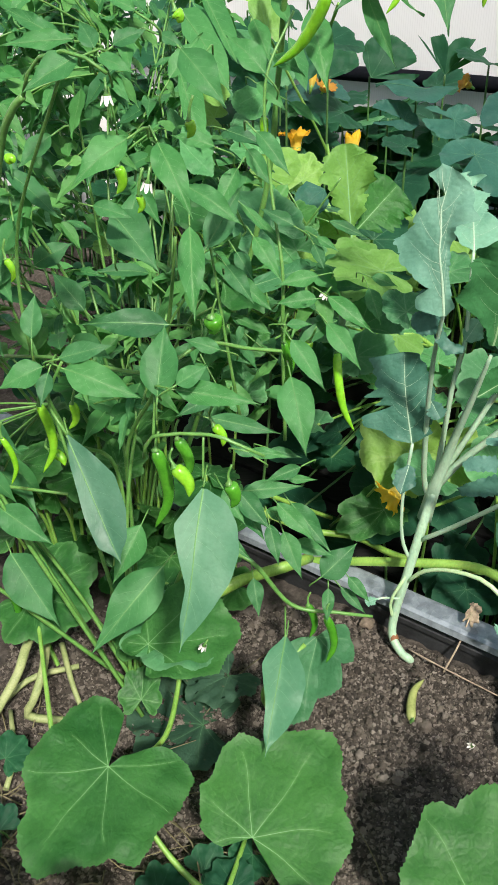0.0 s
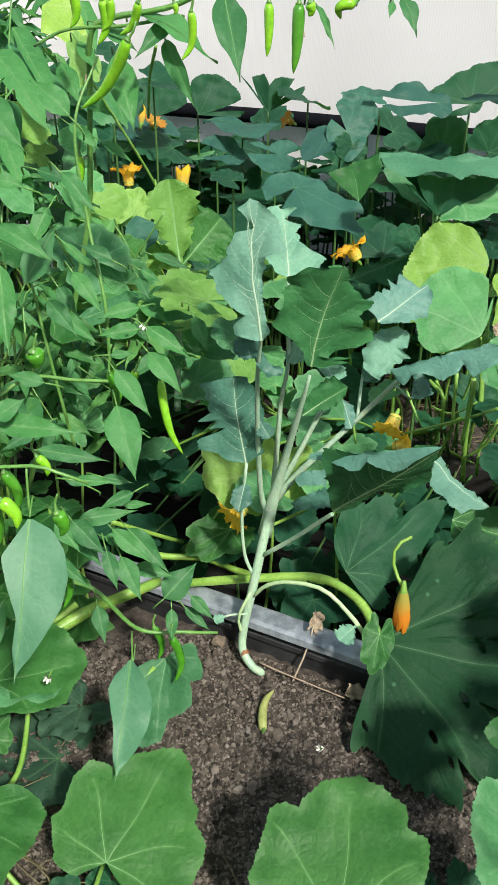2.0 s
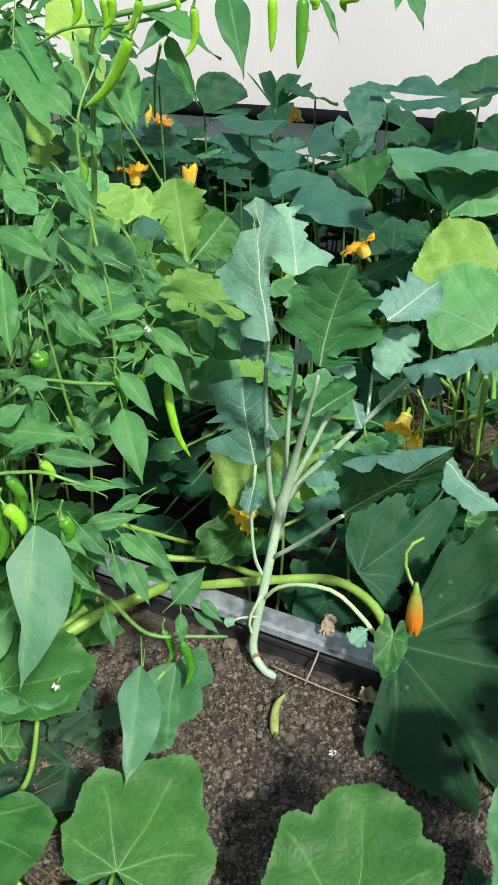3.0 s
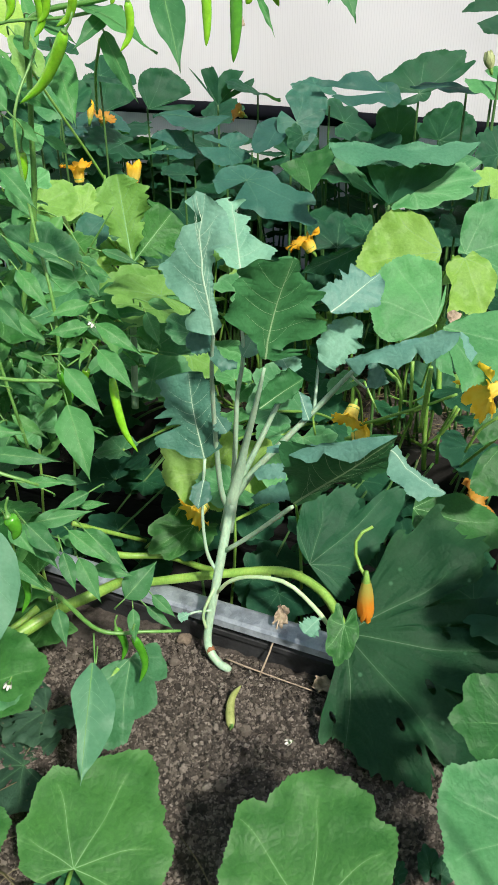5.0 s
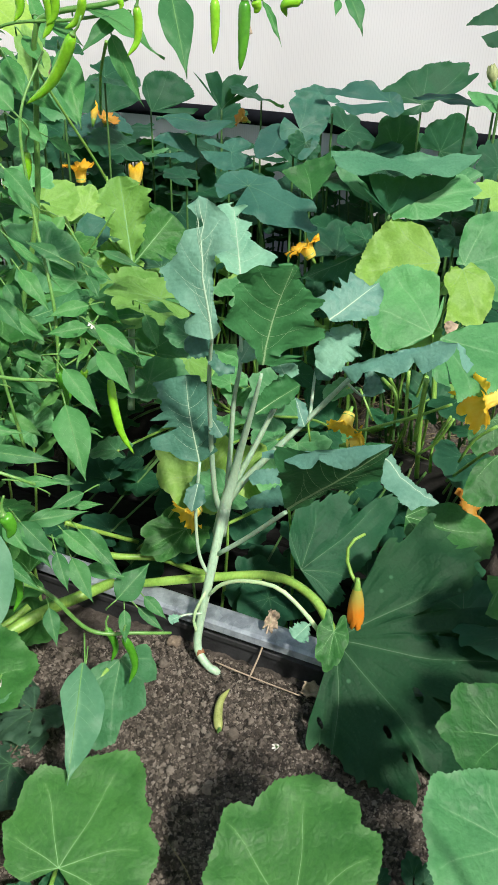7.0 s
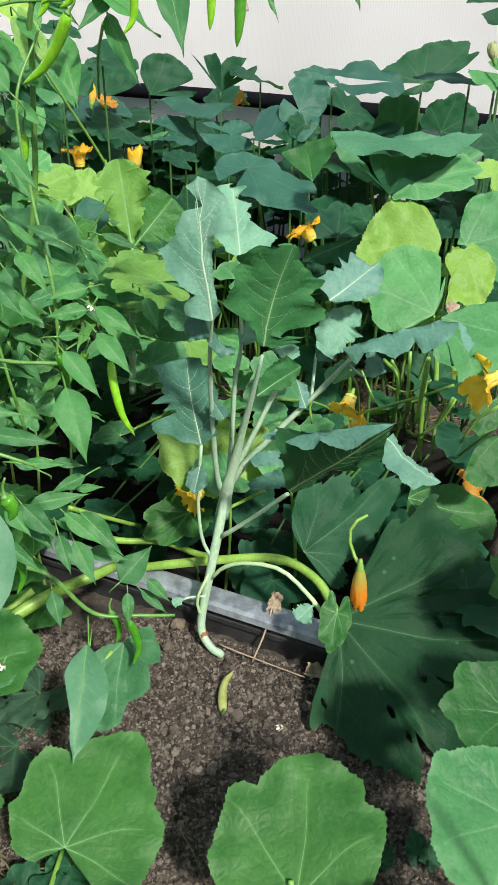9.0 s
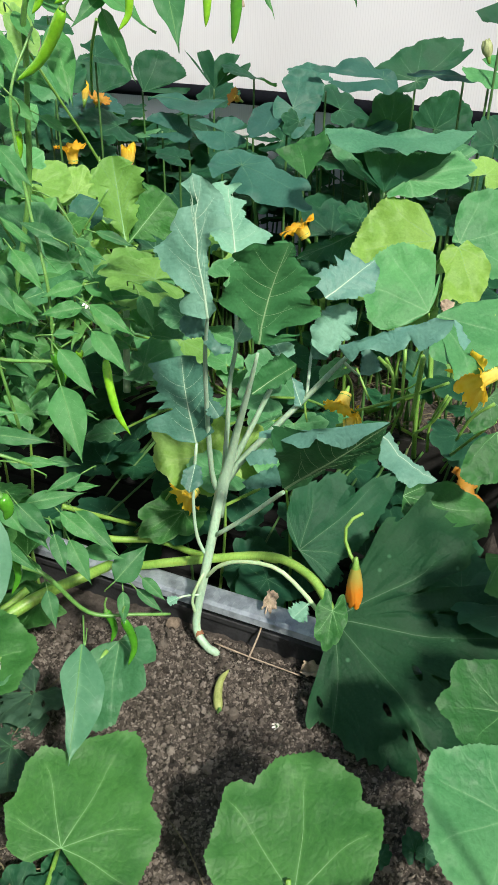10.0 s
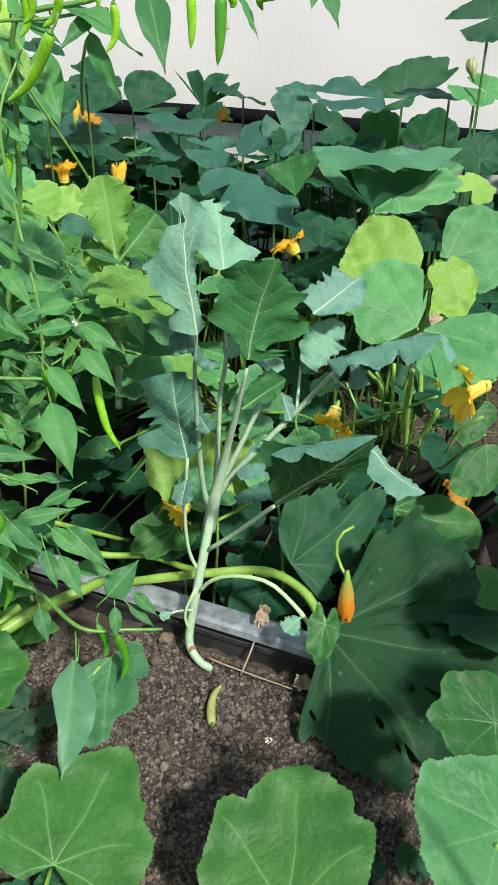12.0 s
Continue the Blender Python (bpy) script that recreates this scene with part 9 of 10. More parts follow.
leaf(chilli_near, 'chilli', (0.123, 1.533, 0.466), (0.136, 1.497, 0.421), (0, -0.781, 0.625), 0.4, bend=22, fold=12)
stalk(chilli_near, 'petiole', [(0.118, 1.57, 0.465), (0.118, 1.558, 0.477), (0.123, 1.534, 0.466)], 0.0013, 0.001, 'chilli_stem')
leaf(chilli_near, 'chilli', (0.143, 1.543, 0.446), (0.169, 1.501, 0.394), (0, -0.781, 0.625), 0.42, bend=22, fold=12)
stalk(chilli_near, 'petiole', [(0.135, 1.579, 0.444), (0.135, 1.567, 0.456), (0.143, 1.543, 0.445)], 0.0013, 0.001, 'chilli_stem')
leaf(chilli_near, 'chilli', (0.154, 1.584, 0.467), (0.212, 1.539, 0.411), (0, -0.781, 0.625), 0.36, bend=22, fold=12)
stalk(chilli_near, 'petiole', [(0.141, 1.619, 0.462), (0.141, 1.607, 0.474), (0.154, 1.585, 0.466)], 0.0013, 0.001, 'chilli_stem')
leaf(chilli_near, 'chilli', (0.12, 1.585, 0.454), (0.172, 1.574, 0.44), (0, -0.781, 0.625), 0.4, bend=22, fold=12)
stalk(chilli_near, 'petiole', [(0.1, 1.613, 0.442), (0.1, 1.601, 0.454), (0.12, 1.585, 0.454)], 0.0013, 0.001, 'chilli_stem')
leaf(chilli_near, 'chilli', (0.205, 1.596, 0.321), (0.261, 1.629, 0.361), (0, -0.781, 0.625), 0.6, bend=22, fold=12)
stalk(chilli_near, 'petiole', [(0.189, 1.611, 0.291), (0.189, 1.599, 0.303), (0.205, 1.597, 0.32)], 0.0013, 0.001, 'chilli_stem')
leaf(chilli_near, 'chilli', (0.249, 1.613, 0.308), (0.282, 1.588, 0.277), (0, -0.781, 0.625), 0.42, bend=22, fold=12)
stalk(chilli_near, 'petiole', [(0.235, 1.648, 0.303), (0.235, 1.636, 0.315), (0.249, 1.614, 0.307)], 0.0013, 0.001, 'chilli_stem')
leaf(chilli_near, 'chilli', (0.239, 1.621, 0.281), (0.279, 1.594, 0.247), (0, -0.781, 0.625), 0.3, bend=22, fold=12)
stalk(chilli_near, 'petiole', [(0.224, 1.655, 0.275), (0.224, 1.643, 0.287), (0.239, 1.622, 0.28)], 0.0013, 0.001, 'chilli_stem')
leaf(chilli_near, 'chilli', (0.216, 1.588, 0.306), (0.213, 1.555, 0.265), (0, -0.781, 0.625), 0.4, bend=22, fold=12)
stalk(chilli_near, 'petiole', [(0.217, 1.626, 0.305), (0.217, 1.614, 0.317), (0.216, 1.589, 0.306)], 0.0013, 0.001, 'chilli_stem')
leaf(chilli_near, 'chilli', (0.101, 1.612, 0.306), (0.11, 1.574, 0.258), (0, -0.781, 0.625), 0.42, bend=22, fold=12)
stalk(chilli_near, 'petiole', [(0.097, 1.65, 0.305), (0.097, 1.638, 0.317), (0.101, 1.613, 0.306)], 0.0013, 0.001, 'chilli_stem')
leaf(chilli_near, 'chilli', (0.091, 1.869, 0.899), (0.127, 1.832, 0.852), (0, -0.781, 0.625), 0.4, bend=22, fold=12)
stalk(chilli_near, 'petiole', [(0.08, 1.905, 0.896), (0.08, 1.893, 0.908), (0.091, 1.87, 0.898)], 0.0013, 0.001, 'chilli_stem')
leaf(chilli_near, 'chilli', (0.081, 1.814, 0.836), (0.159, 1.759, 0.766), (0, -0.781, 0.625), 0.13, bend=22, fold=12)
stalk(chilli_near, 'petiole', [(0.067, 1.849, 0.831), (0.067, 1.837, 0.843), (0.081, 1.815, 0.835)], 0.0013, 0.001, 'chilli_stem')
leaf(chilli_near, 'chilli', (0.192, 1.731, 0.754), (0.131, 1.721, 0.742), (0, -0.781, 0.625), 0.4, bend=22, fold=12)
stalk(chilli_near, 'petiole', [(0.214, 1.758, 0.741), (0.214, 1.746, 0.753), (0.192, 1.732, 0.754)], 0.0013, 0.001, 'chilli_stem')
leaf(chilli_near, 'chilli', (0.188, 1.671, 0.742), (0.128, 1.666, 0.736), (0, -0.781, 0.625), 0.42, bend=22, fold=12)
stalk(chilli_near, 'petiole', [(0.21, 1.697, 0.727), (0.21, 1.685, 0.739), (0.188, 1.672, 0.742)], 0.0013, 0.001, 'chilli_stem')
leaf(chilli_near, 'chilli', (0.225, 1.957, 0.768), (0.292, 1.937, 0.743), (0, -0.781, 0.625), 0.25, bend=22, fold=12)
stalk(chilli_near, 'petiole', [(0.205, 1.986, 0.757), (0.205, 1.974, 0.769), (0.225, 1.957, 0.767)], 0.0013, 0.001, 'chilli_stem')
leaf(chilli_near, 'chilli', (0.202, 1.911, 0.755), (0.237, 1.895, 0.736), (0, -0.781, 0.625), 0.35, bend=22, fold=12)
stalk(chilli_near, 'petiole', [(0.184, 1.943, 0.748), (0.184, 1.931, 0.76), (0.202, 1.912, 0.755)], 0.0013, 0.001, 'chilli_stem')
leaf(chilli_near, 'chilli', (0.198, 1.914, 0.742), (0.214, 1.888, 0.709), (0, -0.781, 0.625), 0.5, bend=22, fold=12)
stalk(chilli_near, 'petiole', [(0.19, 1.951, 0.74), (0.19, 1.939, 0.752), (0.198, 1.915, 0.741)], 0.0013, 0.001, 'chilli_stem')
leaf(chilli_near, 'chilli', (0.293, 1.906, 0.692), (0.336, 1.894, 0.678), (0, -0.781, 0.625), 0.45, bend=22, fold=12)
stalk(chilli_near, 'petiole', [(0.272, 1.935, 0.681), (0.272, 1.923, 0.693), (0.293, 1.906, 0.691)], 0.0013, 0.001, 'chilli_stem')
leaf(chilli_near, 'chilli', (0.287, 1.885, 0.68), (0.305, 1.845, 0.63), (0, -0.781, 0.625), 0.42, bend=22, fold=12)
stalk(chilli_near, 'petiole', [(0.281, 1.922, 0.678), (0.281, 1.91, 0.69), (0.287, 1.886, 0.679)], 0.0013, 0.001, 'chilli_stem')
leaf(chilli_near, 'chilli', (0.076, 1.755, 0.781), (0.102, 1.727, 0.745), (0, -0.781, 0.625), 0.45, bend=22, fold=12)
stalk(chilli_near, 'petiole', [(0.065, 1.791, 0.778), (0.065, 1.779, 0.79), (0.076, 1.756, 0.78)], 0.0013, 0.001, 'chilli_stem')
leaf(chilli_near, 'chilli', (0.074, 1.719, 0.755), (0.13, 1.687, 0.715), (0, -0.781, 0.625), 0.32, bend=22, fold=12)
stalk(chilli_near, 'petiole', [(0.058, 1.753, 0.749), (0.058, 1.741, 0.761), (0.074, 1.72, 0.755)], 0.0013, 0.001, 'chilli_stem')
leaf(chilli_near, 'chilli', (0.145, 1.641, 0.717), (0.181, 1.641, 0.717), (0, -0.781, 0.625), 0.4, bend=22, fold=12)
stalk(chilli_near, 'petiole', [(0.123, 1.665, 0.7), (0.123, 1.653, 0.712), (0.145, 1.642, 0.717)], 0.0013, 0.001, 'chilli_stem')
leaf(chilli_near, 'chilli', (0.124, 1.582, 0.557), (0.168, 1.574, 0.548), (0, -0.781, 0.625), 0.35, bend=22, fold=12)
stalk(chilli_near, 'petiole', [(0.103, 1.61, 0.544), (0.103, 1.598, 0.556), (0.124, 1.583, 0.557)], 0.0013, 0.001, 'chilli_stem')
leaf(chilli_near, 'chilli', (0.101, 1.549, 0.566), (0.059, 1.567, 0.587), (0, -0.781, 0.625), 0.4, bend=22, fold=12)
stalk(chilli_near, 'petiole', [(0.119, 1.566, 0.538), (0.119, 1.554, 0.55), (0.101, 1.55, 0.565)], 0.0013, 0.001, 'chilli_stem')
leaf(chilli_near, 'chilli', (0.167, 1.575, 0.533), (0.114, 1.561, 0.516), (0, -0.781, 0.625), 0.35, bend=22, fold=12)
stalk(chilli_near, 'petiole', [(0.187, 1.604, 0.522), (0.187, 1.592, 0.534), (0.167, 1.576, 0.533)], 0.0013, 0.001, 'chilli_stem')
leaf(chilli_near, 'chilli', (0.149, 1.614, 0.488), (0.194, 1.613, 0.487), (0, -0.781, 0.625), 0.3, bend=22, fold=12)
stalk(chilli_near, 'petiole', [(0.127, 1.638, 0.47), (0.127, 1.626, 0.482), (0.149, 1.614, 0.487)], 0.0013, 0.001, 'chilli_stem')
leaf(chilli_near, 'chilli', (0.148, 1.502, 0.286), (0.117, 1.361, 0.198), (-0.046, -0.523, 0.851), bend=10, fold=10, ruffle=0.01, material='chilli_grey', shape=([(0.0, 0.01), (0.1, 0.1), (0.27, 0.21), (0.38, 0.24), (0.57, 0.22), (0.75, 0.15), (0.87, 0.06), (1.0, 0.005)], [(0.0, 0.01), (0.14, 0.12), (0.27, 0.16), (0.42, 0.12), (0.58, 0.07), (0.8, 0.05), (1.0, 0.005)]))
stalk(chilli_near, 'petiole', [(0.156, 1.591, 0.234), (0.156, 1.579, 0.246), (0.152, 1.55, 0.24)], 0.0013, 0.001, 'chilli_stem')
pepper(chilli_near, (-0.17, 1.528, 0.668), (-0.181, 1.536, 0.547), 0.007)
pepper(chilli_near, (-0.124, 1.518, 0.674), (-0.137, 1.528, 0.619), 0.006)
pepper(chilli_near, (-0.014, 1.436, 0.656), (-0.023, 1.442, 0.525), 0.009, material='pepper_dark')
pepper(chilli_near, (0.004, 1.41, 0.649), (0.026, 1.393, 0.605), 0.009, material='pepper')
pepper(chilli_near, (0.006, 1.471, 0.652), (0.017, 1.462, 0.584), 0.008, material='pepper_dark')
pepper(chilli_near, (0.072, 1.396, 0.635), (0.075, 1.394, 0.589), 0.009, material='pepper_dark')
pepper(chilli_near, (0.051, 1.412, 0.703), (0.066, 1.4, 0.669), 0.006)
pepper(chilli_near, (-0.189, 1.592, 0.556), (-0.159, 1.569, 0.538), 0.008)
pepper(chilli_near, (-0.034, 1.451, 0.979), (-0.04, 1.455, 0.937), 0.006)
pepper(chilli_near, (-0.006, 1.379, 0.968), (-0.01, 1.383, 0.937), 0.004)
pepper(chilli_near, (0.029, 1.416, 1.116), (0.033, 1.413, 1.098), 0.006)
pepper(chilli_near, (0.032, 1.539, 1.008), (0.028, 1.541, 0.976), 0.006)
pepper(chilli_near, (0.144, 1.667, 0.711), (0.144, 1.667, 0.615), 0.006, material='pepper_dark')
pepper(chilli_near, (-0.301, 1.663, 0.256), (-0.333, 1.687, 0.096), 0.008, material='pepper_dark')
pepper(chilli_near, (-0.167, 1.5, 0.966), (-0.15, 1.488, 0.961), 0.006)
pepper(chilli_near, (-0.207, 1.593, 0.837), (-0.201, 1.588, 0.795), 0.005)
pepper(chilli_near, (-0.257, 1.617, 0.569), (-0.253, 1.615, 0.476), 0.005)
pepper(chilli_near, (0.187, 1.61, 0.267), (0.192, 1.606, 0.187), 0.007, material='pepper_dark')
pepper(chilli_near, (0.212, 1.566, 0.282), (0.216, 1.563, 0.174), 0.0075, material='pepper_dark')
pepper(chilli_near, (0.05, 1.587, 0.762), (0.043, 1.593, 0.724), 0.013, material='pepper_dark')
pepper(chilli_near, (0.209, 1.618, 0.701), (0.24, 1.595, 0.578), 0.0065, sag=-0.06)
pepper(chilli_near, (0.143, 1.643, 0.704), (0.134, 1.65, 0.597), 0.006, material='pepper_dark')
pepper(chilli_near, (0.056, 1.545, 0.459), (0.054, 1.547, 0.356), 0.007, material='pepper_dark')
pepper(chilli_near, (0.184, 1.674, 0.688), (0.17, 1.685, 0.656), 0.006)
pepper(chilli_near, (0.117, 1.912, 0.951), (0.113, 1.915, 0.889), 0.007, sag=0.03)
chilli_flower(chilli_near, (-0.027, 1.358, 1.048), (-0.027, 1.358, 1.035))
chilli_flower(chilli_near, (0.003, 1.373, 0.971), (0, 1.375, 0.957))
chilli_flower(chilli_near, (0.196, 1.628, 0.767), (0.191, 1.632, 0.758))
chilli_flower(chilli_near, (0.032, 1.476, 0.297), (0.026, 1.48, 0.282))

chilli_tall = thing('chilli_plant', (-0.12, 2.1, 0), 'tall chilli plant with green pods hanging before the pale wall', 'chilli plant', 'chilli plants')
stalk(chilli_tall, 'stem', [(-0.12, 2.1, 0), (0.098, 1.951, 0.721), (0.136, 1.898, 0.993), (0.143, 1.855, 1.099), (0.168, 1.836, 1.128), (0.252, 1.786, 1.146), (0.33, 1.728, 1.181), (0.422, 1.659, 1.187), (0.528, 1.579, 1.182)], 0.0055, 0.0022, 'chilli_stem')
stalk(chilli_tall, 'stem', [(0.065, 1.889, 1.091), (0.114, 1.864, 1.114), (0.19, 1.82, 1.121), (0.251, 1.787, 1.133)], 0.002, 0.0025, 'chilli_stem')
pepper(chilli_tall, (0.199, 1.726, 1.119), (0.126, 1.781, 1.02), 0.0085, sag=0.08)
pepper(chilli_tall, (0.27, 1.673, 1.157), (0.255, 1.683, 1.088), 0.0055)
pepper(chilli_tall, (0.351, 1.612, 1.169), (0.35, 1.612, 1.098), 0.006, sag=0.02)
pepper(chilli_tall, (0.382, 1.589, 1.169), (0.378, 1.591, 1.082), 0.0075, sag=0.02, material='pepper_dark')
pepper(chilli_tall, (0.213, 1.715, 1.162), (0.182, 1.739, 1.114), 0.006)
pepper(chilli_tall, (0.165, 1.751, 1.167), (0.154, 1.759, 1.101), 0.007)
pepper(chilli_tall, (0.176, 1.743, 1.167), (0.16, 1.755, 1.117), 0.006)
pepper(chilli_tall, (0.443, 1.543, 1.167), (0.423, 1.558, 1.141), 0.006, sag=-0.3)
pepper(chilli_tall, (0.392, 1.581, 1.169), (0.391, 1.582, 1.143), 0.006)
pepper(chilli_tall, (0.247, 1.689, 1.162), (0.248, 1.689, 1.14), 0.004)
pepper(chilli_tall, (0.126, 1.781, 1.179), (0.12, 1.785, 1.119), 0.007)
leaf(chilli_tall, 'chilli', (0.315, 1.739, 1.162), (0.325, 1.66, 1.064), (0, -0.781, 0.625), 0.36, bend=24, fold=14)
leaf(chilli_tall, 'chilli', (0.003, 2.311, 1.093), (0.073, 2.18, 0.979), (-0.049, -0.671, 0.739), fold=12, bend=14, ruffle=0.01, shape=([(0.0, 0.01), (0.12, 0.13), (0.43, 0.14), (0.72, 0.11), (1.0, 0.005)], [(0.0, 0.01), (0.3, 0.06), (0.68, 0.05), (0.94, 0.03), (1.0, 0.005)]))
leaf(chilli_tall, 'chilli', (-0.026, 2.24, 1.061), (0.062, 2.106, 0.946), (-0.06, -0.671, 0.739), fold=12, bend=14, ruffle=0.01, shape=([(0.0, 0.01), (0.05, 0.14), (0.29, 0.15), (0.71, 0.12), (1.0, 0.005)], [(0.0, 0.01), (0.28, 0.12), (0.65, 0.1), (0.92, 0.05), (1.0, 0.005)]))
leaf(chilli_tall, 'chilli', (-0.022, 2.082, 0.983), (0.02, 1.972, 0.877), (-0.024, -0.696, 0.718), fold=12, bend=14, ruffle=0.01, shape=([(0.0, 0.01), (0.07, 0.13), (0.38, 0.17), (0.72, 0.12), (1.0, 0.005)], [(0.0, 0.01), (0.3, 0.07), (0.64, 0.1), (0.91, 0.05), (1.0, 0.005)]))
leaf(chilli_tall, 'chilli', (-0.012, 2.355, 1.065), (0.043, 2.281, 0.987), (-0.02, -0.73, 0.683), fold=12, bend=14, ruffle=0.01, material='sage', shape=([(0.0, 0.01), (0.17, 0.1), (0.52, 0.1), (1.0, 0.005)], [(0.0, 0.01), (0.38, 0.16), (0.72, 0.16), (1.0, 0.005)]))
leaf(chilli_tall, 'chilli', (0.171, 2.462, 0.996), (0.206, 2.372, 0.905), (-0.016, -0.715, 0.699), fold=12, bend=14, ruffle=0.01, shape=([(0.0, 0.01), (0.17, 0.14), (0.55, 0.16), (1.0, 0.005)], [(0.0, 0.01), (0.32, 0.09), (0.74, 0.1), (1.0, 0.005)]))
leaf(chilli_tall, 'chilli', (0.128, 2.488, 1.138), (0.152, 2.413, 1.048), (0.002, -0.763, 0.646), fold=12, bend=14, ruffle=0.01, shape=([(0.0, 0.01), (0.08, 0.12), (0.47, 0.18), (1.0, 0.005)], [(0.0, 0.01), (0.31, 0.08), (0.75, 0.06), (1.0, 0.005)]))
stalk(chilli_tall, 'petiole', [(0.313, 1.776, 1.162), (0.313, 1.764, 1.174), (0.315, 1.739, 1.162)], 0.0013, 0.001, 'chilli_stem')
leaf(chilli_tall, 'chilli', (0.244, 1.792, 1.106), (0.279, 1.72, 1.024), (-0.527, -0.738, 0.422), 0.24, bend=24, fold=14)
stalk(chilli_tall, 'petiole', [(0.238, 1.829, 1.104), (0.238, 1.817, 1.116), (0.245, 1.792, 1.105)], 0.0013, 0.001, 'chilli_stem')
leaf(chilli_tall, 'chilli', (0.209, 1.818, 1.136), (0.303, 1.701, 1.084), (0, -0.406, 0.914), 0.26, bend=24, fold=14)
stalk(chilli_tall, 'petiole', [(0.196, 1.858, 1.125), (0.196, 1.846, 1.137), (0.209, 1.818, 1.135)], 0.0013, 0.001, 'chilli_stem')
leaf(chilli_tall, 'chilli', (0.418, 1.662, 1.155), (0.435, 1.623, 1.106), (0, -0.781, 0.625), 0.15, bend=24, fold=14)
stalk(chilli_tall, 'petiole', [(0.412, 1.699, 1.153), (0.412, 1.687, 1.165), (0.418, 1.662, 1.154)], 0.0013, 0.001, 'chilli_stem')
leaf(chilli_tall, 'chilli', (0.505, 1.596, 1.165), (0.515, 1.563, 1.123), (0, -0.781, 0.625), 0.4, bend=24, fold=14)
stalk(chilli_tall, 'petiole', [(0.501, 1.634, 1.164), (0.501, 1.622, 1.176), (0.505, 1.597, 1.164)], 0.0013, 0.001, 'chilli_stem')
leaf(chilli_tall, 'chilli', (0.177, 1.842, 1.083), (0.197, 1.767, 0.988), (0, -0.781, 0.625), 0.36, bend=24, fold=14)
stalk(chilli_tall, 'petiole', [(0.174, 1.88, 1.082), (0.174, 1.868, 1.094), (0.177, 1.843, 1.082)], 0.0013, 0.001, 'chilli_stem')
leaf(chilli_tall, 'chilli', (0.254, 1.784, 1.129), (0.199, 1.749, 1.085), (0, -0.781, 0.625), 0.3, bend=24, fold=14)
stalk(chilli_tall, 'petiole', [(0.27, 1.818, 1.124), (0.27, 1.806, 1.136), (0.254, 1.785, 1.129)], 0.0013, 0.001, 'chilli_stem')
leaf(chilli_tall, 'chilli', (0.496, 1.603, 1.159), (0.488, 1.588, 1.141), (0, -0.781, 0.625), 0.4, bend=24, fold=14)
stalk(chilli_tall, 'petiole', [(0.504, 1.64, 1.157), (0.504, 1.628, 1.169), (0.496, 1.603, 1.158)], 0.0013, 0.001, 'chilli_stem')
leaf(chilli_tall, 'chilli', (0.127, 1.88, 1.098), (0.153, 1.847, 1.058), (0, -0.781, 0.625), 0.4, bend=24, fold=14)
stalk(chilli_tall, 'petiole', [(0.117, 1.916, 1.096), (0.117, 1.904, 1.108), (0.127, 1.881, 1.098)], 0.0013, 0.001, 'chilli_stem')
leaf(chilli_tall, 'chilli', (0.16, 1.855, 1.12), (0.209, 1.828, 1.087), (0, -0.781, 0.625), 0.4, bend=24, fold=14)
stalk(chilli_tall, 'petiole', [(0.143, 1.888, 1.113), (0.143, 1.876, 1.125), (0.16, 1.856, 1.12)], 0.0013, 0.001, 'chilli_stem')
leaf(chilli_tall, 'chilli', (0.1, 1.9, 1.068), (0.125, 1.856, 1.013), (0, -0.781, 0.625), 0.4, bend=24, fold=14)
stalk(chilli_tall, 'petiole', [(0.092, 1.937, 1.066), (0.092, 1.925, 1.078), (0.1, 1.901, 1.068)], 0.0013, 0.001, 'chilli_stem')
leaf(chilli_tall, 'chilli', (0.126, 1.88, 1.025), (0.174, 1.858, 0.997), (0, -0.781, 0.625), 0.4, bend=24, fold=14)
stalk(chilli_tall, 'petiole', [(0.108, 1.913, 1.018), (0.108, 1.901, 1.03), (0.126, 1.881, 1.025)], 0.0013, 0.001, 'chilli_stem')
leaf(chilli_tall, 'chilli', (0.105, 1.896, 0.986), (0.15, 1.867, 0.95), (0, -0.781, 0.625), 0.35, bend=24, fold=14)
stalk(chilli_tall, 'petiole', [(0.09, 1.93, 0.98), (0.09, 1.918, 0.992), (0.105, 1.897, 0.985)], 0.0013, 0.001, 'chilli_stem')
leaf(chilli_tall, 'chilli', (0.151, 1.862, 0.966), (0.196, 1.839, 0.937), (0, -0.781, 0.625), 0.3, bend=24, fold=14)
stalk(chilli_tall, 'petiole', [(0.134, 1.894, 0.959), (0.134, 1.882, 0.971), (0.151, 1.862, 0.966)], 0.0013, 0.001, 'chilli_stem')
stalk(chilli_tall, 'dry_bit', [(0.404, 1.672, 1.127), (0.406, 1.67, 1.117)], 0.002, 0.003, 'dry', 'dried brown flower end')


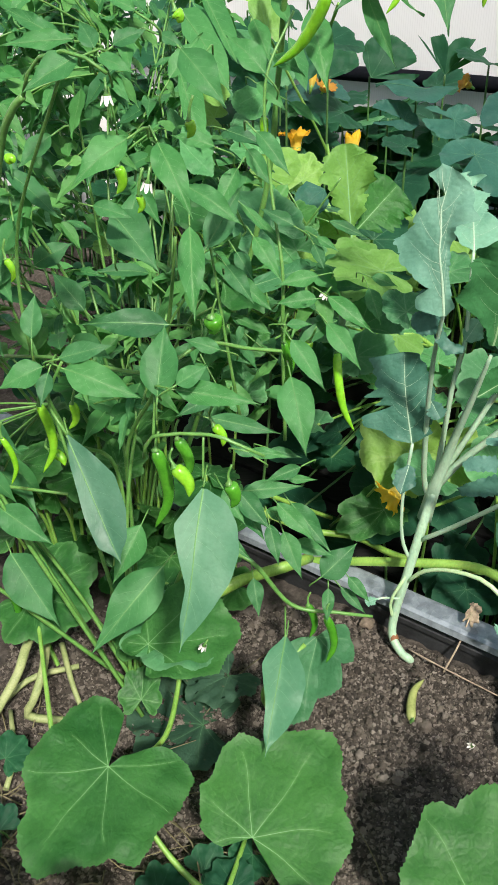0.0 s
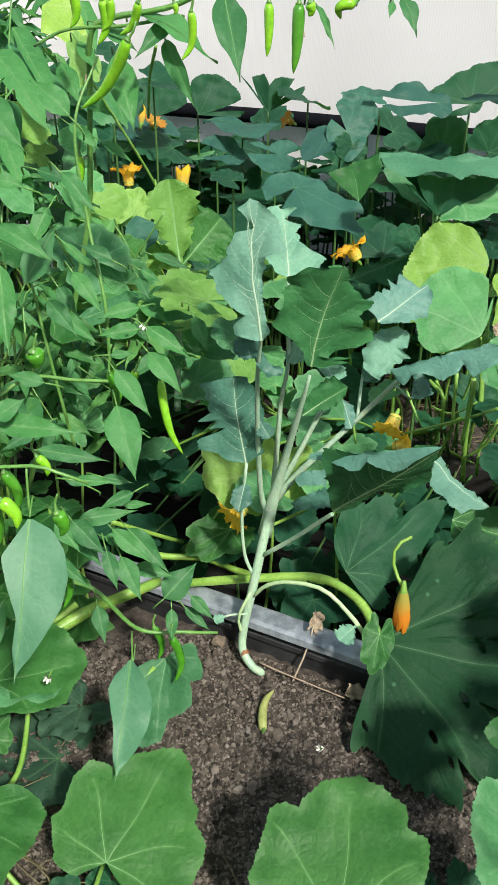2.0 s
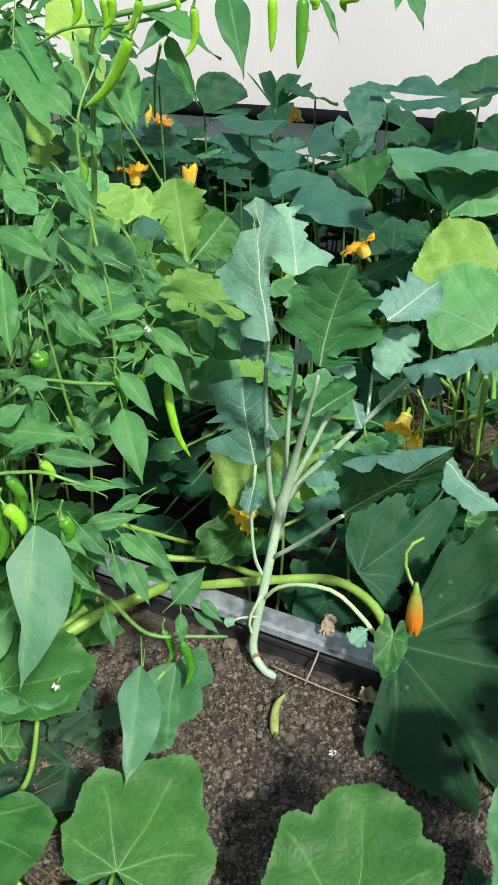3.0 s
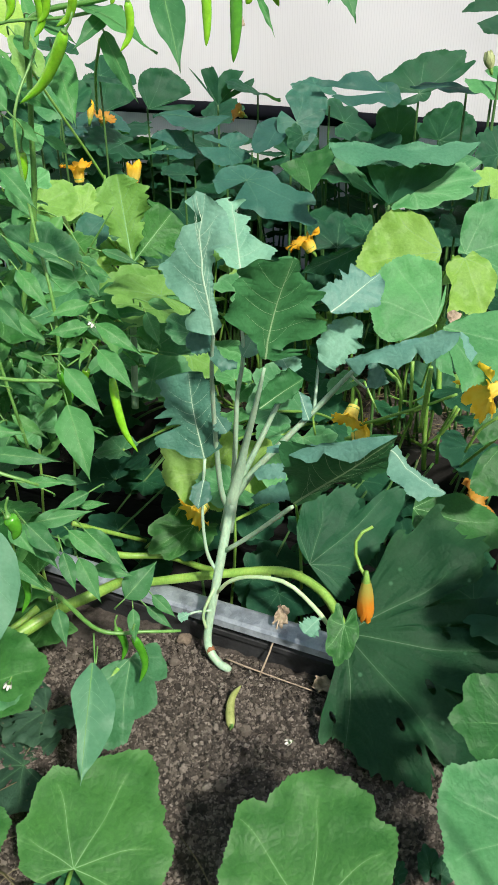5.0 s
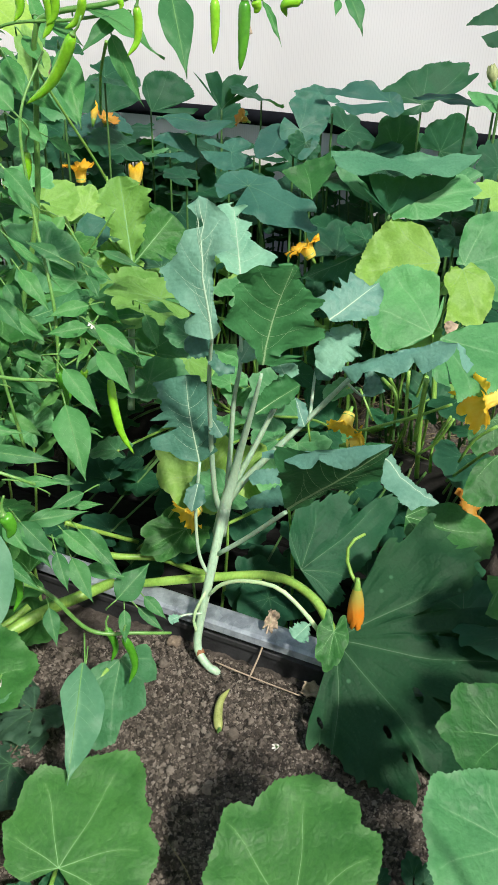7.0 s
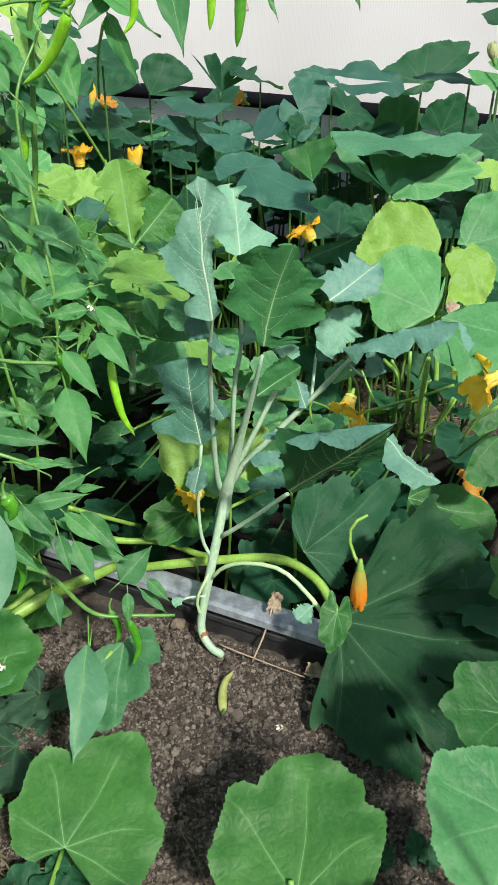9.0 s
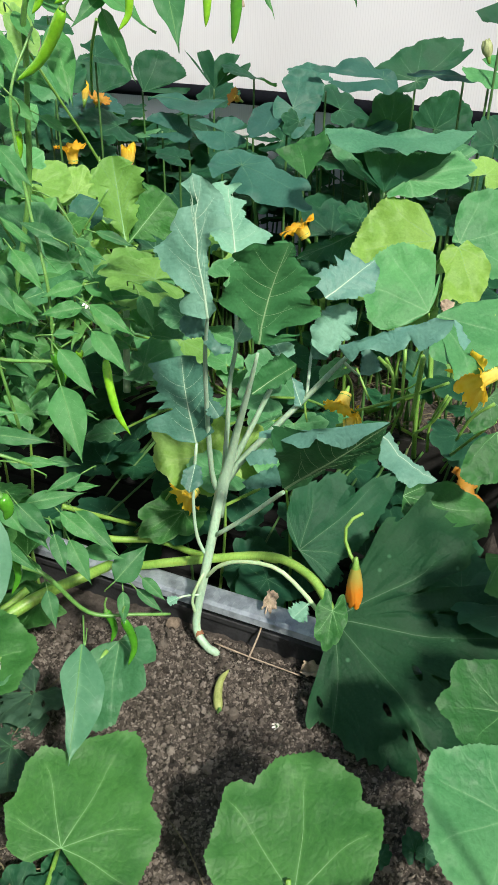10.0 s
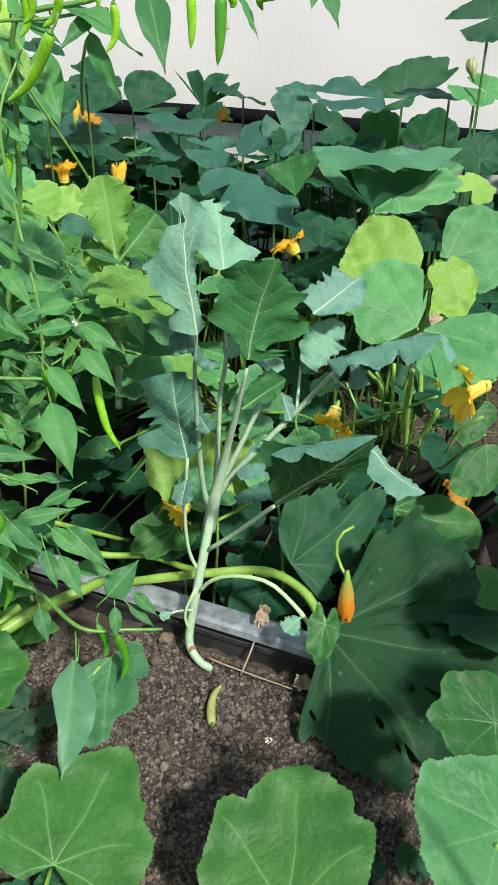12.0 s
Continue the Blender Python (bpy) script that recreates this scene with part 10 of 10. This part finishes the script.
# ---- leafy depth: more of the same plants behind the ones in front, darker ones with shade in their colour ----
def chilli_bush(owner, centre, size, count, seed, sizes=(0.05, 0.11)):
    """Many pointed leaves on thin twigs through a rounded body of air."""
    rng = random.Random(seed)
    meshes = []
    for k in range(7):
        l = sizes[0] + (sizes[1] - sizes[0]) * k / 6
        v, f, s, a, mats = leaf_mesh("chilli", l, rng.uniform(0.26, 0.42), seed * 10 + k, rng.uniform(6, 22), rng.uniform(10, 45), 0.02, 0, 0, "chilli_light" if k in (1, 3, 5) else "chilli", "vein")
        ob = mesh_ob("leaf", v, f, mats, s, owner, Matrix.Translation((0, 0, 0.3)), attr=a)
        meshes.append(ob.data)
        bpy.data.objects.remove(ob)
    o = origin_of(owner)
    def spot():
        while True:
            q = Vector([rng.uniform(-1, 1) for _ in range(3)])
            if q.length < 1:
                return Vector(centre) + Vector((q.x * size[0], q.y * size[1], q.z * size[2]))
    limbs = []
    for k in range(max(3, count // 60)):
        end = spot()
        start = Vector((o.x + rng.uniform(-0.03, 0.03), o.y + rng.uniform(-0.03, 0.03), 0.02))
        bow = start.lerp(end, 0.5) + Vector((rng.uniform(-0.08, 0.08), rng.uniform(-0.08, 0.08), 0.1))
        limbs.append(spline([start, bow, end], 12))
        stalk(owner, "branch", [start, bow, end], 0.0042, 0.0018, "chilli_stem", sides=6)
    joints = [Vector(p) for l in limbs for p in l[5:]]
    for k in range(max(4, count // 8)):
        end = spot()
        start = min(joints, key=lambda p: (p - end).length)
        middle = start.lerp(end, 0.5) + Vector((rng.uniform(-0.03, 0.03), rng.uniform(-0.03, 0.03), 0.03))
        stalk(owner, "twig", [start, middle, end], 0.0022, 0.0012, "chilli_stem", sides=5)
        for n in range(8):
            at = middle.lerp(end, rng.uniform(-0.2, 1.05)) + Vector([rng.uniform(-0.02, 0.02) for _ in range(3)])
            h = rng.uniform(0, 6.28)
            way = Vector((math.cos(h), math.sin(h) - 0.25, rng.uniform(-1.5, 0.15)))
            nor = Vector((rng.uniform(-0.4, 0.4), rng.uniform(-0.8, 0.1), 1))
            lf = new("leaf", rng.choice(meshes))
            lf.parent = owner
            lf.matrix_basis = Matrix.Translation(at - o) @ frame_of(at, at + way, nor)


def squash_fill(owner, spots, seed, size=(0.07, 0.12), material="squash_shade", zs=(0.25, 0.6)):
    """Further broad leaves on upright stalks, scattered over a stretch of bed."""
    rng = random.Random(seed)
    o = origin_of(owner)
    data = []
    for k in range(4):
        v, f, s, a, mats = leaf_mesh("squash", size[0] + (size[1] - size[0]) * k / 3, 1.0, seed * 7 + k, rng.uniform(0, 14), rng.uniform(10, 34), 0.025, 0, 0, material, VEINS.get(material, "vein"))
        ob = mesh_ob("leaf", v, f, mats, s, owner, Matrix(), attr=a)
        data.append(ob.data)
        bpy.data.objects.remove(ob)
    (u0, u1), (v0, v1), count = spots
    for k in range(count):
        at = uv(rng.uniform(u0, u1), rng.uniform(v0, v1), rng.uniform(*zs))
        h = rng.uniform(0, 6.28)
        lf = new("leaf", rng.choice(data))
        lf.parent = owner
        lf.matrix_basis = Matrix.Translation(at - o) @ frame_of(at, at + Vector((math.cos(h), math.sin(h), rng.uniform(-0.5, 0.3))), (rng.uniform(-0.3, 0.3), rng.uniform(-0.7, 0.1), 1))
        foot = Vector((at.x + rng.uniform(-0.05, 0.05), at.y + rng.uniform(-0.03, 0.08), 0))
        v = foot.dot(V)
        if EDGE - 0.03 < v < BOARD + 0.06:
            foot += V * max(0.0, BOARD + 0.06 - v if v > EDGE + 0.25 else EDGE + 0.12 - v)
        foot.z = height(foot.x, foot.y) - 0.005
        stalk(owner, "petiole", [foot, foot.lerp(at, 0.6) + Vector((0.01, 0, 0.02)), at], 0.0042, 0.0028, "petiole_shade" if material in ("squash_shade", "courgette") else "petiole", sides=6)


chilli_bush(chilli_near, (-0.34, 1.75, 0.6), (0.34, 0.24, 0.4), 230, 3)
chilli_bush(chilli_tall, (-0.2, 2.15, 0.66), (0.5, 0.28, 0.36), 260, 5)
chilli_bush(chilli_tall, (-0.42, 2.3, 0.85), (0.45, 0.3, 0.36), 320, 9)
chilli_bush(chilli_near, (-0.42, 1.72, 0.92), (0.28, 0.2, 0.26), 170, 12)
chilli_bush(chilli_tall, (-0.62, 2.05, 0.98), (0.3, 0.3, 0.25), 170, 14)
chilli_bush(chilli_tall, (-0.22, 2.42, 0.98), (0.34, 0.25, 0.22), 260, 18)
chilli_bush(chilli_tall, (0.07, 1.98, 0.56), (0.17, 0.18, 0.2), 96, 21, (0.05, 0.095))
# unseen foliage left of the view, added to shade the soil beside it
chilli_bush(chilli_near, (-0.66, 1.6, 0.62), (0.16, 0.2, 0.28), 80, 22)
squash_fill(pumpkin_front, ((-1.75, -1.12), (1.32, 1.64), 44), 51, (0.06, 0.1), "squash", (0.08, 0.45))
squash_fill(pumpkin_left, ((-2.6, -1.2), (1.85, 2.55), 46), 52, (0.07, 0.11), "squash_shade", (0.0, 0.55))
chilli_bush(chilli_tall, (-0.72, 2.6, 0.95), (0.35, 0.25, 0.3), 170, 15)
squash_fill(pumpkin_back, ((-2.0, 0.1), (3.12, 3.46), 70), 17, (0.08, 0.13), "squash_shade", (0.12, 0.6))
squash_fill(pumpkin_back, ((-2.4, -1.3), (3.1, 3.45), 60), 19, (0.1, 0.15), "squash_shade", (0.3, 0.7))
squash_fill(pumpkin_back, ((-1.9, -0.2), (2.75, 3.35), 34), 6, (0.08, 0.13), "squash_shade", (0.35, 0.62))
squash_fill(pumpkin_back, ((-1.7, 0.1), (2.7, 3.3), 26), 16, (0.07, 0.11), "squash_shade", (0.12, 0.4))
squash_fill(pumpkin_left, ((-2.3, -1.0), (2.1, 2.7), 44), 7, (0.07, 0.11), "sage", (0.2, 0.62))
squash_fill(pumpkin_left, ((-2.6, -1.6), (2.5, 3.3), 40), 27, (0.09, 0.13), "squash_shade", (0.5, 0.95))
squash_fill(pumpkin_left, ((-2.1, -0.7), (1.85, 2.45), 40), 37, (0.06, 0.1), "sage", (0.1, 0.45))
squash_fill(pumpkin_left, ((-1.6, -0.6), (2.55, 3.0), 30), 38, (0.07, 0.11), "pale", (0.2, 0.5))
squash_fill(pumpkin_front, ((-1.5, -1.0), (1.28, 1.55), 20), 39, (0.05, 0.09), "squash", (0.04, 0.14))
squash_fill(pumpkin_left, ((-1.7, -0.3), (2.3, 2.62), 34), 41, (0.06, 0.1), "squash_shade", (-0.1, 0.28))
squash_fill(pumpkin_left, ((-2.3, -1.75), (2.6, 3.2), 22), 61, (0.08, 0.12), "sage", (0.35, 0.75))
squash_fill(pumpkin_left, ((-2.75, -2.05), (2.9, 3.3), 30), 62, (0.08, 0.12), "squash_shade", (0.35, 0.95))
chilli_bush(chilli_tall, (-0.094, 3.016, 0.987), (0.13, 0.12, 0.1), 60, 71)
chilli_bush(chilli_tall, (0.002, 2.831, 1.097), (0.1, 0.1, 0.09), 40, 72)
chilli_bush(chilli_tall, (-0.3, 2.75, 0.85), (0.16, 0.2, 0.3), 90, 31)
squash_fill(pumpkin_left, ((-3.1, -2.1), (2.5, 2.95), 60), 63, (0.08, 0.13), "squash_shade", (0.3, 1.0))
# dark leaves over the path gap, shade already in their colour
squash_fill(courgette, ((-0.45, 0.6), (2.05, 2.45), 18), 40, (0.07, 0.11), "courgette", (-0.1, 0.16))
squash_fill(pumpkin_left, ((-1.4, -0.35), (1.9, 2.4), 30), 45, (0.06, 0.1), "squash_shade", (-0.16, 0.12))
squash_fill(courgette, ((-0.35, 0.6), (1.8, 2.5), 34), 44, (0.08, 0.13), "squash_shade", (-0.08, 0.2))
squash_fill(pumpkin_back, ((-1.8, -0.3), (3.0, 3.42), 70), 47, (0.1, 0.15), "squash_shade", (0.3, 0.76))
squash_fill(pumpkin_right, ((-1.2, 0.2), (2.75, 3.0), 8), 8, (0.07, 0.11), "squash_shade", (0.15, 0.4))


# ---- on the ground ----
def crumbs(name, count, seed, span, sizes, material, label, category, cuts=1):
    """Loose clods: many small uneven lumps in one mesh."""
    base = bmesh.new()
    bmesh.ops.create_icosphere(base, subdivisions=max(1, cuts), radius=1.0)
    if not cuts:
        bmesh.ops.delete(base, geom=list(base.verts), context="VERTS")
        v = [base.verts.new(q) for q in ((1, 0, 0), (-1, 0, 0), (0, 1, 0), (0, -1, 0), (0, 0, 1), (0, 0, -1))]
        for a, b, c in ((0, 2, 4), (2, 1, 4), (1, 3, 4), (3, 0, 4), (2, 0, 5), (1, 2, 5), (3, 1, 5), (0, 3, 5)):
            base.faces.new((v[a], v[b], v[c]))
    base.verts.index_update()
    bv = np.array([tuple(v.co) for v in base.verts])
    bf = np.array([[v.index for v in f.verts] for f in base.faces])
    base.free()
    rs = np.random.RandomState(seed)
    at = np.stack([rs.uniform(*span[0], count), rs.uniform(*span[1], count)], 1)
    at = at[at @ np.array((V.x, V.y)) < EDGE - 0.03]
    n, k = len(at), len(bv)
    r = sizes[0] * (sizes[1] / sizes[0]) ** (rs.rand(n) ** 1.9)
    z = np.array([height(x, y) for x, y in at]) + r * 0.2
    squash = rs.uniform(0.6, 1.3, (n, 1, 3)) * r[:, None, None]
    q = bv[None] * squash * rs.uniform(0.6, 1.4, (n, k, 1))
    a, b = rs.uniform(0, 6.28, (2, n, 1))
    x1, y1 = q[..., 0] * np.cos(a) - q[..., 1] * np.sin(a), q[..., 0] * np.sin(a) + q[..., 1] * np.cos(a)
    y2, z2 = y1 * np.cos(b) - q[..., 2] * np.sin(b), y1 * np.sin(b) + q[..., 2] * np.cos(b)
    verts = np.stack([x1 + at[:, :1], y2 + at[:, 1:], z2 + z[:, None]], -1).reshape(-1, 3)
    faces = (bf[None] + (np.arange(n) * k)[:, None, None]).reshape(-1, 3)
    return tagged(mesh_ob(name, verts.tolist(), faces.tolist(), [material], smooth=cuts > 0), label, category, kind="stuff")


crumbs("soil_clods", 125000, 2, ((-0.36, 0.82), (1.14, 1.88)), (0.001, 0.0052), M["clod"], "loose dark brown soil clods and crumbs", "soil", 0)
crumbs("soil_lumps", 2600, 5, ((-0.3, 0.8), (1.15, 1.9)), (0.0022, 0.0075), M["clod"], "larger crumbly soil lumps lying on the bed", "soil", 3)

pod = thing("fallen_pod", (0.4, 1.66, 0.0), "yellowing fallen green pod lying on soil", "pod")


pepper(pod, (0.366, 1.574, 0.026), (0.405, 1.669, 0.03), 0.0085, 0.1, 'pod', 0.006, (0, 0, 1))

dead_stalk = thing('dead_stalk', (0.448, 1.704, 0.012), 'dry broken stalk with a withered leaf on soil', 'dead plant')
stalk(dead_stalk, 'stalk', [(0.448, 1.704, 0.012), (0.476, 1.729, 0.056), (0.496, 1.754, 0.1)], 0.002, 0.0016, 'twig')
leaf(dead_stalk, 'squash', (0.496, 1.754, 0.1), (0.507, 1.772, 0.115), (0.2, -0.7, 0.6), 0.8, material='dry', fold=35, bend=50, ruffle=0.1, label='withered brown leaf')

twig = thing('twig', (0.393, 1.758, 0.016), 'thin dry twig lying across the soil', 'twig')
stalk(twig, 'stick', [(0.393, 1.758, 0.016), (0.447, 1.707, 0.02), (0.533, 1.638, 0.02)], 0.0016, 0.0012, 'twig', wob=0.3)

dry_leaf = thing('dry_leaf', (0.553, 1.634, 0.02), 'crumpled dry brown leaf on soil', 'dead leaf')
leaf(dry_leaf, 'squash', (0.59, 1.632, 0.02), (0.529, 1.644, 0.025), (0.1, -0.3, 1), 0.42, material='dry', fold=25, bend=40, ruffle=0.12)

def pebble(name, at, size, material, seed, label, category):
    """A rounded uneven lump resting on the soil."""
    bm = bmesh.new()
    bmesh.ops.create_icosphere(bm, subdivisions=3, radius=1.0)
    for v in bm.verts:
        k = 1 + 0.4 * noise.noise(v.co * 1.7 + Vector((seed, 0, 0))) + 0.28 * noise.noise(v.co * 4 + Vector((0, seed, 0)))
        v.co = Vector((v.co.x * size, v.co.y * size * 0.85, v.co.z * size * 0.7)) * k
    for f in bm.faces:
        f.smooth = True
    ob = part(name, bm, M[material], None)
    ob.location = at
    return tagged(ob, label, category)


pebble('stone', (0.392, 1.579, 0.012), 0.013, 'clod', 3, 'rounded brown clay lump on loose soil', 'stone')
pebble('clay_lump', (0.323, 1.83, 0.016), 0.014, 'clay', 5, 'crumbly pale brown clay lump beside the kale', 'clod')
pebble('clay_lump', (0.295, 1.775, 0.012), 0.011, 'clod', 8, 'crumbly brown clay lump on soil', 'clod')
pebble('stone', (0.516, 1.578, 0.01), 0.009, 'clod', 9, 'small grey-brown stone on soil', 'stone')
fallen_flower = thing('fallen_flower', (0.467, 1.539, 0.012), 'shrivelled white fallen flower on soil', 'flower')
chilli_flower(fallen_flower, (0.467, 1.539, 0.012), (0.455, 1.533, 0.018))
dry_leaf_low = thing('dry_leaf', (0.197, 1.351, 0), 'curled yellow-brown dead leaf on soil under pumpkin leaf', 'dead leaf')
leaf(dry_leaf_low, 'squash', (0.203, 1.328, 0.012), (0.191, 1.338, 0.05), (0.3, -0.7, 0.6), 0.5, material='dry_gold', fold=25, bend=50, ruffle=0.1)


def straw(name, count, seed, us, vs, z, label):
    """A loose tangle of dry stems lying on the bed, in one mesh."""
    rng = random.Random(seed)
    verts, faces = [], []
    for k in range(count):
        at = uv(rng.uniform(*us), rng.uniform(*vs), 0)
        h, l = rng.uniform(0, 6.28), rng.uniform(0.05, 0.2)
        way = Vector((math.cos(h), math.sin(h), 0)) * l
        g = height(at.x, at.y)
        p = [at + Vector((0, 0, g + rng.uniform(0, z))), at + way * 0.5 + Vector((rng.uniform(-0.02, 0.02), rng.uniform(-0.02, 0.02), g + rng.uniform(0.3, 1) * z + 0.01)), at + way + Vector((0, 0, g + rng.uniform(0, z)))]
        v, f = tube_data(spline(p, 7), [0.0011 * rng.uniform(0.6, 1.5)] * 7, 4)
        b0 = len(verts)
        verts += v
        faces += [tuple(b0 + i for i in q) for q in f]
    return tagged(mesh_ob(name, verts, faces, [M["straw"]]), label, "straw", kind="stuff")


straw("dry_straw", 420, 3, (-1.2, 0.3), (2.63, 3.2), 0.05, "tangle of dry straw and dead stems on the far bed")
straw("dry_grass", 160, 5, (-1.3, -0.3), (0.75, 1.15), 0.03, "thin dry grass on dark soil")
straw("soil_litter", 9, 7, (-1.0, -0.2), (1.1, 1.66), 0.006, "thin dry root bits on soil")
